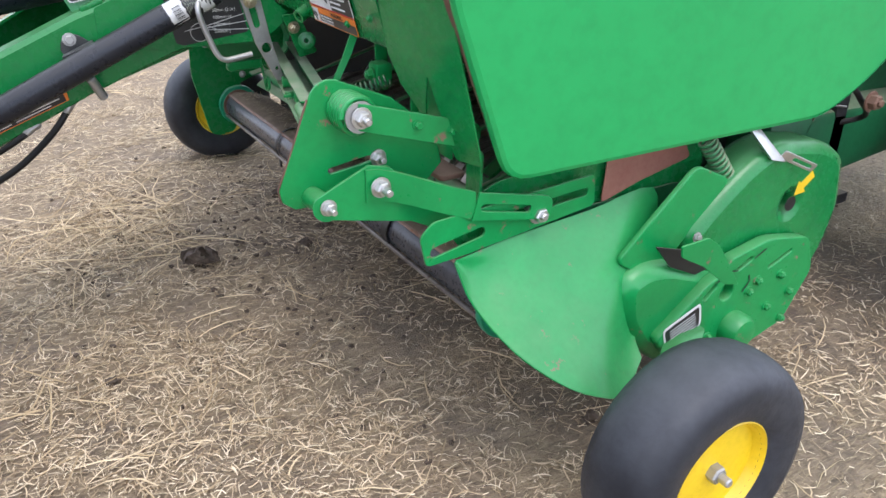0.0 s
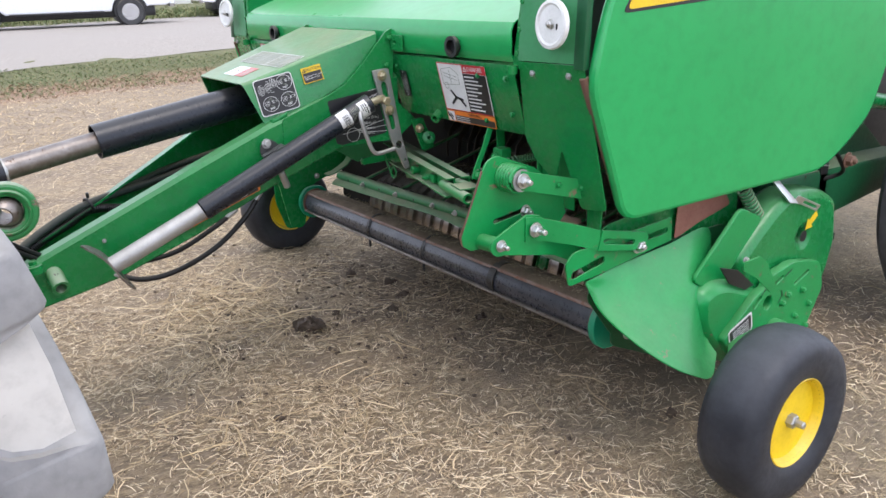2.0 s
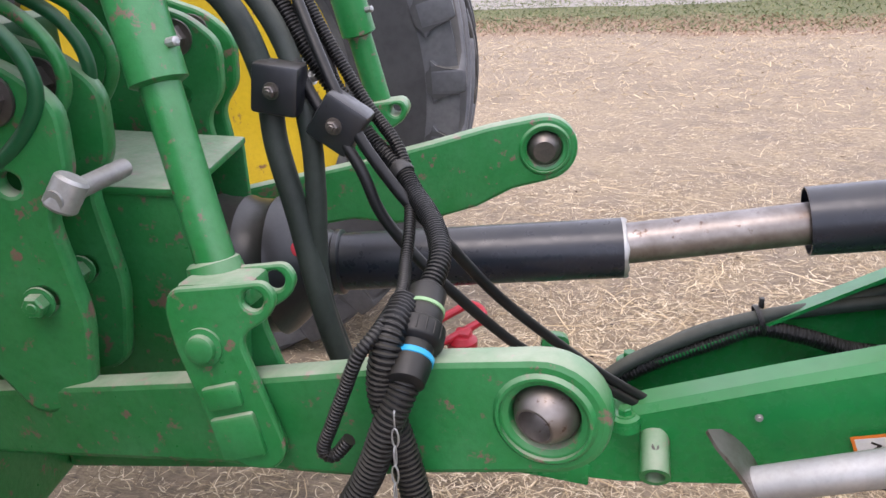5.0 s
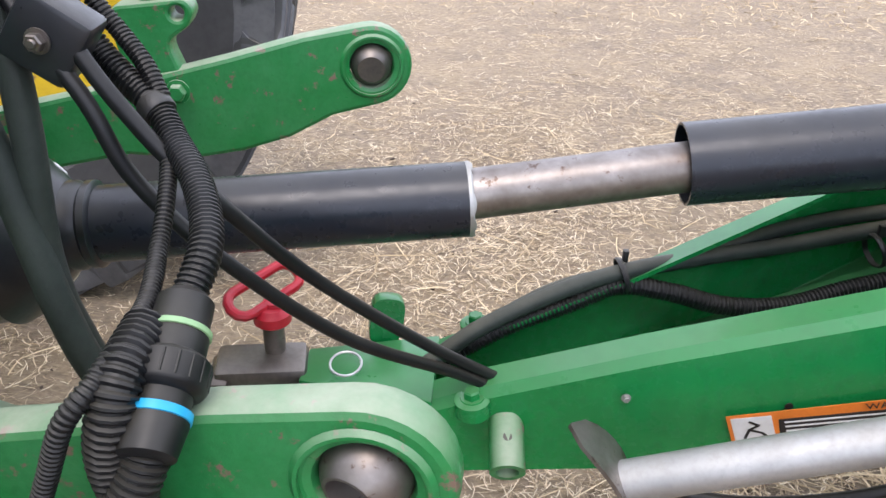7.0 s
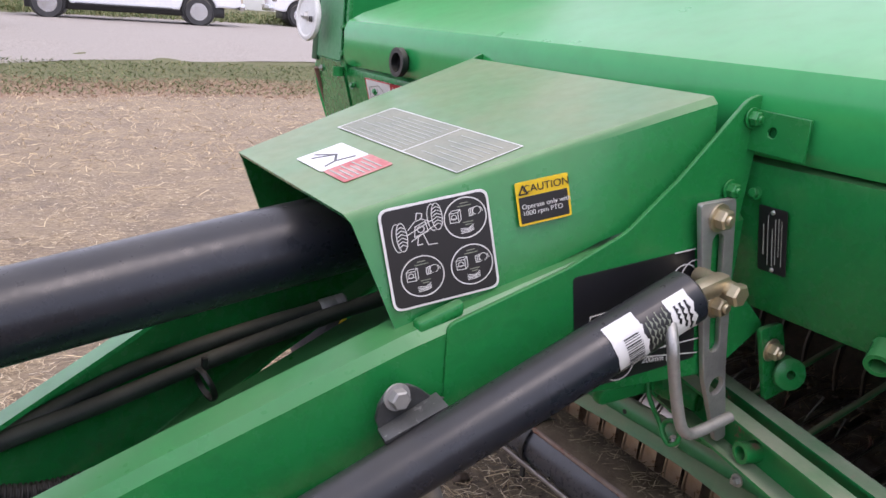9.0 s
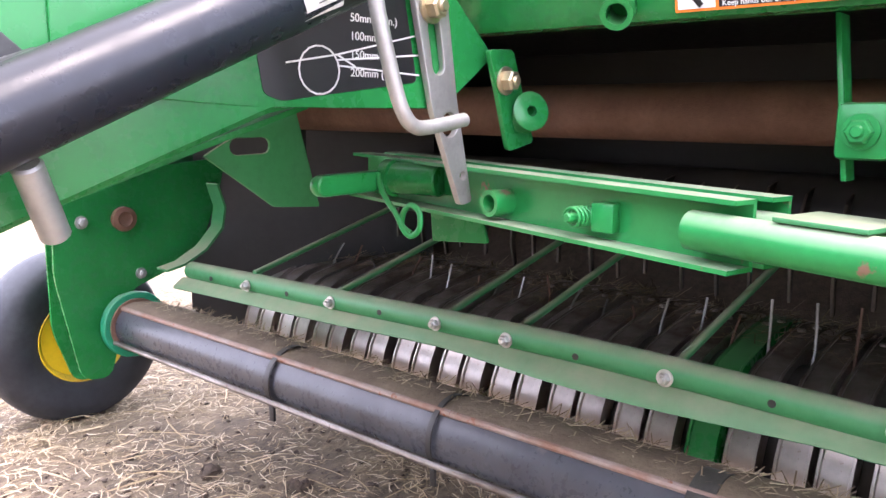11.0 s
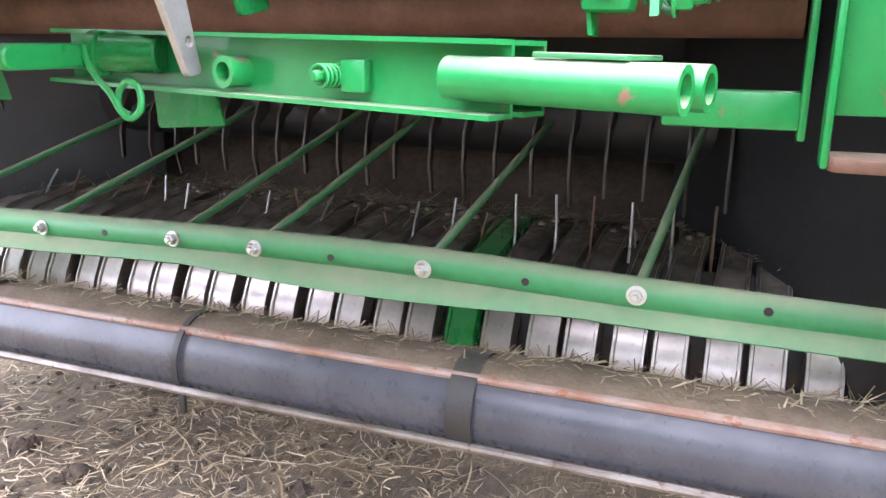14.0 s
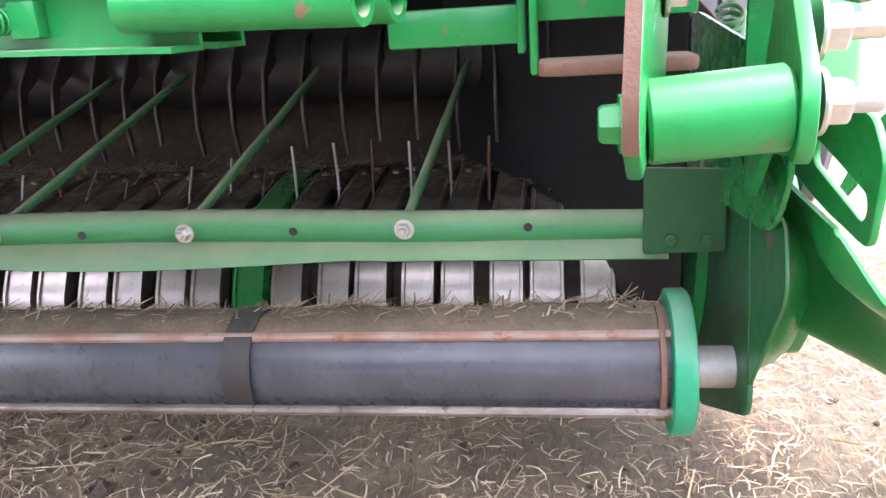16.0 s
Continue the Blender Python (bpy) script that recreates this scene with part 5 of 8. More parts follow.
def gauge_wheel(c, s):
    r, h = 0.243, 0.082
    prof = [(0.115, -h * 0.75), (0.14, -h * 0.98), (0.19, -h * 1.05), (0.222, -h * 0.92), (0.237, -h * 0.6), (r, -h * 0.2), (r, h * 0.2), (0.237, h * 0.6), (0.222, h * 0.92), (0.19, h * 1.05), (0.14, h * 0.98), (0.115, h * 0.75)]
    bm = bmesh.new()
    lathe(bm, prof, c, (0, s, 0), 72, closed=True)
    t = part("gauge_tyre", bm, RUBBER, baler, "smooth black gauge wheel tyre", 50)
    bm = bmesh.new()
    lathe(bm, [(0.12, h * 0.55), (0.128, h * 0.80), (0.122, h * 0.86), (0.112, h * 0.70), (0.105, h * 0.2), (0.08, h * 0.05), (0.045, h * 0.1), (0.042, h * 0.35), (0.03, h * 0.4), (0.028, h * 0.15)], c, (0, s, 0), 48)
    rim = part("rim", bm, YELLOW, t, "bright yellow gauge wheel rim")
    bm = bmesh.new()
    lathe(bm, [(0.12, -h * 0.55), (0.128, -h * 0.80), (0.122, -h * 0.86), (0.112, -h * 0.70), (0.105, -h * 0.2), (0.03, -h * 0.1)], c, (0, s, 0), 48)
    part("rim_back", bm, YELLOW, t)
    bm = bmesh.new()
    lathe(bm, [(0.031, -0.05), (0.031, 0.034), (0.026, 0.039), (0.001, 0.040)], c, (0, s, 0), 20)
    part("hub", bm, RUST, rim, "rusty wheel hub")
    bolt(Vector(c) + Vector((0, s * 0.04, 0)), (0, s, 0), 0.034, rim, GALV, stub=0.7)
    return t


gauge_wheel((0.0, -1.50, 0.240), -1)
gauge_wheel((-0.08, 1.33, 0.240), 1)
for s, x in ((-1, 0.0), (1, -0.08)):
    bm = bmesh.new()
    rod(bm, (x, s * (1.40 if s < 0 else 1.22), 0.24), (x, s * (1.50 if s < 0 else 1.33), 0.24), 0.018)
    part("wheel_axle", bm, GALV, baler)
plate("wheel_bracket", rounded([(-0.15, 0.15), (-0.06, 0.15), (0.0, 0.30), (-0.04, 0.55), (-0.20, 0.55), (-0.20, 0.30)], 0.03), 0.008, SIDE(1.18), GREEN, baler, "green gauge wheel bracket with a slot", holes=[slot(-0.12, 0.22, -0.11, 0.32, 0.012)])
bm = bmesh.new()
hexa(bm, [(-0.03, -1.41, 0.22), (0.05, -1.41, 0.22), (0.05, -1.37, 0.22), (-0.03, -1.37, 0.22)], [(0.22, -1.25, 0.30), (0.30, -1.25, 0.30), (0.30, -1.20, 0.30), (0.22, -1.20, 0.30)], 0.006)
part("wheel_arm", bm, GREEN, baler)

# twine arm: two parallel channels with tubes at the end
A, Bv = Vector((-0.287, -0.055, 0.775)), Vector((-0.420, -0.627, 0.764))
d = (Bv - A).normalized()
acr = Vector((0, 0, 1)).cross(d).normalized()
if acr.x < 0:
    acr = -acr
for k, off in enumerate((0.0, 0.05)):
    o = acr * off
    bm = bmesh.new()
    prof = ((-0.006, -0.029), (0.028, -0.029), (0.028, 0.029), (0.0, 0.029))
    lofted(bm, [[p + o + acr * w + Vector((0, 0, z)) for w, z in prof] for p in (A, A.lerp(Bv, 0.5), Bv)], 0.004)
    channel = part("twine_arm", bm, GREEN_ARM, baler, "dusty green twine arm channel")
    t0, t1 = Bv + o - d * 0.045 + acr * 0.008, Bv + o + d * 0.137 + acr * 0.008
    bm = bmesh.new()
    pipe(bm, t0 + Vector((0, 0, 0.0)), t1 + Vector((0, 0, 0.0)), 0.0165, 0.011)
    part("twine_tube", bm, GREEN_ARM, channel, "green open-ended twine tube")
    if k == 0:
        main_channel = channel
bm = bmesh.new()
hexa(bm, [Bv + d * 0.03 + Vector((0, 0, 0.017)), Bv + d * 0.03 + acr * 0.065 + Vector((0, 0, 0.017)), Bv + d * 0.10 + acr * 0.065 + Vector((0, 0, 0.017)), Bv + d * 0.10 + Vector((0, 0, 0.017))],
     [Bv + d * 0.03 + Vector((0, 0, 0.021)), Bv + d * 0.03 + acr * 0.065 + Vector((0, 0, 0.021)), Bv + d * 0.10 + acr * 0.065 + Vector((0, 0, 0.021)), Bv + d * 0.10 + Vector((0, 0, 0.021))], 0.001)
part("tie_plate", bm, GREEN_DUSTY, main_channel)


def on_arm(y, z, out=0.0):
    t = (y - A.y) / (Bv.y - A.y)
    p = A.lerp(Bv, t)
    return Vector((p.x, p.y, z)) - acr * out + acr * 0.024


bm = bmesh.new()
pipe(bm, on_arm(-0.341, 0.763, 0.026), on_arm(-0.341, 0.763, 0.0), 0.0145, 0.0095)
part("guide_ring", bm, GREEN_CLEAN, main_channel)
coil("small_spring", on_arm(-0.468, 0.763, 0.035), on_arm(-0.468, 0.763, 0.004), 0.009, 0.0016, 6, GREEN_CLEAN, main_channel)
bolt(on_arm(-0.468, 0.763, 0.004), -acr, 0.016, main_channel, GREEN_CLEAN, stub=1.6)
bm = bmesh.new()
box(bm, on_arm(-0.486, 0.763, 0.008), (0.016, 0.024, 0.028), None, 0.003)
part("spring_seat", bm, GREEN_CLEAN, main_channel)
bm = bmesh.new()
rod(bm, (-0.325, -0.165, 0.778), (-0.312, -0.235, 0.778), 0.0195, 20, 0.002)
lathe(bm, [(0.023, 0), (0.023, 0.012), (0.019, 0.014)], (-0.326, -0.158, 0.778), (0.18, -1, 0), 24)
part("pivot_sleeve", bm, GREEN, main_channel)
plate("lever", [(0.0, -0.0125), (0.118, -0.0125)] + arc(0.118, 0, 0.0125, -90, 90, 8) + [(0.0, 0.0125)], 0.016, plane((-0.312, -0.158, 0.776), (-1, 0.01, -0.02), (0, 0, 1)), GREEN_CLEAN, main_channel, "bright green lever with a rounded end", holes=[circle(0.018, 0.004, 0.003, 8), circle(0.03, -0.003, 0.003, 8)], edge=0.004)
hose("spring_clip", [(-0.348, -0.165, 0.785), (-0.350, -0.172, 0.768), (-0.352, -0.186, 0.752), (-0.356, -0.205, 0.738), (-0.358, -0.218, 0.722), (-0.358, -0.230, 0.716), (-0.358, -0.243, 0.726), (-0.357, -0.242, 0.744), (-0.356, -0.228, 0.752), (-0.354, -0.214, 0.742), (-0.354, -0.212, 0.726), (-0.354, -0.226, 0.718)], 0.0035, GREEN_CLEAN, main_channel, "green wire spring clip")
plate("low_tab", rounded([(0.205, 0.700), (0.292, 0.706), (0.278, 0.748), (0.20, 0.748)], 0.004), 0.005, FRONT(-0.29), GREEN, main_channel)
plate("tongue_gusset", rounded([(-0.455, 0.80), (-0.346, 0.726), (-0.264, 0.720), (-0.305, 0.86), (-0.36, 0.85)], 0.004), 0.005, SIDE(0.045), GREEN_DUSTY, baler, "pale green gusset plate with a slot", holes=[slot(-0.405, 0.811, -0.362, 0.812, 0.011)])
bm = bmesh.new()
hexa(bm, [(-0.245, -0.66, 0.80), (-0.215, -0.66, 0.80), (-0.215, -0.655, 0.80), (-0.245, -0.655, 0.80)], [(-0.235, -0.64, 0.95), (-0.205, -0.64, 0.95), (-0.205, -0.635, 0.95), (-0.235, -0.635, 0.95)], 0.001)
hanging = part("twine_lever", bm, GREEN_CLEAN, baler, "bright green hanging lever with bolts")
bm = bmesh.new()
box(bm, (-0.24, -0.672, 0.845), (0.04, 0.045, 0.05), None, 0.006)
part("lever_block", bm, GREEN_CLEAN, hanging)
bolt((-0.262, -0.672, 0.845), (-1, 0, 0), 0.02, hanging, GREEN_CLEAN, stub=0.2)
coil("return_spring", (-0.20, -0.70, 0.83), (-0.16, -0.82, 0.86), 0.011, 0.0022, 14, GREEN_DUSTY, hanging)

# link bar, its bracket, jack
LINK = SIDE(-0.297) @ Matrix.Translation((-0.025, 0, 0))
link = plate("link_bar", rounded([(-0.437, 1.093), (-0.376, 1.097), (-0.337, 0.87), (-0.309, 0.76), (-0.329, 0.757), (-0.377, 0.86)], 0.006), 0.008, LINK, GALV, baler, "dull zinc link bar with slots",
             holes=[slot(-0.396, 1.045, -0.386, 0.985, 0.010), slot(-0.376, 0.945, -0.368, 0.905, 0.009), circle(-0.349, 0.845, 0.013, 16), circle(-0.326, 0.79, 0.005, 10)])
for x, z in ((-0.403, 1.075), (-0.381, 0.963)):
    bolt((x - 0.025, -0.301, z), (0, -1, 0), 0.022, link, GOLD_ZINC, stub=0.2)
br = plate("pulley_bracket", rounded([(-0.335, 0.925), (-0.29, 0.928), (-0.262, 0.86), (-0.245, 0.825), (-0.295, 0.815), (-0.318, 0.88)], 0.008), 0.007, SIDE(-0.318), GREEN, baler, "green pulley bracket")
bolt((-0.306, -0.322, 0.893), (0, -1, 0), 0.02, br, GOLD_ZINC, stub=0.2)
bm = bmesh.new()
lathe(bm, [(0.018, -0.012), (0.022, -0.010), (0.013, 0), (0.022, 0.010), (0.018, 0.012), (0.006, 0.012), (0.006, -0.012)], (-0.277, -0.332, 0.859), (-0.5, -1, 0.2), 24, closed=True)
part("guide_pulley", bm, GREEN, br)
bm = bmesh.new()
pipe(bm, (-0.352, -0.480, 0.948), (-0.322, -0.470, 0.962), 0.0155, 0.010)
part("twine_eye", bm, GREEN, baler)

jt, jj, jf = Vector((-0.497, -0.335, 1.000)), Vector((-1.049, -0.268, 0.740)), Vector((-1.315, -0.238, 0.622))
bm = bmesh.new()
rod(bm, jj, jt, 0.0315, 32, 0.004)
jack = part("jack_tube", bm, BLACK_TUBE, baler, "black parking jack tube with torn paper labels")
bm = bmesh.new()
rod(bm, jf, jj + (jt - jj) * 0.02, 0.0255, 28)
part("jack_inner_tube", bm, GALV, jack, "galvanised inner jack tube")
jd = (jt - jf).normalized()
foot = bmesh.new()
side_d = Vector((0.15, 1, 0)).normalized()
up_d = jd.cross(side_d).normalized()
if up_d.z < 0:
    up_d = -up_d
rows = []
for k in range(13):
    t = -1 + k / 6
    half = 0.036 * math.sqrt(max(0.0, 1 - abs(t) ** 2.4)) + 0.002
    rows.append([jf + up_d * 0.095 * t + side_d * half * s - jd * (0.0 + 0.035 * t * t * (1 if t > 0 else -0.3)) for s in (-1, -0.5, 0, 0.5, 1)])
lofted(foot, rows, 0.005)
part("jack_foot", foot, SHAFT, jack, "worn curved jack foot", 60)
hose("jack_crank", [(-0.545, -0.352, 0.985), (-0.552, -0.368, 0.96), (-0.546, -0.370, 0.93), (-0.530, -0.371, 0.88), (-0.520, -0.372, 0.857), (-0.508, -0.372, 0.846), (-0.490, -0.372, 0.844), (-0.437, -0.372, 0.851)], 0.0068, GALV, jack, "bent jack crank handle")
bm = bmesh.new()
box(bm, (-0.472, -0.338, 1.006), (0.055, 0.022, 0.022), Matrix.Rotation(-0.2, 4, "Y"), 0.006)
rod(bm, (-0.452, -0.362, 1.003), (-0.440, -0.295, 1.003), 0.012, 14, 0.002)
lathe(bm, [(0.014, 0), (0.014, 0.009), (0.011, 0.011)], (-0.452, -0.358, 1.003), (0, -1, 0), 6)
part("jack_clevis", bm, GOLD_ZINC, jack)
clampp = plate("jack_bracket", [(-0.84, 0.867), (-0.846, 0.883), (-0.843, 0.898), (-0.835, 0.91), (-0.822, 0.915), (-0.809, 0.915), (-0.796, 0.908), (-0.782, 0.896), (-0.764, 0.89)], 0.006, SIDE(-0.254), BRACKET, jack, "worn black jack pivot bracket with a folded flange")
bm = bmesh.new()
fold = [Vector((-0.842, -0.254, 0.866)), Vector((-0.773, -0.254, 0.894)), Vector((-0.774, -0.282, 0.891)), Vector((-0.847, -0.282, 0.867))]
hexa(bm, fold, [p + Vector((-0.002, -0.001, 0.006)) for p in fold], 0.0015)
flange = part("bracket_flange", bm, BRACKET, clampp)
bolt((-0.824, -0.257, 0.905), (-0.05, -1, 0.05), 0.019, clampp, GALV, stub=0)
bm = bmesh.new()
rod(bm, (-0.80, -0.29, 0.82), (-0.775, -0.27, 0.765), 0.011, 14, 0.002)
part("jack_pin", bm, GALV, jack)


def jack_label(u0, u1, a0, a1, mat, lift):
    bm = bmesh.new()
    rows = []
    x = Vector((0, -1, 0)) - jd * Vector((0, -1, 0)).dot(jd)
    x.normalize()
    y = jd.cross(x)
    for k in range(9):
        a = radians(a0 + (a1 - a0) * k / 8)
        n = x * math.cos(a) + y * math.sin(a)
        rows.append([jt - jd * (u0 + 0.002 * math.sin(k * 2.7)) + n * (0.0315 + lift), jt - jd * (u1 + 0.003 * math.sin(k * 3.1)) + n * (0.0315 + lift)])
    lofted(bm, rows, 0.0003)
    return part("paper_label", bm, mat, jack)


jack_label(0.02, 0.05, -60, 70, DECAL_WHITE, 0.0004)
jack_label(0.05, 0.085, -60, 60, DECAL_BLACK, 0.0004)
jack_label(0.085, 0.125, -75, 60, DECAL_WHITE, 0.0004)
for k in range(12):
    jack_label(0.093, 0.112, -34 + 5 * k, -34 + 5 * k + (1.5 if k % 3 else 3), DECAL_BLACK, 0.0009)
for k in range(6):
    jack_label(0.054 + 0.005 * k, 0.0555 + 0.005 * k, -50 + 9 * (k % 2), 10 + 8 * (k % 3), DECAL_GREY, 0.0009)
for k in range(3):
    jack_label(0.026 + 0.007 * k, 0.029 + 0.007 * k, -40, 30 - 15 * k, DECAL_BLACK, 0.0009)

# details on the tongue nose
for s, y in ((-1, -0.108), (1, 0.045)):
    bm = bmesh.new()
    lathe(bm, [(0.024, 0), (0.024, 0.022), (0.02, 0.024)], (-1.495, y + s * 0.012, 0.612), (-0.1, 0, 1), 24)
    pad = part("hitch_pad", bm, GREEN, baler)
    bolt((-1.497, y + s * 0.012, 0.635), (-0.1, 0, 1), 0.02, pad, GREEN, stub=0)
bm = bmesh.new()
pipe(bm, (-1.45, -0.118, 0.60), (-1.447, -0.186, 0.572), 0.0235, 0.0155)
sleeve = part("storage_sleeve", bm, GREEN_WORN, baler, "green sleeve tube welded to the tongue")
bm = bmesh.new()
lathe(bm, [(0.006, 0), (0.006, 0.001)], (-1.449, -0.158, 0.6075), (0, -0.35, 1), 14)
part("sleeve_hole", bm, BLACK, sleeve)
bm = bmesh.new()
hexa(bm, [(-1.78, -0.10, 0.485), (-1.55, -0.12, 0.485), (-1.55, 0.045, 0.485), (-1.78, 0.02, 0.485)], [(-1.78, -0.10, 0.505), (-1.55, -0.12, 0.53), (-1.55, 0.045, 0.53), (-1.78, 0.02, 0.505)], 0.004)
part("hitch_lower_plate", bm, GREEN, baler)
bm = bmesh.new()
hexa(bm, [(-1.74, -0.075, 0.59), (-1.55, -0.115, 0.59), (-1.55, 0.04, 0.59), (-1.74, 0.0, 0.59)], [(-1.74, -0.075, 0.61), (-1.55, -0.115, 0.62), (-1.55, 0.04, 0.62), (-1.74, 0.0, 0.61)], 0.004)
hexa(bm, [(-1.66, -0.10, 0.50), (-1.58, -0.115, 0.50), (-1.58, -0.09, 0.50), (-1.66, -0.075, 0.50)], [(-1.66, -0.10, 0.60), (-1.58, -0.115, 0.60), (-1.58, -0.09, 0.60), (-1.66, -0.075, 0.60)], 0.003)
part("hitch_clevis", bm, GREEN, baler, "green hitch clevis, scuffed to bare metal")
plate("storage_hook", rounded([(0, 0), (0.05, 0.0), (0.06, 0.07), (0.01, 0.075)], 0.02), 0.03, plane((-1.66, 0.04, 0.60), (1, 0.2, 0), (0, 0.2, 1)), GREEN, baler)

# decals on the tongue beam
bolt((-1.305, -0.144, 0.672), (0, -1, 0), 0.008, baler, GALV, stub=0)
wm = plane((-1.168, -0.1645, 0.634), (0.312, -0.062, 0.126), (0, -0.05, 1)) @ Matrix.Diagonal((1.18, 1.04, 1, 1)) @ Matrix.Translation((-0.003, -0.006, -0.0055))
wd = plate("warning_decal", [(0, 0), (0.30, 0.003), (0.31, 0.05), (0, 0.045)], 0.001, wm @ Matrix.Translation((0, 0, 0.008)), DECAL_ORANGE, beam_near, "orange warning decal strip")
wm2 = wm @ Matrix.Translation((0, 0, 0.0088))
plate("decal_field", [(0.048, 0.003), (0.295, 0.005), (0.298, 0.034), (0.05, 0.034)], 0.0006, wm2, DECAL_BLACK, beam_near)
plate("decal_pictogram", [(0.004, 0.004), (0.044, 0.004), (0.044, 0.041), (0.004, 0.041)], 0.0006, wm2, DECAL_WHITE, beam_near)
text_mesh("WARNING", 0.012, wm2 @ Matrix.Translation((0.16, 0.0405, 0.0006)), DECAL_BLACK, beam_near)
bars(wm2, [(0.055, 0.15 + 0.03 * (k % 2), 0.029 - 0.0065 * k, 0.0022) for k in range(4)] + [(0.19, 0.285 - 0.02 * (k % 2), 0.029 - 0.0065 * k, 0.0022) for k in range(4)], DECAL_WHITE, beam_near)
line_art(wm2, [[(0.014, 0.01), (0.02, 0.022), (0.03, 0.028), (0.022, 0.034)], [(0.02, 0.022), (0.032, 0.016), (0.036, 0.01)]], 0.003, DECAL_BLACK, beam_near)
bm = bmesh.new()
hexa(bm, [(-0.785, -0.228, 0.952), (-0.735, -0.238, 0.973), (-0.735, -0.222, 0.973), (-0.785, -0.212, 0.952)], [(-0.785, -0.228, 0.968), (-0.735, -0.238, 0.99), (-0.735, -0.222, 0.99), (-0.785, -0.212, 0.968)], 0.004)
part("shield_clip", bm, GREEN, baler)

# fasteners and small holes along the tongue and panels
for x, z in ((-1.12, 0.70), (-0.95, 0.77), (-0.68, 0.88)):
    t = (-x - 0.4) / 1.1
    bm = bmesh.new()
    lathe(bm, [(0.005, 0), (0.005, 0.001)], (x, -0.035 * t - (0.115 + 0.107 * (x + 1.28) / 0.48) - 0.0005, z), (0, -1, 0), 12)
    part("drain_hole", bm, BLACK, beam_near)
for y, z in ((0.72, 1.10), (0.84, 1.10), (0.84, 1.0), (0.72, 0.97), (0.30, 1.10)):
    for s in (-1, 1):
        bolt((-0.372 + (1.12 - z) * 0.25, s * y, z), (-1, 0, 0.25), 0.011, baler, GREEN, stub=0)

# decals on the driveline shield
T, K, L = Vector((-0.846, -0.183, 1.07)), Vector((-0.42, -0.266, 1.203)), Vector((-0.795, -0.208, 0.94))
sm = plane(T, K - T, T - L)
if (sm.to_3x3() @ Vector((0, 0, 1))).y > 0:
    raise ValueError("shield decal faces inwards")
LIFT = 0.0048


LEAN = Matrix.Rotation(radians(-6), 4, "Z")
DIAGRAM = sm @ Matrix.Translation((0.083, -0.056, 0)) @ LEAN @ Matrix.Diagonal((0.976, 0.90, 1, 1)) @ Matrix.Translation((-0.095, 0.0725, 0))
CAUTION = sm @ Matrix.Translation((0.211, -0.040, 0)) @ LEAN @ Matrix.Diagonal((0.91, 0.845, 1, 1)) @ Matrix.Translation((-0.2225, 0.043, 0))


def sheet_decal(name, loop, lift, mat, base):
    return plate(name, loop, 0.0007, base @ Matrix.Translation((0, 0, lift)), mat, shield_box)


def rect(u0, v0, u1, v1, r=0.0):
    p = [(u0, v0), (u1, v0), (u1, v1), (u0, v1)]
    return rounded(p, r) if r else p


sheet_decal("diagram_border", rect(0.032, -0.135, 0.158, -0.010, 0.012), LIFT, DECAL_WHITE, DIAGRAM)
sheet_decal("diagram_decal", rect(0.035, -0.132, 0.155, -0.013, 0.010), LIFT + 0.0006, DECAL_BLACK, DIAGRAM)
dm = DIAGRAM @ Matrix.Translation((0, 0, LIFT + 0.001))
for u, v in ((0.128, -0.040), (0.070, -0.098), (0.128, -0.098)):
    line_art(dm, [arc(u, v, 0.0245, 0, 360, 32)], 0.0014, DECAL_WHITE, shield_box, "diagram_ring")
    gear_case = [[(u - 0.018, v - 0.003), (u - 0.018, v + 0.008), (u - 0.015, v + 0.011), (u - 0.005, v + 0.011), (u - 0.005, v - 0.001), (u - 0.008, v - 0.004), (u - 0.018, v - 0.003)],
                 [(u - 0.018, v + 0.008), (u - 0.008, v + 0.008), (u - 0.005, v + 0.011)], [(u - 0.008, v + 0.008), (u - 0.008, v - 0.004)], arc(u - 0.013, v + 0.003, 0.003, 0, 360, 8), [(u - 0.017, v + 0.001), (u - 0.009, v + 0.001)]]
    yoke = [arc(u + 0.014, v + 0.006, 0.0048, -70, 250, 10), [(u + 0.010, v + 0.010), (u + 0.005, v + 0.009), (u + 0.005, v + 0.001), (u + 0.010, v + 0.001)], [(u + 0.007, v + 0.009), (u + 0.007, v + 0.001)], [(u + 0.009, v + 0.009), (u + 0.009, v + 0.001)], [(u + 0.019, v + 0.009), (u + 0.021, v + 0.004)]]
    fingers = [[(u - 0.007, v - 0.012 - 0.002 * q), (u + 0.002, v - 0.0135 - 0.0015 * q), (u + 0.008, v - 0.010 - 0.002 * q)] for q in range(4)]
    words = [[(u - 0.004, v + 0.018), (u + 0.005, v + 0.018)], [(u - 0.007, v + 0.0145), (u + 0.008, v + 0.0145)], [(u - 0.003, v - 0.0055), (u + 0.008, v - 0.0055)], [(u - 0.001, v - 0.0085), (u + 0.006, v - 0.0085)]]
    line_art(dm, gear_case + yoke + fingers, 0.0008, DECAL_WHITE, shield_box)
    line_art(dm, words, 0.0011, DECAL_GREY, shield_box, "fine_print")
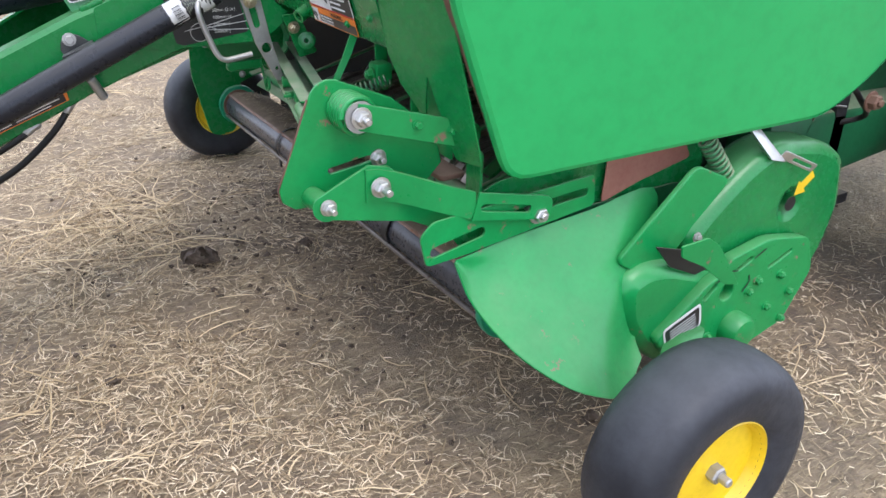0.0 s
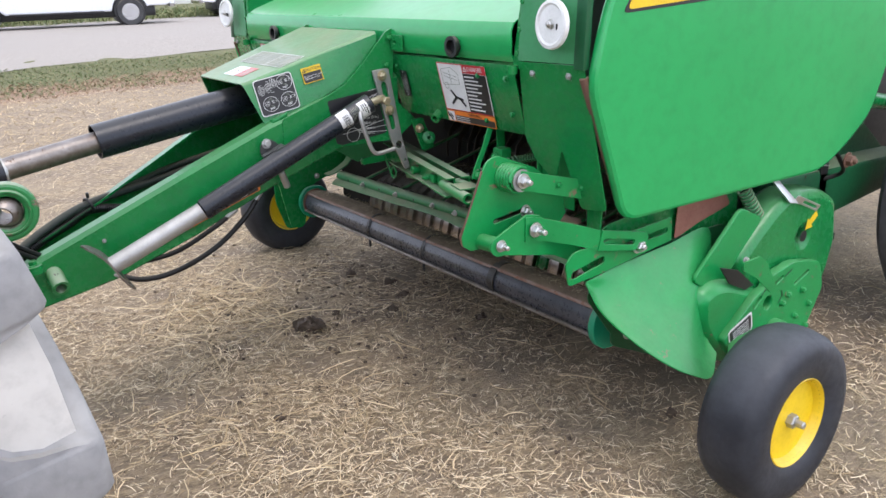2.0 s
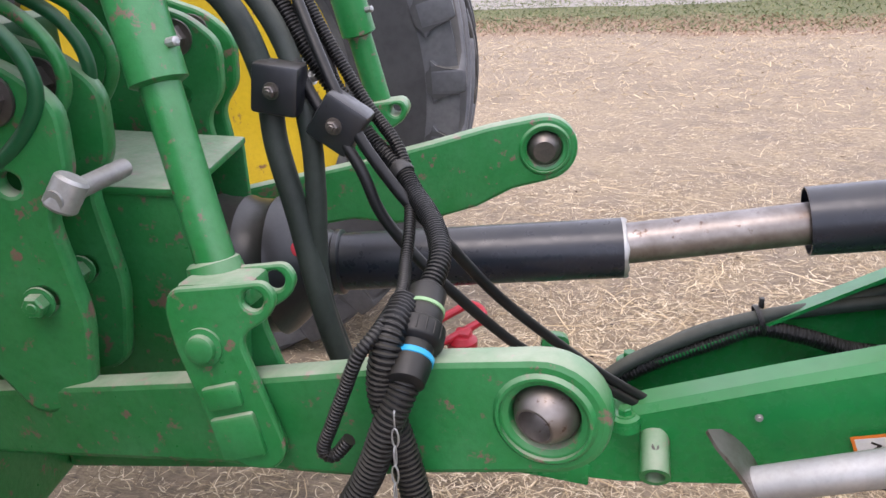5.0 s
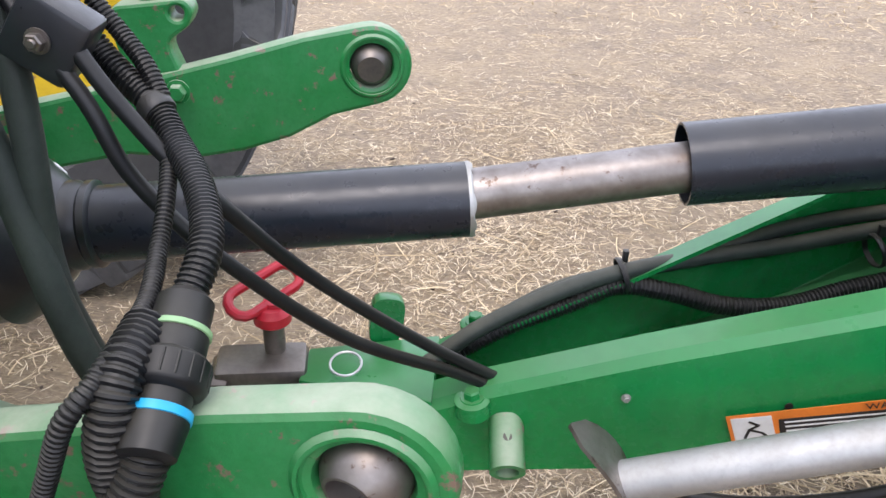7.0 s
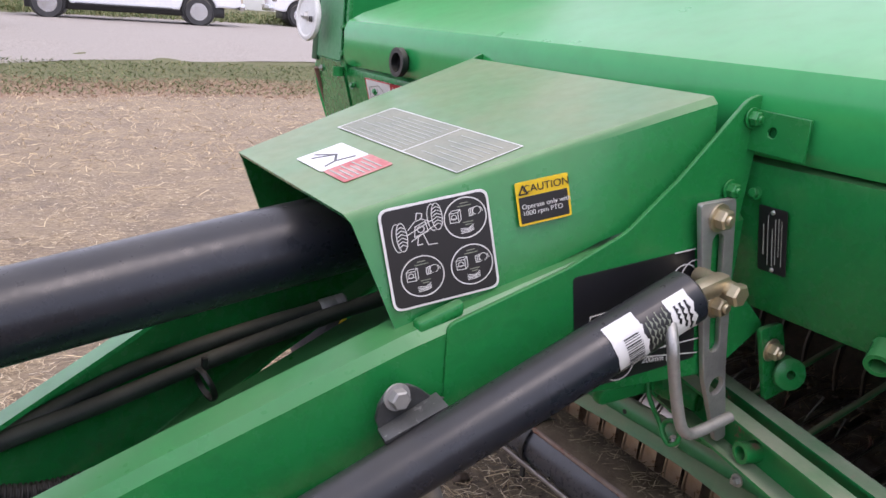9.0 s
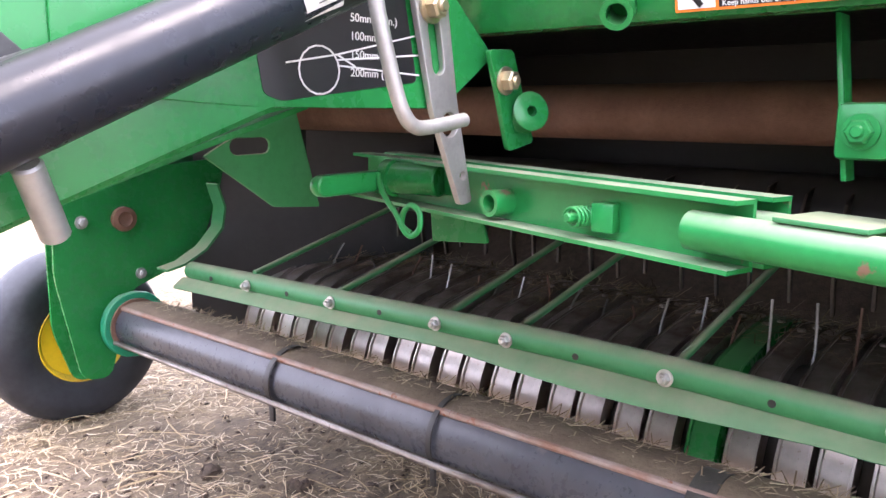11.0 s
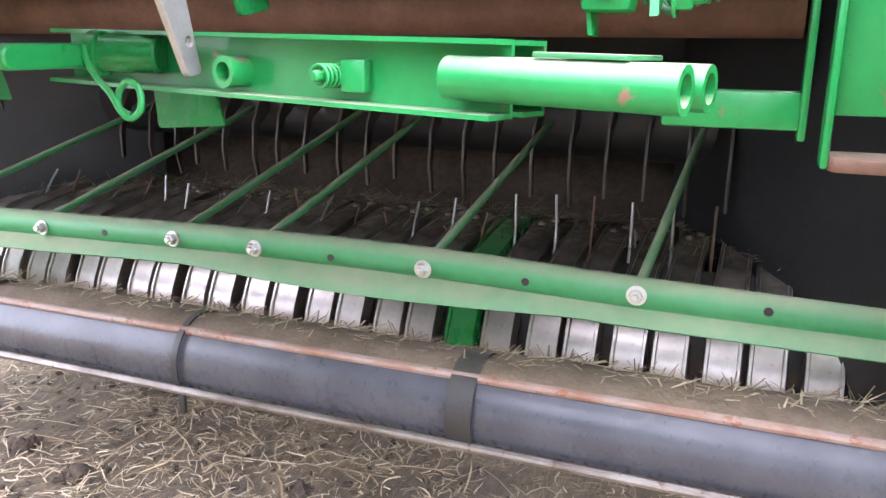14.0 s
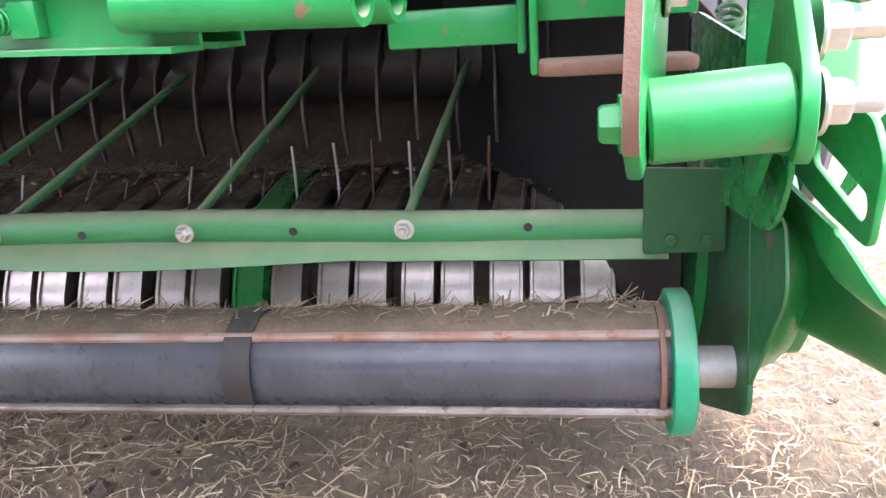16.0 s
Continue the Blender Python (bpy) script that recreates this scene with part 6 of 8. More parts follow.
for cx, cy, h in ((0.054, -0.047, 0.017), (0.096, -0.031, 0.016)):
    tread = [[(cx + 0.006 * math.cos(a), cy + h * math.sin(a)) for a in np.radians(np.arange(0, 361, 18))], [(cx - 0.005 + 0.006 * math.cos(a), cy + h * math.sin(a)) for a in np.radians(np.arange(70, 291, 18))]]
    tread += [[(cx - 0.005, cy + h * q), (cx, cy + h * q + 0.003), (cx + 0.005, cy + h * q)] for q in (-0.7, -0.45, -0.2, 0.05, 0.3, 0.55)]
    line_art(dm, tread, 0.0009, DECAL_WHITE, shield_box, "tyre_drawing")
line_art(dm, [[(0.060, -0.046), (0.090, -0.034)], [(0.062, -0.040), (0.07, -0.032), (0.078, -0.030), (0.086, -0.034)], [(0.068, -0.05), (0.07, -0.038), (0.082, -0.034), (0.084, -0.046), (0.068, -0.05)], [(0.072, -0.03), (0.074, -0.022), (0.08, -0.024), (0.078, -0.03)],
              [(0.072, -0.05), (0.07, -0.06), (0.076, -0.06)], [(0.078, -0.048), (0.082, -0.062), (0.092, -0.063)], arc(0.076, -0.042, 0.004, 0, 360, 8), [(0.064, -0.054), (0.09, -0.042)]], 0.0010, DECAL_WHITE, shield_box, "tractor_drawing")
sheet_decal("caution_decal", rect(0.187, -0.072, 0.258, -0.014, 0.003), LIFT, DECAL_YELLOW, CAUTION)
sheet_decal("caution_field", rect(0.190, -0.069, 0.255, -0.034, 0.002), LIFT + 0.0006, DECAL_BLACK, CAUTION)
dm = CAUTION @ Matrix.Translation((0, 0, LIFT + 0.001))
text_mesh("CAUTION", 0.0138, dm @ Matrix.Translation((0.2275, -0.0245, 0.0002)), DECAL_BLACK, shield_box)
line_art(dm, [[(0.191, -0.030), (0.1965, -0.019), (0.202, -0.030), (0.191, -0.030)]], 0.002, DECAL_BLACK, shield_box, "alert_triangle")
text_mesh("Operate only with\n1000 rpm PTO", 0.0088, dm @ Matrix.Translation((0.1925, -0.0515, 0.0004)), DECAL_WHITE, shield_box, align="LEFT")
tm = plane((-0.852, 0, 1.081), (0.432, 0, 0.132), (0, 1, 0)) @ Matrix.Translation((0, 0, -0.0008))
for x0, x1, y0, y1, mat, nm in ((0.038, 0.104, -0.03, 0.052, DECAL_WHITE, "faded_decal"), (0.040, 0.105, -0.092, -0.03, FADED_RED, "faded_danger_decal"), (0.132, 0.222, -0.188, 0.124, DECAL_GREY, "bleached_decal")):
    plate(nm, rounded([(x0, y0), (x1, y0), (x1, y1), (x0, y1)], 0.004), 0.0007, tm, mat, shield_box, "sun-bleached decal")
line_art(tm, [[(0.132, -0.188), (0.222, -0.188), (0.222, 0.124), (0.132, 0.124), (0.132, -0.188)], [(0.132, -0.062), (0.222, -0.062)]], 0.0015, DECAL_WHITE, shield_box, "decal_border")
bars(tm @ Matrix.Rotation(math.pi / 2, 4, "Z"), [(-0.05, 0.115 - 0.03 * (k % 3), -0.140 - 0.0085 * k, 0.0015) for k in range(9)] + [(-0.175, -0.085 - 0.02 * (k % 2), -0.148 - 0.0095 * k, 0.0016) for k in range(7)], FADED_PRINT, shield_box)
bars(tm @ Matrix.Rotation(math.pi / 2, 4, "Z"), [(-0.086, -0.036 - 0.01 * (k % 2), -0.047 - 0.0075 * k, 0.0022) for k in range(7)], FADED_PRINT, shield_box)
line_art(tm, [[(0.052, 0.03), (0.078, 0.012), (0.066, -0.01), (0.09, -0.018)], [(0.06, 0.04), (0.078, 0.012)], [(0.066, -0.01), (0.05, -0.016)]], 0.0035, DECAL_BLACK, shield_box)

# black decal on the side plate behind the jack
bmk = plane((-0.6, -0.262, 0), (0.22, -0.028, 0), (0, 0, 1)) @ Matrix.Translation((0, 0, 0.0036))
blackdec = plate("adjustment_decal", rounded([(-0.010, 1.010), (0.160, 1.034), (0.188, 0.888), (0.03, 0.866), (0.012, 0.872)], 0.006), 0.0007, bmk, DECAL_BLACK, baler, "black adjustment decal with white drawings")
bd2 = bmk @ Matrix.Translation((0, 0, 0.0006))
line_art(bd2, [arc(0.07, 0.895, 0.022, 0, 360, 18), [(0.035, 0.90), (0.09, 0.91), (0.11, 0.90)], [(0.09, 0.91), (0.19, 0.935)], [(0.09, 0.905), (0.19, 0.915)], [(0.09, 0.9), (0.19, 0.895)], arc(0.165, 1.0, 0.02, -20, 250, 12), arc(0.15, 0.995, 0.02, 20, 250, 12), [(0.13, 1.03), (0.16, 1.034)],
               [(0.02, 0.96), (0.05, 0.965), (0.05, 0.94), (0.02, 0.935), (0.02, 0.96)]], 0.0016, DECAL_WHITE, blackdec)
for k, txt in enumerate(("50mm (2 in.)", "100mm (4", "150mm (", "200mm (")):
    text_mesh(txt, 0.011, bd2 @ Matrix.Translation((0.105, 0.945 - 0.017 * k, 0.0003)), DECAL_WHITE, blackdec, align="LEFT")

# warning decals and plates on the front panels
for s in (-1, 1):
    fm = plane((-0.3705, s * 0.645 if s < 0 else 0.645, 1.1285), (0, -1, 0), (-0.042, 0, 0.168)) @ Matrix.Translation((0, 0, 0.0042))
    b = plate("danger_decal", rect(-0.118, -0.148, 0.112, 0.0), 0.0007, fm, DECAL_WHITE, baler, "white, black and red danger decal on the panel")
    f2 = fm @ Matrix.Translation((0, 0, 0.0007))
    for loop, mat, nm in ((rect(-0.118, -0.003, 0.112, 0.0), DECAL_RED, "decal_rule"), (rect(-0.118, -0.148, -0.115, 0.0), DECAL_RED, "decal_rule"), (rect(-0.118, -0.148, 0.112, -0.145), DECAL_RED, "decal_rule"),
                          (rect(0.004, -0.026, 0.112, 0.0), DECAL_RED, "decal_header"), (rect(0.004, -0.145, 0.109, -0.027), DECAL_BLACK, "decal_field")):
        plate(nm, loop, 0.0005, f2, mat, b)
    f3 = f2 @ Matrix.Translation((0, 0, 0.0006))
    text_mesh("DANGER", 0.017, f3 @ Matrix.Translation((0.064, -0.0135, 0)), DECAL_WHITE, b)
    line_art(f3, [[(0.012, -0.02), (0.019, -0.007), (0.026, -0.02), (0.012, -0.02)]], 0.0025, DECAL_WHITE, b, "alert_triangle")
    bars(f3, [(0.01, 0.055 + 0.04 * ((k * 7) % 5) / 5, -0.036 - 0.011 * k, 0.004) for k in range(10)], DECAL_WHITE, b)
    line_art(f3, [[(-0.10, -0.02), (-0.05, -0.012), (-0.02, -0.03), (-0.02, -0.062), (-0.10, -0.068), (-0.10, -0.02)], arc(-0.085, -0.07, 0.01, 0, 360, 12), [(-0.09, -0.03), (-0.03, -0.04)], [(-0.09, -0.04), (-0.03, -0.05)], [(-0.06, -0.02), (-0.06, -0.065)]], 0.0014, DECAL_GREY, b, "machine_drawing")
    line_art(f3, [[(-0.07, -0.085), (-0.05, -0.105), (-0.02, -0.11)], [(-0.05, -0.105), (-0.075, -0.125)], [(-0.03, -0.11), (-0.012, -0.128)]], 0.008, DECAL_BLACK, b, "plain_symbol")
    wb = fm @ Matrix.Translation((0, -0.1495, 0))
    wdec = plate("crush_decal", rect(-0.118, -0.036, 0.112, 0.0), 0.0007, wb, DECAL_ORANGE, baler, "orange crushing warning decal")
    w2 = wb @ Matrix.Translation((0, 0, 0.0007))
    plate("decal_field", rect(-0.078, -0.0335, 0.109, -0.014), 0.0005, w2, DECAL_BLACK, wdec)
    plate("decal_pictogram", rect(-0.115, -0.0335, -0.081, -0.003), 0.0005, w2, DECAL_WHITE, wdec)
    w3 = w2 @ Matrix.Translation((0, 0, 0.0006))
    text_mesh("WARNING", 0.013, w3 @ Matrix.Translation((0.02, -0.0068, 0)), DECAL_BLACK, wdec)
    text_mesh("Avoid crushing between\nTwine arm can move une\nKeep hands out of its pa", 0.0066, w3 @ Matrix.Translation((-0.075, -0.024, 0)), DECAL_WHITE, wdec, align="LEFT")
    line_art(w3, [[(-0.11, -0.008), (-0.108, -0.02)], [(-0.104, -0.018), (-0.094, -0.03)], [(-0.1, -0.012), (-0.09, -0.02)]], 0.005, DECAL_BLACK, wdec, "plain_symbol")
sp = plane((-0.3705, -0.326, 1.1285), (0, -1, 0), (-0.042, 0, 0.168)) @ Matrix.Translation((0, -0.022, 0.0042))
serial = plate("serial_plate", rounded(rect(-0.02, -0.105, 0.02, -0.018), 0.003), 0.001, sp, DECAL_BLACK, baler, "black metal serial plate")
bars(sp @ Matrix.Translation((0, 0, 0.0006)), [(-0.0125, -0.0110, -0.062, 0.04), (-0.006, -0.0052, -0.062, 0.066), (0.0, 0.0012, -0.07, 0.05), (0.0045, 0.0053, -0.062, 0.06), (0.009, 0.0098, -0.055, 0.05), (0.013, 0.0138, -0.062, 0.06)], FADED_PRINT, serial)
for v in (-0.024, -0.1):
    bm = bmesh.new()
    lathe(bm, [(0.003, 0), (0.003, 0.001), (0.001, 0.002)], sp @ Vector((0.001, v, 0.001)), (-1, 0, 0), 10)
    part("rivet", bm, ZINC, serial)
hp = plate("hood_bracket", [(0.285, 1.153), (0.367, 1.150), (0.367, 1.198), (0.285, 1.201)], 0.004, FRONT(-0.385), GREEN, baler, "green bracket plate with a hole", holes=[circle(0.321, 1.177, 0.006, 12)])


# ---- tractor at the hitch ----
PHI = radians(10)
HX, HY = -1.51, -0.05


def W(x, y, z):
    """From the tractor's own axes (x rearward, y to its right, from the hitch) into the world."""
    return Vector((HX + x * math.cos(PHI) - y * math.sin(PHI), HY + x * math.sin(PHI) + y * math.cos(PHI), z))


WR = lambda x, y: Vector((x * math.cos(PHI) - y * math.sin(PHI), x * math.sin(PHI) + y * math.cos(PHI), 0))
tractor = thing("tractor", "large green tractor with dusty rear tyres, hitched to the baler", "tractor", W(-1.2, 0, 0))
REAR_R = 0.905


CARCASS_HALF, LUG_HALF, LUG_COUNT = 0.386, 0.392, 27


def crown(s):
    """Radius of the rear tyre's carcass at s of its half width."""
    return REAR_R - 0.036 + 0.008 * s**4


def lug_mesh(sign, top_mat, flank_mat):
    """One bar lug swept back from the tread's middle to its shoulder, where it ends in a square block."""
    bm = bmesh.new()
    rows = []
    for k in range(15):
        s = -0.06 + 1.06 * min(k, 12) / 12
        y = LUG_HALF * s + (0, 0.007, 0.010)[max(0, k - 12)]
        ang = -0.52 * max(s, 0) ** 1.1
        low = crown(min(abs(y) / CARCASS_HALF, 1.0)) - 0.016 - (0.06 if k >= 12 else 0)
        high = REAR_R - 0.008 * s**2 - (0, 0.010, 0.115)[max(0, k - 12)]
        wide = 1 + 0.25 * max(0, s) ** 2
        foot, w1 = 0.028 * wide + 0.034, 0.027 * wide
        h = high - low
        half = [(foot, 0.0), (w1 + 0.52 * (foot - w1), 0.16), (w1 + 0.24 * (foot - w1), 0.42), (w1 + 0.06 * (foot - w1), 0.80), (w1 * 0.93, 0.955), (w1 * 0.76, 1.0)]
        ring = [(-w, u) for w, u in half] + [(w, u) for w, u in reversed(half)]
        rows.append([(math.cos(ang + w / REAR_R) * (low + u * h), sign * y, math.sin(ang + w / REAR_R) * (low + u * h)) for w, u in ring])
    vs = [[bm.verts.new(p) for p in row] for row in rows]
    for a, b in zip(vs, vs[1:]):
        for j in range(11):
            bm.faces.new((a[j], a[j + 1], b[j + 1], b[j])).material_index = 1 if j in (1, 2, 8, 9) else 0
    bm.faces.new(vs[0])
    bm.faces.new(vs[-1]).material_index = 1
    bmesh.ops.recalc_face_normals(bm, faces=bm.faces)
    me = bpy.data.meshes.new("tyre_lug")
    bm.to_mesh(me)
    bm.free()
    me.materials.append(top_mat)
    me.materials.append(flank_mat)
    for q in me.polygons:
        q.use_smooth = True
    me.set_sharp_from_angle(angle=radians(42))
    return me


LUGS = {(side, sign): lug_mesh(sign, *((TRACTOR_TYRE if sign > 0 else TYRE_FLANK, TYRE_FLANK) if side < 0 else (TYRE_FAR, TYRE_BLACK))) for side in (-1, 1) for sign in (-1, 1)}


def tractor_wheel(side, yaw):
    axle = W(-1.3088, -1.2105, 0.878) if side < 0 else W(-1.23, 1.5, 0.905)
    fat, tall = (1, 1) if side < 0 else (0.8, 1.033)
    out = Vector((-math.sin(yaw), math.cos(yaw), 0))
    prof = []
    for k in range(-10, 11):
        s = k / 10
        prof.append((tall * crown(abs(s)), fat * CARCASS_HALF * s))
    wall = [(0.53, 0.31), (0.57, 0.345), (0.68, 0.383), (0.78, 0.388), (0.845, 0.390)]
    prof = [(tall * r, -fat * y) for r, y in wall] + prof + [(tall * r, fat * y) for r, y in reversed(wall)]
    bm = bmesh.new()
    lathe(bm, prof, axle, out, 72, closed=True)
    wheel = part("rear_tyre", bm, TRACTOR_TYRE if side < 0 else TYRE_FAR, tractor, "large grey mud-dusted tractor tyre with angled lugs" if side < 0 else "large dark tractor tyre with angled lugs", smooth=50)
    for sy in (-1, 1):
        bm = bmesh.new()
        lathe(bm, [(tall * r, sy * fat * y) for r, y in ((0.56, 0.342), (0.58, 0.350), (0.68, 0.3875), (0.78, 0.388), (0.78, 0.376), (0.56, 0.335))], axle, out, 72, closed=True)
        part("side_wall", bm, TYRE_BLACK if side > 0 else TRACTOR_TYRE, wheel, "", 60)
    turn = Matrix.Translation(axle) @ Matrix.Rotation(yaw, 4, "Z") @ Matrix.Diagonal((tall, fat, tall, 1))
    for sign in (1, -1):
        for k in range(LUG_COUNT):
            a = 2 * math.pi * (k + (0.5 if sign < 0 else 0)) / LUG_COUNT - 0.677
            ob = new("tyre_lug", LUGS[side, sign])
            ob.parent = wheel
            ob.matrix_basis = turn @ Matrix.Rotation(a, 4, "Y")
    bm = bmesh.new()
    lathe(bm, [(0.55, -0.21), (0.575, -0.22), (0.56, -0.18), (0.52, -0.15), (0.51, -0.02), (0.47, 0.02), (0.30, 0.05), (0.25, 0.06), (0.25, 0.11)] + [(0.0001, 0.11)], axle, out, 48)
    rim = part("rim", bm, YELLOW_DULL, tractor, "dull yellow tractor wheel rim")
    for k in range(8):
        a = 2 * math.pi * k / 8
        bolt(axle + turn.to_3x3() @ Vector((0.3 * math.cos(a), -0.055 * side if side > 0 else 0.06, 0.3 * math.sin(a))), -out * side, 0.035, rim, GREEN_WORN)
    return wheel


tractor_wheel(-1, 0.136)
tractor_wheel(1, radians(9))

# rear housing, axle and hitch frame
bm = bmesh.new()
rod(bm, W(-1.285, -1.1, 0.94), W(-1.285, 1.1, 0.94), 0.13, 24)
part("axle_housing", bm, GREEN_WORN, tractor)
bm = bmesh.new()
box(bm, W(-1.35, 0, 0.95), (0.75, 0.5, 0.6), Matrix.Rotation(PHI, 4, "Z"), 0.03)
part("transmission_housing", bm, GREEN_DARK, tractor)
bm = bmesh.new()
box(bm, W(-1.75, 0, 1.35), (1.0, 0.9, 0.5), Matrix.Rotation(PHI, 4, "Z"), 0.05)
part("cab_floor", bm, GREEN_DARK, tractor)


def arm(name, eye, front, lift, low=0.072, solid=False):
    """A lower lift arm: a forged bar that widens to an eye round a steel ball."""
    eye, front = Vector(eye), Vector(front)
    d = (front - eye)
    L = d.length
    xd = d.normalized()
    yd = Vector((0, 0, 1))
    m = plane(eye, xd, yd)
    out = arc(0, 0, 0.068, 90, 270, 14)[::1] + [(0.08, -0.070), (0.16, -low), (0.24, -low - 0.006), (0.33, -low), (0.42, -0.062), (L, -0.05), (L, 0.05), (0.40, 0.055), (0.22, 0.062), (0.10, 0.070)]
    ob = plate(name, out, 0.036, m, GREEN_WORN, tractor, "worn green lower lift arm", holes=[circle(0, 0, 0.036, 28)], edge=0.008)
    n = m.to_3x3() @ Vector((0, 0, 1))
    bm = bmesh.new()
    lathe(bm, [(0.050, -0.004), (0.054, 0), (0.050, 0.004), (0.047, 0.004), (0.047, -0.004)], eye - n * 0.019, n, 36, closed=True)
    lathe(bm, [(0.050, -0.004), (0.054, 0), (0.050, 0.004), (0.047, 0.004), (0.047, -0.004)], eye + n * 0.019, n, 36, closed=True)
    part("bearing_ring", bm, GREEN_WORN, ob)
    bm = bmesh.new()
    prof = [(0.0005 if solid else 0.019, -0.028)] + [(0.0355 * math.cos(a), 0.0355 * math.sin(a)) for a in np.radians(np.linspace(-52, 52, 9))] + [(0.0005 if solid else 0.019, 0.028)]
    lathe(bm, prof, eye, (n + lift).normalized(), 32, closed=True)
    part("ball_joint", bm, RUST_STEEL if solid else SHAFT, ob, "dull dark steel ball" if solid else "bright worn steel ball with a hole")
    return ob


arm("lower_lift_arm", (-1.572, -0.513, 0.893), W(-0.95, -0.25, 0.735), Vector((0.35, 0, 0.2)))
arm("lower_lift_arm", (-1.696, 0.36, 0.936), W(-0.95, 0.36, 0.78), Vector((0.1, 0, 0.1)), 0.092, True)

# ---- tractor: lift links, hitch, drawbar, guard ----
def lift_link(name, low, high, split, label):
    low, high = Vector(low), Vector(high)
    mid = low.lerp(high, split)
    bm = bmesh.new()
    rod(bm, low, mid + (high - low) * 0.02, 0.024, 24)
    ob = part(name, bm, GREEN_WORN, tractor, label)
    bm = bmesh.new()
    d = (high - mid).length
    lathe(bm, [(0.026, 0), (0.034, 0.004), (0.034, d)], mid, high - mid, 28)
    part("turnbuckle_tube", bm, GREEN_WORN, ob)
    bm = bmesh.new()
    lathe(bm, [(0.0, 0), (0.006, 0), (0.006, 0.014), (0.003, 0.016)][1:], mid + (high - mid).normalized() * 0.05 + Vector((0.032, -0.008, 0)), (1, -0.2, 0.2), 10)
    part("grease_nipple", bm, GALV, ob)
    return ob


ll = lift_link("lift_link", (-1.972, -0.452, 1.005), (-2.20, -0.31, 1.75), 0.265, "green lift link with a turnbuckle tube")
# forged fork at its foot
xd = (Vector((-1.572, -0.513, 0.893)) - W(-0.95, -0.25, 0.735)).normalized()
fm = plane((-1.942, -0.492, 0.902), (1, 0.12, 0.05), (-0.05, 0.1, 1))
fork_out = rounded([(-0.055, 0.075), (-0.045, 0.098), (0.03, 0.102), (0.066, 0.105), (0.078, 0.085), (0.066, 0.062), (0.028, 0.04), (0.068, -0.10), (0.05, -0.125), (0.005, -0.122), (-0.018, -0.09), (-0.05, 0.03)], 0.018, 4)
fork = plate("lift_fork", fork_out, 0.012, fm @ Matrix.Translation((0, 0, 0.034)), GREEN_WORN, tractor, "forged green lift fork, worn and chipped", holes=[circle(0.05, 0.083, 0.012, 16)], edge=0.004)
plate("fork_back", fork_out, 0.012, fm @ Matrix.Translation((0, 0, -0.035)), GREEN_WORN, fork, "", holes=[circle(0.05, 0.083, 0.012, 16)], edge=0.004)
bm = bmesh.new()
box(bm, (0, 0.085, -0.003), (0.09, 0.03, 0.06), None, 0.008)
box(bm, (-0.012, 0.03, -0.003), (0.06, 0.10, 0.05), Matrix.Rotation(-0.1, 4, "Z"), 0.01)
bm.transform(fm)
part("fork_body", bm, GREEN_WORN, fork)
bm = bmesh.new()
lathe(bm, [(0.036, 0), (0.036, 0.01), (0.032, 0.036), (0.027, 0.04)], (-1.967, -0.456, 0.968), (-0.25, 0.16, 0.8), 24)
part("link_socket", bm, GREEN_WORN, fork)
bm = bmesh.new()
lathe(bm, [(0.023, 0), (0.023, 0.004), (0.017, 0.005), (0.016, 0.012), (0.012, 0.014)], fm @ Vector((-0.015, 0.03, 0.040)), fm.to_3x3() @ Vector((0, 0, 1)), 24)
part("fork_pin", bm, GREEN_WORN, fork)
bm = bmesh.new()
box(bm, (0.012, -0.08, 0.042), (0.055, 0.055, 0.012), Matrix.Rotation(0.2, 4, "Z"), 0.005)
box(bm, (0.0, -0.03, 0.042), (0.045, 0.03, 0.012), Matrix.Rotation(0.2, 4, "Z"), 0.005)
bm.transform(fm)
part("fork_latch", bm, GREEN_WORN, fork)
bm = bmesh.new()
lathe(bm, [(0.017, 0), (0.02, 0.001), (0.02, 0.002)], (-1.845, -0.47, 0.805), (0.15, -1, 0), 20)
part("arm_plug", bm, RUST, fork)

lf = lift_link("lift_link", (-2.02, 0.30, 1.02), (-2.16, 0.22, 1.7), 0.22, "green lift link beyond the driveline")
fm2 = plane((-2.03, 0.285, 0.94), (1, 0.15, 0.05), (0, 0, 1))
fork2 = plate("lift_fork", fork_out, 0.05, fm2, GREEN_WORN, tractor, "forged green lift fork beyond the driveline", holes=[circle(0.05, 0.083, 0.011, 16)], edge=0.006)
bolt((-1.985, 0.245, 0.91), (0.1, -1, 0), 0.024, fork2, GREEN_WORN, stub=0)

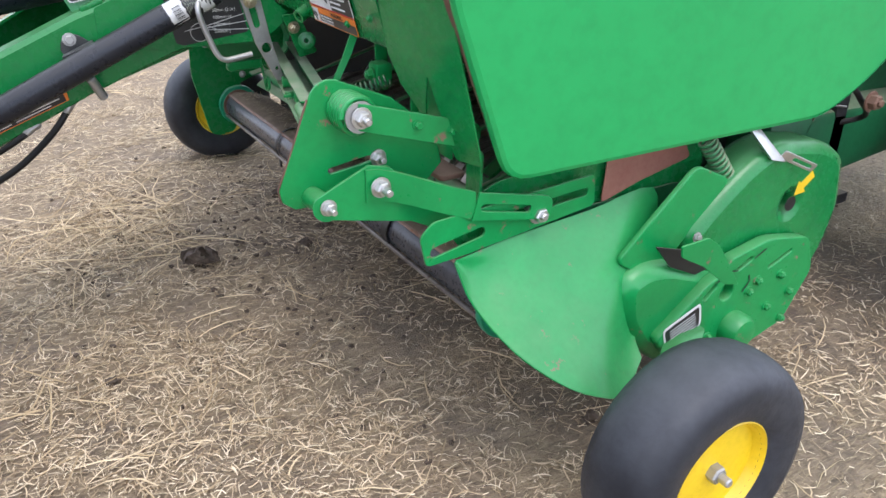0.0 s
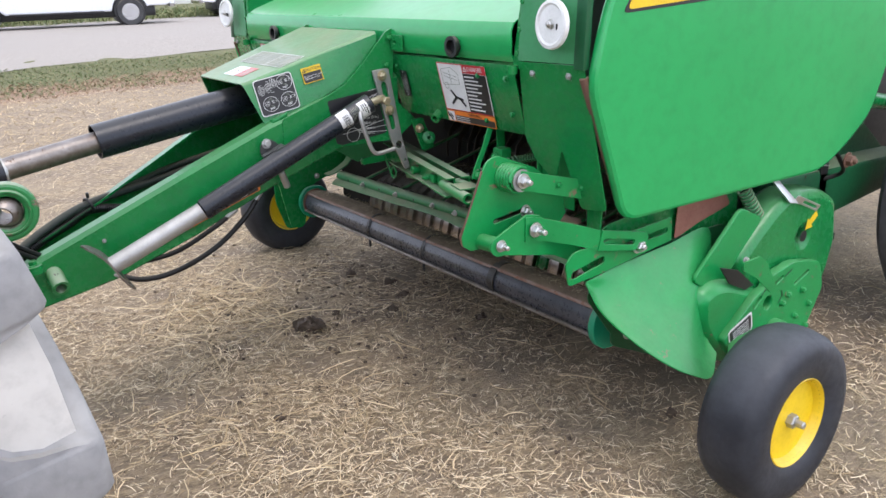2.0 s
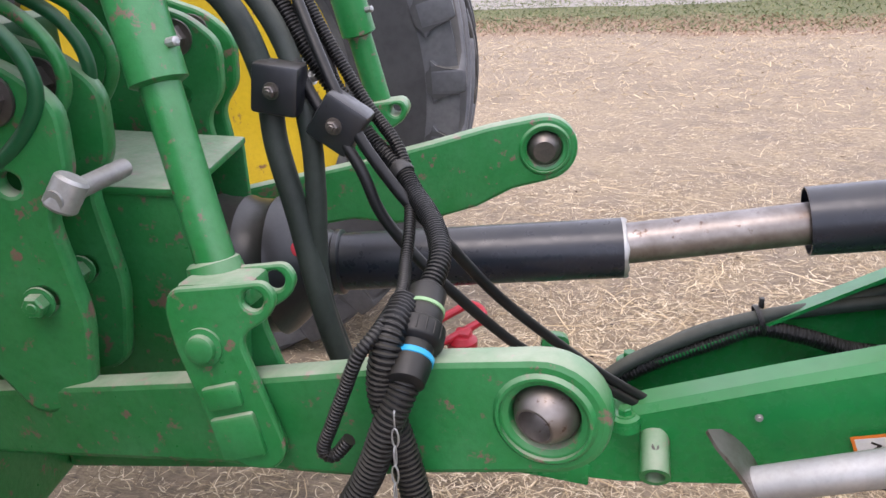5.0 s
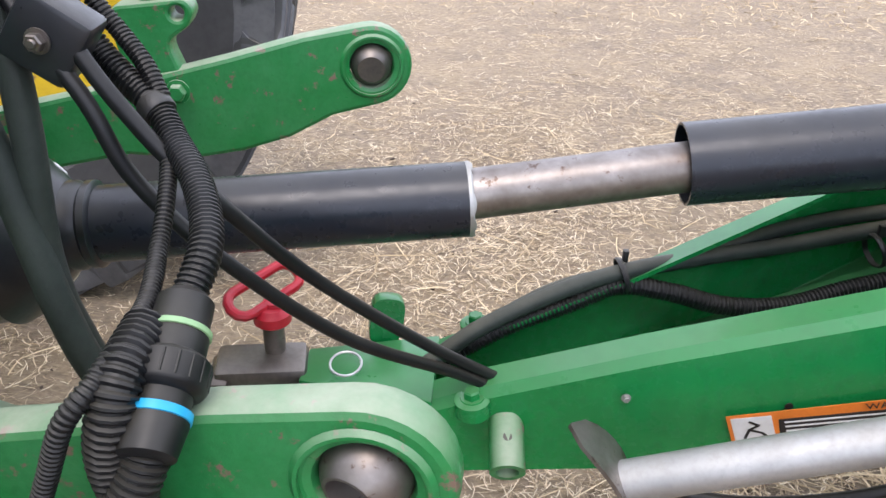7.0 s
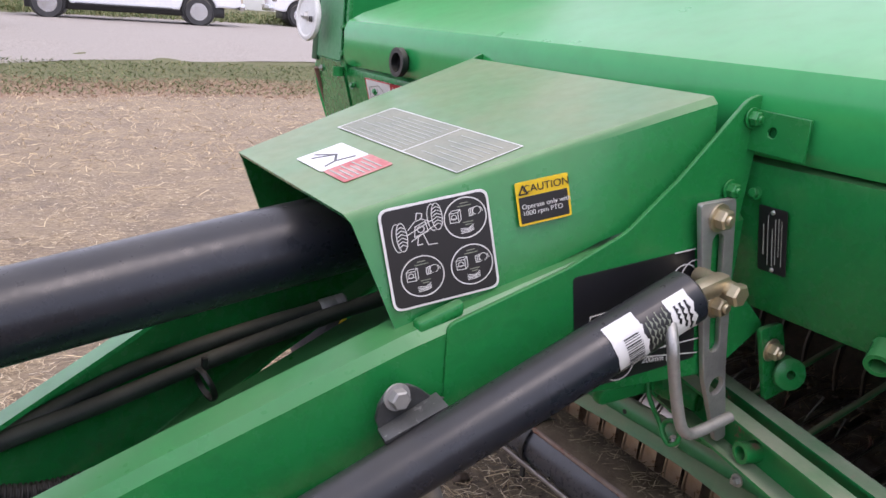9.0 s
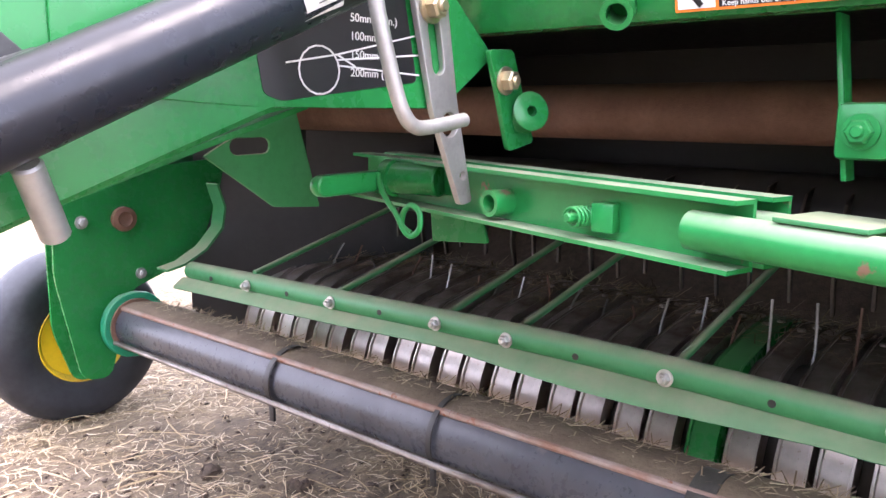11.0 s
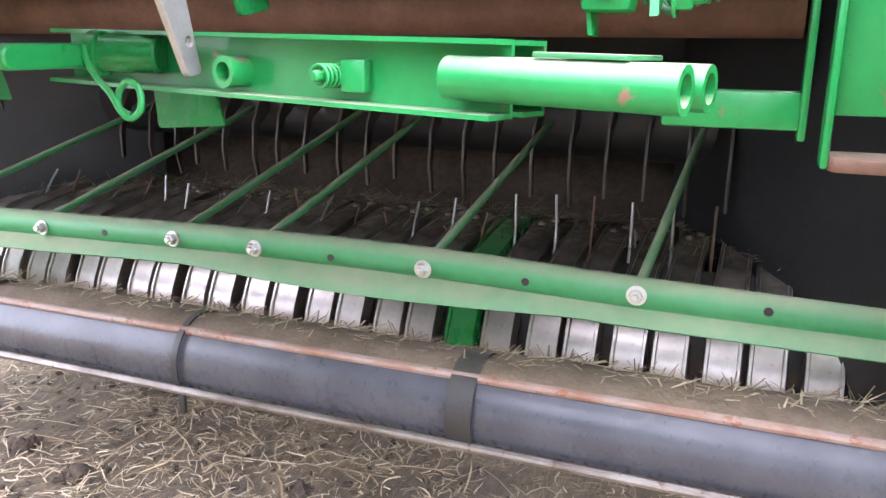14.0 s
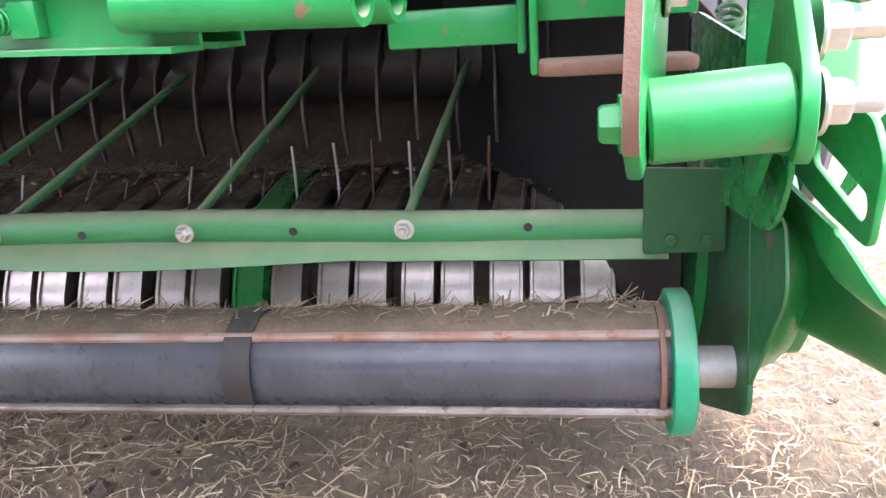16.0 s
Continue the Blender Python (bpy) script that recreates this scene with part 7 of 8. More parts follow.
# power take-off guard and housing plates
g0 = W(-0.72, 0, 0)
RZ10 = Matrix.Rotation(PHI, 4, "Z")
bm = bmesh.new()
hexa(bm, [(-2.093, -0.31, 1.029), (-2.155, -0.023, 1.029), (-2.45, -0.06, 1.045), (-2.40, -0.36, 1.045)], [(-2.093, -0.31, 1.041), (-2.155, -0.023, 1.041), (-2.45, -0.06, 1.057), (-2.40, -0.36, 1.057)], 0.003)
guard_top = part("shaft_guard", bm, GREEN_WORN, tractor, "green power take-off guard, rust-spotted on top")
for p, q in (((-2.098, -0.305), (-2.40, -0.355)), ((-2.16, -0.028), (-2.45, -0.065))):
    bm = bmesh.new()
    hexa(bm, [(p[0], p[1], 0.74), (p[0], p[1] + 0.01, 0.74), (q[0], q[1] + 0.01, 0.74), (q[0], q[1], 0.74)], [(p[0], p[1], 1.03), (p[0], p[1] + 0.01, 1.03), (q[0], q[1] + 0.01, 1.046), (q[0], q[1], 1.046)], 0.003)
    part("guard_side", bm, GREEN_WORN, guard_top)
bm = bmesh.new()
box(bm, W(-1.0, 0, 0.80), (0.10, 0.62, 0.62), RZ10, 0.02)
part("rear_housing", bm, GREEN_WORN, tractor, "green rear housing casting")
for y in (-0.30, -0.20, 0.22, 0.30):
    ear = [(-0.10, 0.78), (-0.02, 0.80), (0.0, 0.92), (-0.02, 1.06), (0.015, 1.10), (0.02, 1.19), (-0.03, 1.235), (-0.10, 1.26), (-0.16, 1.30), (-0.24, 1.30), (-0.24, 1.0)]
    ob = plate("hitch_ear", rounded(ear, 0.025), 0.026, Matrix.Translation(W(-0.70, y, 0)) @ RZ10 @ plane((0, 0, 0), (1, 0, 0), (0, 0, 1)), GREEN_WORN, tractor, "green cast hitch ear with holes",
               holes=[circle(-0.055, 1.20, 0.018), circle(-0.06, 1.10, 0.014), circle(-0.05, 0.95, 0.016)], edge=0.006)
    bolt(W(-0.755, y - 0.016, 1.20), WR(0, -1), 0.04, ob, RUST_STEEL, stub=0.1)
    bolt(W(-0.755, y - 0.016, 0.95), WR(0, -1), 0.026, ob, GREEN_WORN, stub=0.1)
bm = bmesh.new()
rod(bm, W(-0.68, -0.36, 1.095), W(-0.66, -0.23, 1.095), 0.012, 16)
rod(bm, W(-0.685, -0.345, 1.08), W(-0.665, -0.335, 1.115), 0.02, 16, 0.004)
part("stabiliser_bolt", bm, GALV, tractor)
bm = bmesh.new()
box(bm, W(-0.82, -0.12, 1.335), (0.22, 0.62, 0.022), RZ10, 0.006)
shelf = part("coupler_shelf", bm, GREEN_WORN, tractor, "green shelf below the hydraulic couplers")
bm = bmesh.new()
box(bm, W(-0.93, -0.12, 1.44), (0.12, 0.56, 0.17), RZ10, 0.02)
part("valve_block", bm, GREEN_DARK, shelf)
for k in range(5):
    for z in (1.395, 1.475):
        bm = bmesh.new()
        p = W(-0.87, -0.34 + 0.11 * k, z)
        lathe(bm, [(0.026, 0), (0.026, 0.03), (0.022, 0.033), (0.022, 0.055), (0.027, 0.058), (0.027, 0.075), (0.018, 0.08)], p, WR(1, 0), 18)
        part("hydraulic_coupler", bm, BLACK if (k + int(z * 100)) % 3 else RUST_STEEL, shelf)
for k in range(4):
    a = -0.33 + 0.06 * k
    hose("tractor_pipe", [W(-0.80, a, 1.325), W(-0.72, a + 0.01, 1.27), W(-0.70, a + 0.015, 1.20), W(-0.76, a + 0.02, 1.13), W(-0.86, a + 0.02, 1.09)], 0.009, GREEN_WORN if k % 2 else GREEN_DARK, tractor)
for y, z in ((-0.28, 0.70), (-0.1, 0.72), (0.1, 0.72), (0.28, 0.70), (-0.28, 0.95), (0.28, 0.95)):
    bolt(W(-0.945, y, z), WR(1, 0), 0.03, tractor, GREEN_WORN, stub=0.2)

# drawbar and hammer-strap
bm = bmesh.new()
hexa(bm, [W(-0.95, -0.07, 0.505), W(-0.12, -0.05, 0.505), W(-0.12, 0.05, 0.505), W(-0.95, 0.07, 0.505)], [W(-0.95, -0.07, 0.555), W(-0.12, -0.05, 0.555), W(-0.12, 0.05, 0.555), W(-0.95, 0.07, 0.555)], 0.008)
drawbar = part("drawbar", bm, GREEN_WORN, tractor, "scuffed green drawbar")
plate("drawbar_support", rounded([(-2.45, 0.50), (-2.25, 0.545), (-2.13, 0.598), (-2.08, 0.575), (-2.0, 0.55), (-1.9, 0.545), (-1.86, 0.56), (-1.86, 0.585), (-1.95, 0.59), (-2.05, 0.625), (-2.13, 0.655), (-2.25, 0.64), (-2.45, 0.62)], 0.015), 0.05, SIDE(-0.21), GREEN_WORN, tractor, "bent green drawbar support", edge=0.008)
bm = bmesh.new()
box(bm, (-1.80, -0.04, 0.605), (0.13, 0.075, 0.03), RZ10, 0.01)
box(bm, (-1.855, -0.06, 0.575), (0.03, 0.075, 0.07), RZ10, 0.008)
part("hammer_strap", bm, RUST_STEEL, tractor, "rusty hammer strap over the hitch")
pin = thing("hitch_pin", "steel hitch pin with a red loop handle", "hitch pin", (-1.762, -0.045, 0.45))
bm = bmesh.new()
rod(bm, (-1.785, -0.02, 0.46), (-1.785, -0.02, 0.69), 0.0155, 20, 0.002)
part("pin_shank", bm, SHAFT, pin)
bm = bmesh.new()
lathe(bm, [(0.020, 0), (0.027, 0.006), (0.027, 0.02), (0.018, 0.028)], (-1.785, -0.02, 0.665), (0, 0, 1), 24)
part("pin_collar", bm, RED, pin)
bm = bmesh.new()
loop = []
for u, v in slot(-0.042, 0, 0.042, 0, 0.021):
    loop.append(Vector((-1.80, 0.004, 0.705)) + Vector((0.52, 0.85, 0.05)).normalized() * u + Vector((0.8, -0.5, -0.55)).normalized() * v)
loop.append(loop[0].copy())
loop.append(loop[1].copy())
sweep(bm, loop, 0.0075, 10)
box(bm, (-1.785, -0.012, 0.692), (0.03, 0.03, 0.016), None, 0.006)
part("pin_handle", bm, RED, pin, "red loop handle")
bm = bmesh.new()
lathe(bm, [(0.018, 0), (0.021, 0.002), (0.021, 0.02), (0.0185, 0.022), (0.0185, 0.034), (0.0225, 0.036), (0.0225, 0.046), (0.008, 0.05)], (-1.713, -0.62, 0.705), (0.05, 0, 1), 28)
cap = tagged(part("dust_cap", bm, GALV), "grey metal dust cap hanging on a short chain", "cap")
for k in range(9):
    bm = bmesh.new()
    c = Vector((-1.711, -0.62, 0.757)).lerp(Vector((-1.716, -0.578, 0.905)), k / 8)
    a = Vector((1, 0, 0)) if k % 2 else Vector((0, 1, 0))
    sweep(bm, [c + a * 0.0035 * math.cos(q) + Vector((0, 0, 0.011)) * math.sin(q) for q in np.radians(np.arange(0, 361, 30))], 0.0011, 6)
    part("chain_link", bm, GALV, cap)
rg = bmesh.new()
sweep(rg, [Vector((-1.675, -0.06, 0.632)) + Vector((0.022 * math.cos(a), 0.022 * math.sin(a), 0.004 * math.sin(a))) for a in np.radians(np.arange(0, 361, 18))], 0.002, 8)
tagged(part("lynch_ring", rg, ZINC), "thin bright retaining ring lying on the clevis", "ring")

# ---- driveline ----
shaft = thing("driveline", "power take-off shaft in black plastic shields with bare steel between", "driveline", (-1.4, -0.03, 0.0))
P2, P1 = Vector((-1.255, -0.012, 0.936)), Vector((-1.515, -0.055, 0.893))
ax = (P2 - P1).normalized()
ax2 = (Vector((-0.45, 0.0, 1.055)) - P2).normalized()
ax1 = (Vector((-1.99, -0.125, 0.862)) - P1).normalized()
bm = bmesh.new()
rod(bm, P1 + ax1 * 0.1, P2 + ax2 * 0.1, 0.0315, 32)
part("steel_tube", bm, SHAFT, shaft, "bare rust-stained steel tube")
bm = bmesh.new()
pipe(bm, P2, P2 + ax2 * 0.72, 0.0515, 0.0485, 40)
part("rear_guard_tube", bm, BLACK_TUBE, shaft, "black plastic guard tube")
bm = bmesh.new()
pipe(bm, P1 + ax1 * 0.47, P1, 0.0465, 0.0435, 40)
part("front_guard_tube", bm, BLACK_TUBE, shaft, "black plastic guard tube, end edge ragged")
bm = bmesh.new()
side1 = frame_of(ax1).to_3x3()
rows = []
for k in range(41):
    a = 2 * math.pi * k / 40
    rim = side1 @ Vector((math.cos(a), math.sin(a), 0))
    fray = 0.0015 + 0.003 * abs(math.sin(5 * a) * math.sin(2.3 * a + 1))
    rows.append([P1 + rim * 0.0468 + ax1 * 0.004, P1 + rim * 0.0472, P1 + rim * 0.0458 - ax1 * fray])
lofted(bm, rows, 0.0012)
part("frayed_edge", bm, GALV, shaft, "pale frayed plastic edge")
E0 = P1 + ax1 * 0.44
bm = bmesh.new()
lathe(bm, [(0.047, 0.0), (0.053, 0.004), (0.053, 0.012), (0.049, 0.016), (0.054, 0.024), (0.054, 0.034), (0.07, 0.05), (0.096, 0.075), (0.108, 0.09), (0.113, 0.10), (0.108, 0.11), (0.112, 0.14), (0.117, 0.15), (0.114, 0.16), (0.118, 0.19), (0.122, 0.20), (0.118, 0.21), (0.121, 0.24), (0.125, 0.25), (0.121, 0.26), (0.123, 0.34)], E0, ax1, 40)
bell = part("guard_bell", bm, BELL, shaft, "ribbed black rubber guard bell")
for a in (40, 140, 260):
    bm = bmesh.new()
    n = frame_of(ax1).to_3x3() @ Vector((math.cos(radians(a)), math.sin(radians(a)), 0))
    lathe(bm, [(0.012, 0), (0.012, 0.004), (0.009, 0.006)], E0 + ax1 * 0.06 + n * 0.074, (n - ax1 * 0.9), 16)
    part("bell_button", bm, WHITE if a != 40 else RED, bell)

# ---- hoses and cables ----
conn_top, conn_low = Vector((-1.711, -0.452, 0.996)), Vector((-1.709, -0.5435, 0.947))
loom = thing("wiring_connector", "round black plug connector with a blue band on ribbed conduits", "connector", conn_low)
ca = (conn_top - conn_low).normalized()
bm = bmesh.new()
lathe(bm, [(0.0165, -0.022), (0.0195, -0.02), (0.0225, 0.0), (0.0225, 0.010), (0.021, 0.012), (0.021, 0.022), (0.027, 0.025), (0.029, 0.028), (0.029, 0.046), (0.026, 0.049), (0.0225, 0.051), (0.0225, 0.066), (0.021, 0.069), (0.0205, 0.094), (0.0145, 0.1)], conn_low, ca, 36)
plug = part("plug_body", bm, HOSE, loom)
for k in range(18):
    a = 2 * math.pi * k / 18
    bm = bmesh.new()
    o = frame_of(ca).to_3x3() @ Vector((math.cos(a), math.sin(a), 0)) * 0.0285
    rod(bm, conn_low + ca * 0.029 + o, conn_low + ca * 0.045 + o, 0.0012, 6)
    part("grip_rib", bm, HOSE, plug)
bm = bmesh.new()
lathe(bm, [(0.0215, 0.0), (0.0236, 0.001), (0.0236, 0.007), (0.0215, 0.008)], conn_low + ca * 0.004, ca, 36)
part("blue_band", bm, CYAN, loom)
bm = bmesh.new()
lathe(bm, [(0.02, 0.0), (0.0236, 0.001), (0.0236, 0.005), (0.02, 0.006)], conn_low + ca * 0.066, ca, 36)
part("pale_band", bm, LIME, loom)
hose("upper_conduit", [(-2.0, -0.2, 1.32), (-1.94, -0.22, 1.225), (-1.879, -0.23, 1.14), (-1.85, -0.235, 1.099), (-1.80, -0.26, 1.064), (-1.774, -0.29, 1.045), (-1.743, -0.335, 1.034), (-1.718, -0.385, 1.023), (-1.707, -0.425, 1.012), conn_top - ca * 0.01], 0.0135, HOSE, loom, "ribbed black conduit", ribs=0.005)
hose("side_conduit", [(-1.97, -0.19, 1.33), (-1.90, -0.21, 1.21), (-1.858, -0.22, 1.146), (-1.838, -0.225, 1.122), (-1.813, -0.24, 1.098), (-1.796, -0.255, 1.073)], 0.009, HOSE, loom, "thin ribbed conduit", ribs=0.0045)
hose("lower_conduit", [conn_low, (-1.714, -0.558, 0.925), (-1.727, -0.57, 0.893), (-1.75, -0.577, 0.83), (-1.793, -0.585, 0.744), (-1.830, -0.59, 0.63), (-1.838, -0.59, 0.56), (-1.822, -0.59, 0.515), (-1.753, -0.585, 0.478), (-1.655, -0.58, 0.428), (-1.602, -0.576, 0.418), (-1.583, -0.575, 0.448), (-1.60, -0.57, 0.50), (-1.66, -0.568, 0.625), (-1.697, -0.56, 0.763), (-1.72, -0.555, 0.858), (-1.736, -0.555, 0.92), (-1.731, -0.55, 0.966), (-1.728, -0.53, 0.985), (-1.728, -0.49, 0.99)], 0.0168, HOSE, loom, "ribbed black conduit hanging in a loop", ribs=0.0058)
hose("thin_conduit", [(-1.83, -0.245, 1.09), (-1.794, -0.265, 1.059), (-1.778, -0.30, 1.035), (-1.766, -0.345, 1.015), (-1.758, -0.39, 0.994), (-1.742, -0.455, 0.988), (-1.736, -0.51, 0.992), (-1.740, -0.55, 0.985), (-1.755, -0.566, 0.966), (-1.772, -0.567, 0.926), (-1.792, -0.567, 0.877), (-1.804, -0.566, 0.846), (-1.793, -0.563, 0.838), (-1.775, -0.56, 0.86)], 0.0078, HOSE, loom, "thin ribbed conduit in a loop", ribs=0.0045)
bm = bmesh.new()
lathe(bm, [(0.0155, -0.008), (0.0165, -0.006), (0.0165, 0.006), (0.0155, 0.008)], (-1.80, -0.26, 1.064), (0.6, -0.45, -0.4), 20)
part("conduit_sleeve", bm, TAPE, loom)
bm = bmesh.new()
box(bm, (-1.972, -0.22, 1.174), (0.06, 0.03, 0.055), Matrix.Rotation(0.2, 4, "Z"), 0.004)
clampb = tagged(part("hose_clamp", bm, BLACK), "black plastic block clamp holding the hoses", "clamp")
bm = bmesh.new()
lathe(bm, [(0.009, 0), (0.009, 0.002)], (-1.966, -0.2385, 1.176), (0.2, -1, 0), 16)
part("clamp_hole", bm, GALV, clampb)
bolt((-1.93, -0.225, 1.18), (1, -0.2, 0.2), 0.014, clampb, ZINC)


def loose(name, pts, r, mat, label, ribs=0.0):
    ob = tagged(hose(name, pts, r, mat, None, "", ribs), label, "hose", "hydraulic hoses")
    for p, q in ((pts[0], pts[1]), (pts[-1], pts[-2])):
        d = (Vector(q) - Vector(p)).normalized()
        bm = bmesh.new()
        lathe(bm, [(r * 0.8, -0.012), (r * 1.15, -0.008), (r * 1.15, 0.004), (r * 1.08, 0.006), (r * 1.18, 0.01), (r * 1.18, 0.028), (r * 1.02, 0.032)], p, d, 14)
        part("crimp_ferrule", bm, GALV, ob, "crimped steel ferrule")
    return ob


loose("hydraulic_hose", [(-2.20, -0.30, 1.36), (-2.101, -0.30, 1.352), (-2.008, -0.29, 1.284), (-1.972, -0.28, 1.19), (-1.962, -0.285, 1.10), (-1.94, -0.29, 1.005), (-1.912, -0.30, 0.87), (-1.885, -0.30, 0.78), (-1.84, -0.28, 0.68), (-1.77, -0.20, 0.62), (-1.70, -0.13, 0.60)], 0.0165, HOSE_GREY, "weathered hydraulic hose sagging from the tractor")
loose("hydraulic_hose", [(-2.20, -0.22, 1.38), (-2.073, -0.25, 1.365), (-1.99, -0.25, 1.29), (-1.945, -0.255, 1.21), (-1.918, -0.275, 1.12), (-1.915, -0.28, 1.04), (-1.92, -0.285, 0.92), (-1.905, -0.29, 0.84), (-1.87, -0.28, 0.74), (-1.80, -0.22, 0.65), (-1.72, -0.14, 0.61)], 0.0145, HOSE_GREY, "weathered hydraulic hose sagging from the tractor")
loose("control_cable", [(-2.02, -0.20, 1.34), (-1.92, -0.27, 1.18), (-1.845, -0.30, 1.085), (-1.812, -0.30, 1.01), (-1.742, -0.28, 0.915), (-1.64, -0.205, 0.78), (-1.52, -0.12, 0.675), (-1.44, -0.08, 0.61)], 0.0078, HOSE, "thin black control cable")
loose("control_cable", [(-1.99, -0.18, 1.36), (-1.87, -0.28, 1.16), (-1.80, -0.30, 1.06), (-1.735, -0.295, 0.985), (-1.67, -0.22, 0.865), (-1.55, -0.13, 0.72), (-1.44, -0.075, 0.625)], 0.0078, HOSE, "thin black control cable")
loose("control_cable", [(-2.05, -0.1, 1.40), (-1.95, -0.18, 1.27), (-1.90, -0.22, 1.17), (-1.88, -0.25, 1.12)], 0.009, HOSE, "thin black control cable")
for c, turn, up in (((-1.946, -0.291, 1.178), 0.1, 0.15), ((-1.871, -0.281, 1.133), 0.1, 0.6)):
    bm = bmesh.new()
    box(bm, c, (0.062, 0.045, 0.064), Matrix.Rotation(turn, 4, "Z") @ Matrix.Rotation(up, 4, "Y"), 0.006)
    block = tagged(part("hose_clamp", bm, BELL), "square black clamp block holding the hoses", "hose clamp", "hose clamps")
    bolt(Vector(c) + Vector((0, -0.0235, 0)), (0, -1, 0), 0.014, block, RUST_STEEL, stub=0.2)
loose("implement_hose", [(-1.72, -0.10, 0.60), (-1.60, -0.045, 0.60), (-1.49, 0.0, 0.665), (-1.38, 0.03, 0.715), (-1.29, 0.05, 0.742), (-1.18, 0.08, 0.755), (-1.05, 0.11, 0.768), (-0.9, 0.14, 0.79), (-0.72, 0.14, 0.83), (-0.55, 0.10, 0.88)], 0.0125, HOSE_GREY, "dusty hydraulic hose along the tongue")
loose("implement_hose", [(-1.70, -0.08, 0.585), (-1.58, -0.02, 0.60), (-1.47, 0.02, 0.665), (-1.38, 0.05, 0.708), (-1.28, 0.065, 0.735), (-1.15, 0.10, 0.762), (-1.02, 0.14, 0.79), (-0.86, 0.16, 0.815), (-0.7, 0.16, 0.84)], 0.0115, HOSE_GREY, "dusty hydraulic hose along the tongue")
tagged(hose("harness_conduit", [(-1.74, -0.13, 0.57), (-1.65, -0.05, 0.575), (-1.55, -0.01, 0.61), (-1.45, 0.02, 0.658), (-1.36, 0.035, 0.695), (-1.295, 0.045, 0.722), (-1.22, 0.045, 0.715), (-1.14, 0.05, 0.695), (-1.05, 0.06, 0.695), (-0.95, 0.08, 0.72), (-0.8, 0.09, 0.76), (-0.6, 0.09, 0.80)], 0.0145, HOSE, None, "", 0.0062), "ribbed black wiring conduit along the tongue", "conduit")
for p, nm in (((-1.292, 0.052, 0.735), "cable_tie"), ((-0.92, 0.115, 0.765), "cable_tie")):
    bm = bmesh.new()
    lathe(bm, [(0.026, -0.004), (0.0275, 0), (0.026, 0.004), (0.024, 0.004), (0.024, -0.004)], p, (1, 0.2, 0.3), 20, closed=True)
    box(bm, Vector(p) + Vector((0, 0, 0.032)), (0.008, 0.009, 0.018), None, 0.001)
    tagged(part(nm, bm, BLACK), "black cable tie round the hoses", "cable tie", "cable ties")
loose("drain_hose", [(-1.30, -0.13, 0.565), (-1.22, -0.16, 0.535), (-1.12, -0.18, 0.545), (-1.0, -0.205, 0.60), (-0.9, -0.215, 0.68), (-0.84, -0.21, 0.75)], 0.0082, HOSE, "thin black hose drooping below the tongue")
loose("drain_hose", [(-1.26, -0.12, 0.575), (-1.12, -0.17, 0.60), (-1.0, -0.2, 0.66), (-0.93, -0.2, 0.70)], 0.0075, HOSE, "thin black hose drooping below the tongue")
bm = bmesh.new()
box(bm, (-1.775, -0.205, 0.615), (0.05, 0.035, 0.035), Matrix.Rotation(0.5, 4, "Z") @ Matrix.Rotation(0.4, 4, "Y"), 0.006)
rod(bm, (-1.80, -0.22, 0.62), (-1.735, -0.175, 0.605), 0.011, 14, 0.002)
tagged(part("pale_connector", bm, WHITE), "pale grey cable connector on the drawbar", "connector")
g = np.random.default_rng(11)


def litter_on(name, count, place, length, label, seed):
    """Short bits of chaff lying on a surface given by place(u, v)."""
    g = np.random.default_rng(seed)
    v, f = [], []
    for k in range(count):
        p = Vector(place(g.random(), g.random()))
        a, e = g.uniform(0, 6.28), g.normal(0, 0.25)
        d = Vector((math.cos(a) * math.cos(e), math.sin(a) * math.cos(e), abs(math.sin(e)))) * g.uniform(*length)
        s = Vector((-math.sin(a), math.cos(a), 0.3)) * g.uniform(0.0006, 0.0014)
        o = len(v)
        v += [p - s, p + s, p + d + s * 0.6, p + d - s * 0.6]
        f.append((o, o + 1, o + 2, o + 3))
    me = bpy.data.meshes.new(name)
    me.from_pydata(v, [], f)
    me.materials.append(CHAFF)
    return tagged(new(name, me), label, "chaff", "", "stuff")


litter_on("chaff_on_roller", 1500, lambda u, v: (RX - 0.02 + 0.13 * v, -0.98 + 1.85 * u, RZ + 0.062 - 0.036 * v * v + 0.003 * math.sin(u * 40) + ROLL_TILT * (1.85 * u - 0.945)), (0.008, 0.035), "bits of chaff lying along the roller's top sheet", 21)
litter_on("chaff_on_bands", 2600, lambda u, v: (0.36 + 0.3 * v**0.6, -1.05 + 1.95 * u, 0.452 + 0.012 * min(v**0.6, 0.7)), (0.01, 0.05), "straw and chaff caught on top of the pickup bands", 22)


# ---- distance: parked vehicles, buildings ----
def far_box(name, mat, parent, c, s, b=0.05):
    bm = bmesh.new()
    box(bm, c, s, None, b)
    return part(name, bm, mat, parent)


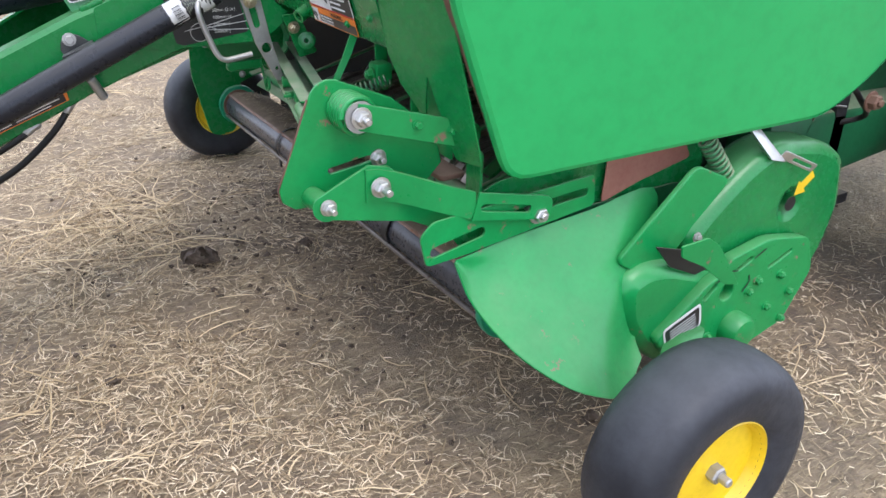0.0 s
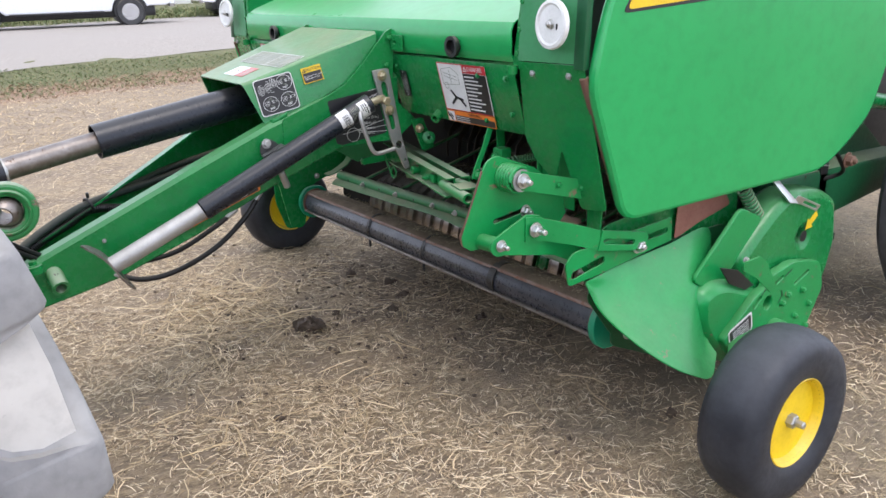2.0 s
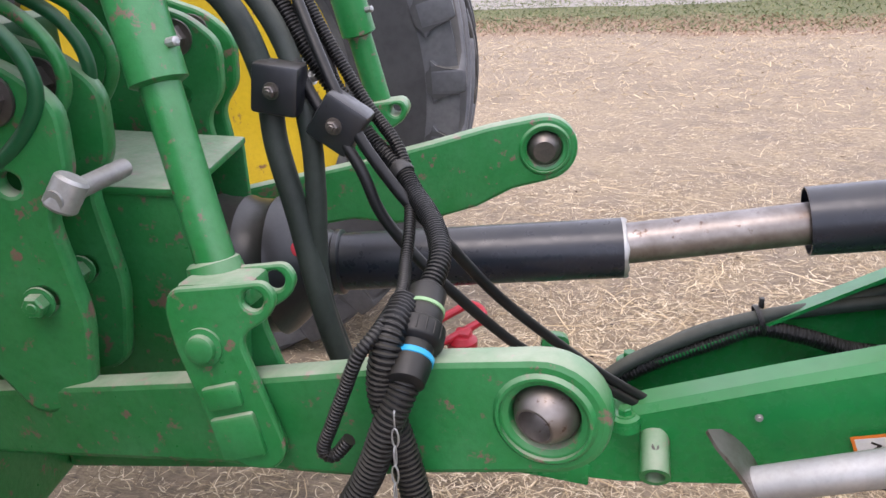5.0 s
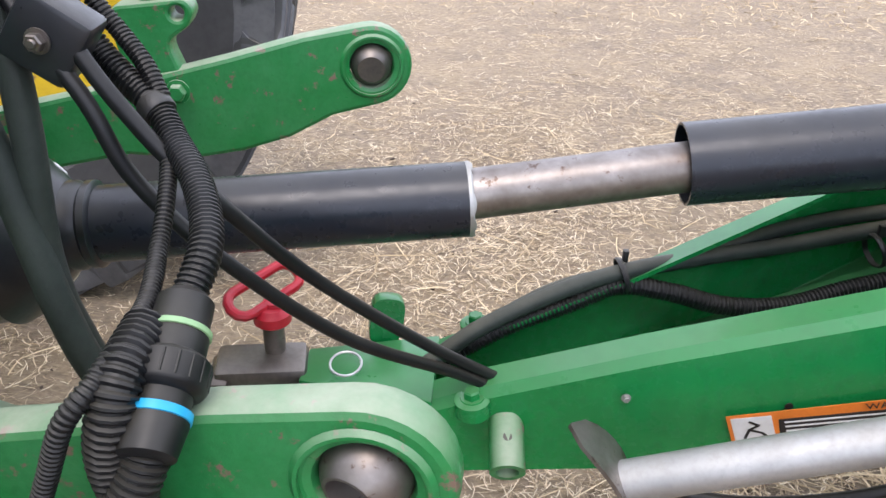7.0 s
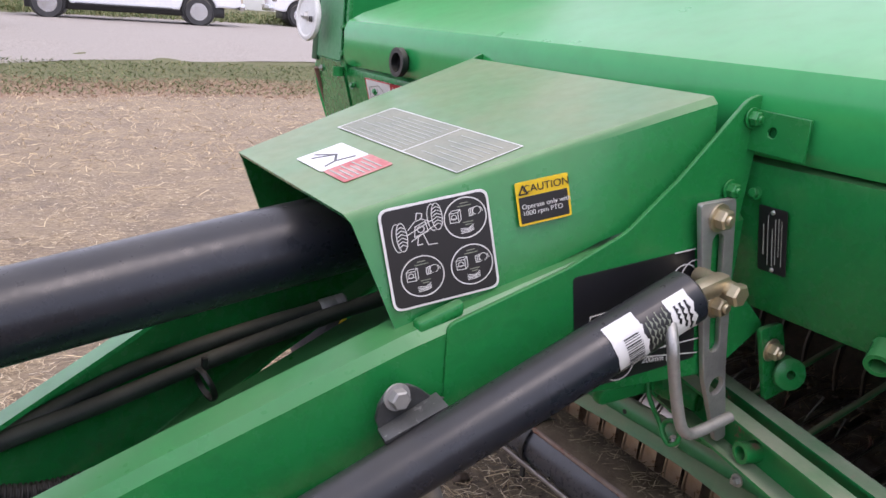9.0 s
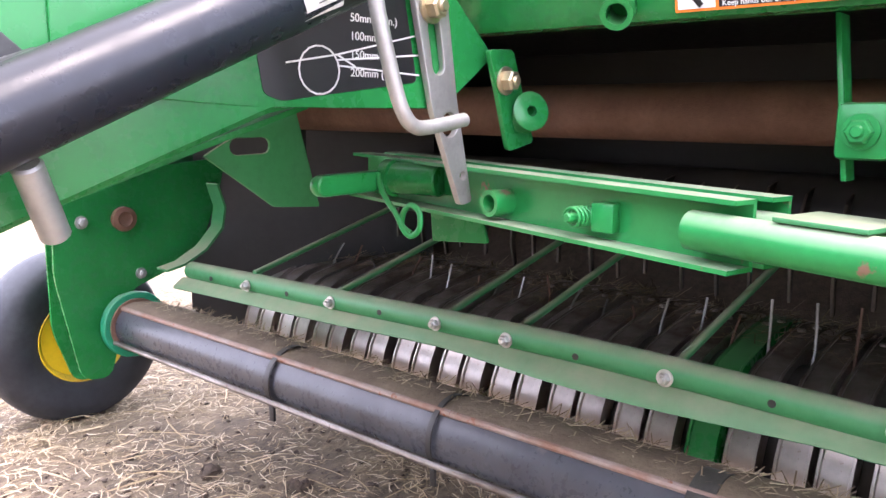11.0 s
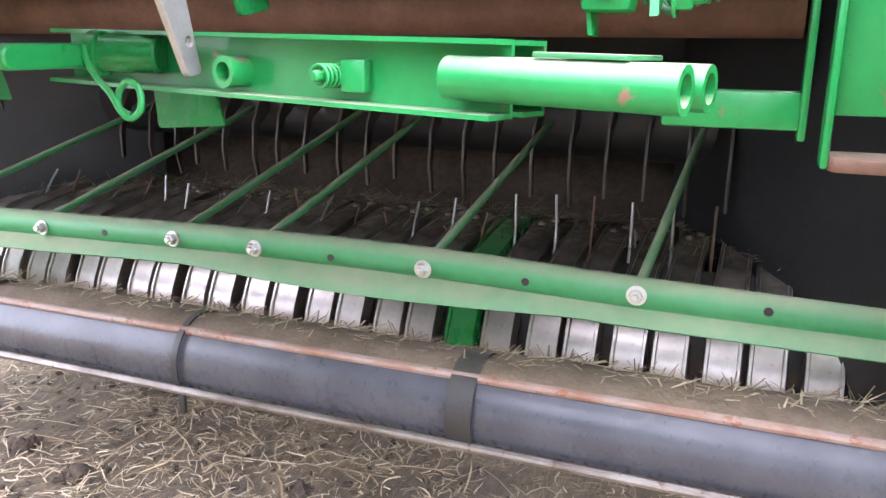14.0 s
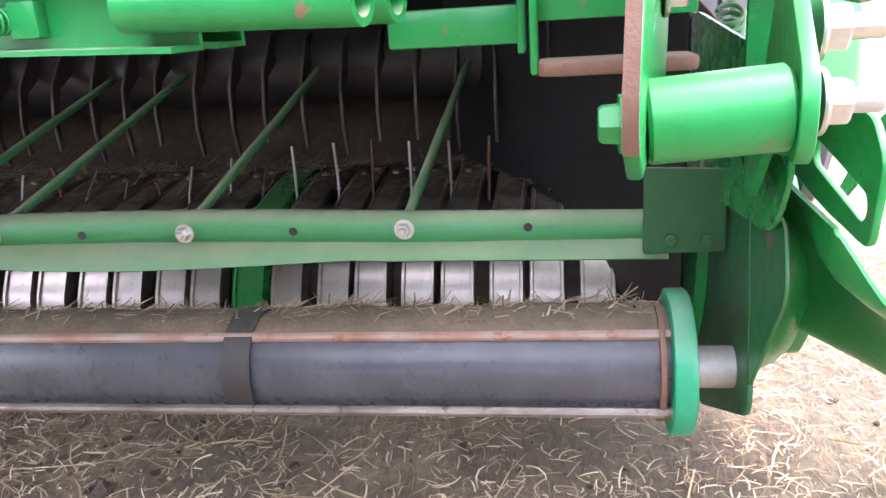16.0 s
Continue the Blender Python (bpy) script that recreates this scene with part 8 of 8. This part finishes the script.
def wheel_of(parent, c, r, w, rim_mat, rim_r, tyre_mat=None):
    bm = bmesh.new()
    h = w / 2
    lathe(bm, [(rim_r, -h * 0.9), (r * 0.93, -h), (r, -h * 0.6), (r, h * 0.6), (r * 0.93, h), (rim_r, h * 0.9)], c, (0, 1, 0), 36, closed=True)
    t = part("wheel", bm, tyre_mat or TYRE_BLACK, parent, "", 40)
    bm = bmesh.new()
    lathe(bm, [(rim_r, -h * 0.8), (rim_r * 0.92, -h * 0.75), (rim_r * 0.8, -h * 0.35), (rim_r * 0.3, -h * 0.45), (rim_r * 0.28, -h * 0.75), (0.001, -h * 0.75)], c, (0, 1, 0), 28)
    rim = part("rim", bm, rim_mat, t)
    bm = bmesh.new()
    for k in range(6):
        a = 2 * math.pi * k / 6
        box(bm, (c[0] + rim_r * 0.58 * math.cos(a), c[1] - h * 0.5, c[2] + rim_r * 0.58 * math.sin(a)), (rim_r * 0.26, 0.02, rim_r * 0.26), Matrix.Rotation(-a, 4, "Y"), 0.004)
    part("rim_opening", bm, BLACK, rim)
    return t


def pickup_truck(name, fx, fy, yaw, label, base=0.36):
    """A crew-cab pickup, front to its own -x, set by its front wheel's foot."""
    t = thing(name, label, "pickup truck", (0, 0, 0))
    side = -0.95
    body = [(-1.0, 0.55), (-0.98, 1.02), (-0.85, 1.12), (0.95, 1.2), (1.55, 1.78), (1.9, 1.86), (3.2, 1.84), (3.45, 1.28), (5.25, 1.25), (5.28, 0.62), (5.1, 0.55),
            (4.62, 0.55)] + arc(4.04, 0.44, 0.5, 10, 170, 10) + [(3.5, 0.42), (0.6, 0.42)] + arc(0, 0.44, 0.5, 10, 170, 10) + [(-0.6, 0.5)]
    plate("body", body, 1.9, plane((0, 0, base), (1, 0, 0), (0, 0, 1)), CAR_WHITE, t, edge=0.06)
    win = plane((0, -0.957, base), (1, 0, 0), (0, 0, 1))
    plate("side_window", rounded([(1.25, 1.24), (1.68, 1.72), (2.2, 1.76), (2.2, 1.25)], 0.05), 0.012, win, GLASS_DARK, t)
    plate("side_window", rounded([(2.28, 1.25), (2.28, 1.76), (3.1, 1.75), (3.28, 1.27)], 0.05), 0.012, win, GLASS_DARK, t)
    for wx in (0, 4.04):
        bm = bmesh.new()
        rod(bm, (wx, -0.9, base + 0.44), (wx, 0.9, base + 0.44), 0.47, 28)
        part("wheel_arch", bm, BLACK, t)
        for sy in (-0.86, 0.86):
            wheel_of(t, (wx, sy, base + 0.4), 0.41, 0.26, CHROME, 0.25)
    far_box("underbody", BLACK, t, (2.1, 0, base + 0.40), (5.4, 1.5, 0.3), 0.04)
    far_box("running_board", BLACK, t, (2.0, -0.96, base + 0.42), (2.6, 0.14, 0.06), 0.01)
    far_box("front_bumper", CHROME, t, (-1.02, 0, base + 0.6), (0.14, 1.9, 0.22), 0.04)
    far_box("rear_bumper", CHROME, t, (5.3, 0, base + 0.6), (0.16, 1.9, 0.2), 0.04)
    far_box("tail_light", DECAL_RED, t, (5.2, -0.955, base + 1.05), (0.09, 0.03, 0.28), 0.008)
    far_box("headlight", CHROME, t, (-0.93, -0.93, base + 0.9), (0.16, 0.06, 0.14), 0.01)
    for x in (2.15, 3.15):
        far_box("door_handle", CAR_WHITE, t, (x, -0.965, base + 1.1), (0.2, 0.03, 0.035), 0.008)
    t.location, t.rotation_euler = (fx, fy, 0), (0, 0, radians(yaw))
    return t


pickup_truck("pickup_truck", 1.44, 25.2, -10, "white crew-cab pickup truck parked on the gravel road")
pickup_truck("pickup_truck", 9.8, 27.5, -10, "second white pickup truck parked behind the first")


def far_tractor(x, y, base):
    t = thing("farm_tractor", "older green row-crop tractor with yellow wheels on the road", "tractor", (0, 0, 0))
    for sy in (-0.8, 0.8):
        wheel_of(t, (0, sy, base + 0.85), 0.85, 0.42, YELLOW, 0.58)
        wheel_of(t, (-2.75, sy * 0.85, base + 0.64), 0.64, 0.34, YELLOW, 0.42)
    far_box("hood", GREEN, t, (-2.1, 0, base + 1.35), (2.1, 0.7, 0.55), 0.1)
    far_box("frame_rail", GREEN, t, (-1.6, 0, base + 0.85), (2.7, 0.5, 0.35), 0.05)
    far_box("fender", GREEN, t, (0.0, -0.5, base + 1.75), (1.3, 0.3, 0.1), 0.04)
    far_box("fender", GREEN, t, (0.0, 0.5, base + 1.75), (1.3, 0.3, 0.1), 0.04)
    far_box("fuel_step", GREEN, t, (-1.1, -0.55, base + 0.75), (0.5, 0.5, 0.5), 0.05)
    bm = bmesh.new()
    rod(bm, (-2.75, -0.8, base + 0.64), (-2.75, 0.8, base + 0.64), 0.09)
    rod(bm, (0, -0.8, base + 0.85), (0, 0.8, base + 0.85), 0.14)
    part("axle", bm, GREEN, t)
    far_box("seat", BLACK, t, (-0.1, 0, base + 1.6), (0.5, 0.5, 0.4), 0.1)
    t.location = (x, y, 0)
    return t


far_tractor(-1.57, 18.3, 0.36)


def shed(name, x, y, w, d, h, pitch, wall, label, yaw=0):
    t = thing(name, label, "building", (0, 0, 0))
    g = 0.3
    prof = [(-w / 2, g), (w / 2, g), (w / 2, g + h), (0, g + h + pitch), (-w / 2, g + h)]
    plate("wall", prof, d, plane((0, 0, 0), (1, 0, 0), (0, 0, 1)), wall, t, edge=0.02)
    for s in (-1, 1):
        bm = bmesh.new()
        a = math.atan2(pitch, w / 2)
        box(bm, (s * w / 4 * 1.04, 0, g + h + pitch / 2 + 0.05), (w / 2 / math.cos(a) * 1.08, d + 0.5, 0.1), Matrix.Rotation(s * a, 4, "Y"), 0.01)
        part("roof", bm, ROOF_GREY, t)
    bm = bmesh.new()
    box(bm, (w * 0.12, -d / 2 - 0.02, g + h * 0.42), (w * 0.36, 0.06, h * 0.8), None, 0.01)
    part("sliding_door", bm, WHITE, t)
    t.location, t.rotation_euler = (x, y, 0), (0, 0, radians(yaw))
    return t


shed("shed", 18, 62, 11, 9, 3.0, 1.6, TAN_WALL, "tan metal farm shed with a grey gabled roof")
shed("barn", 5, 60, 12, 9, 4.2, 1.8, WHITE, "pale metal barn behind the road", 8)
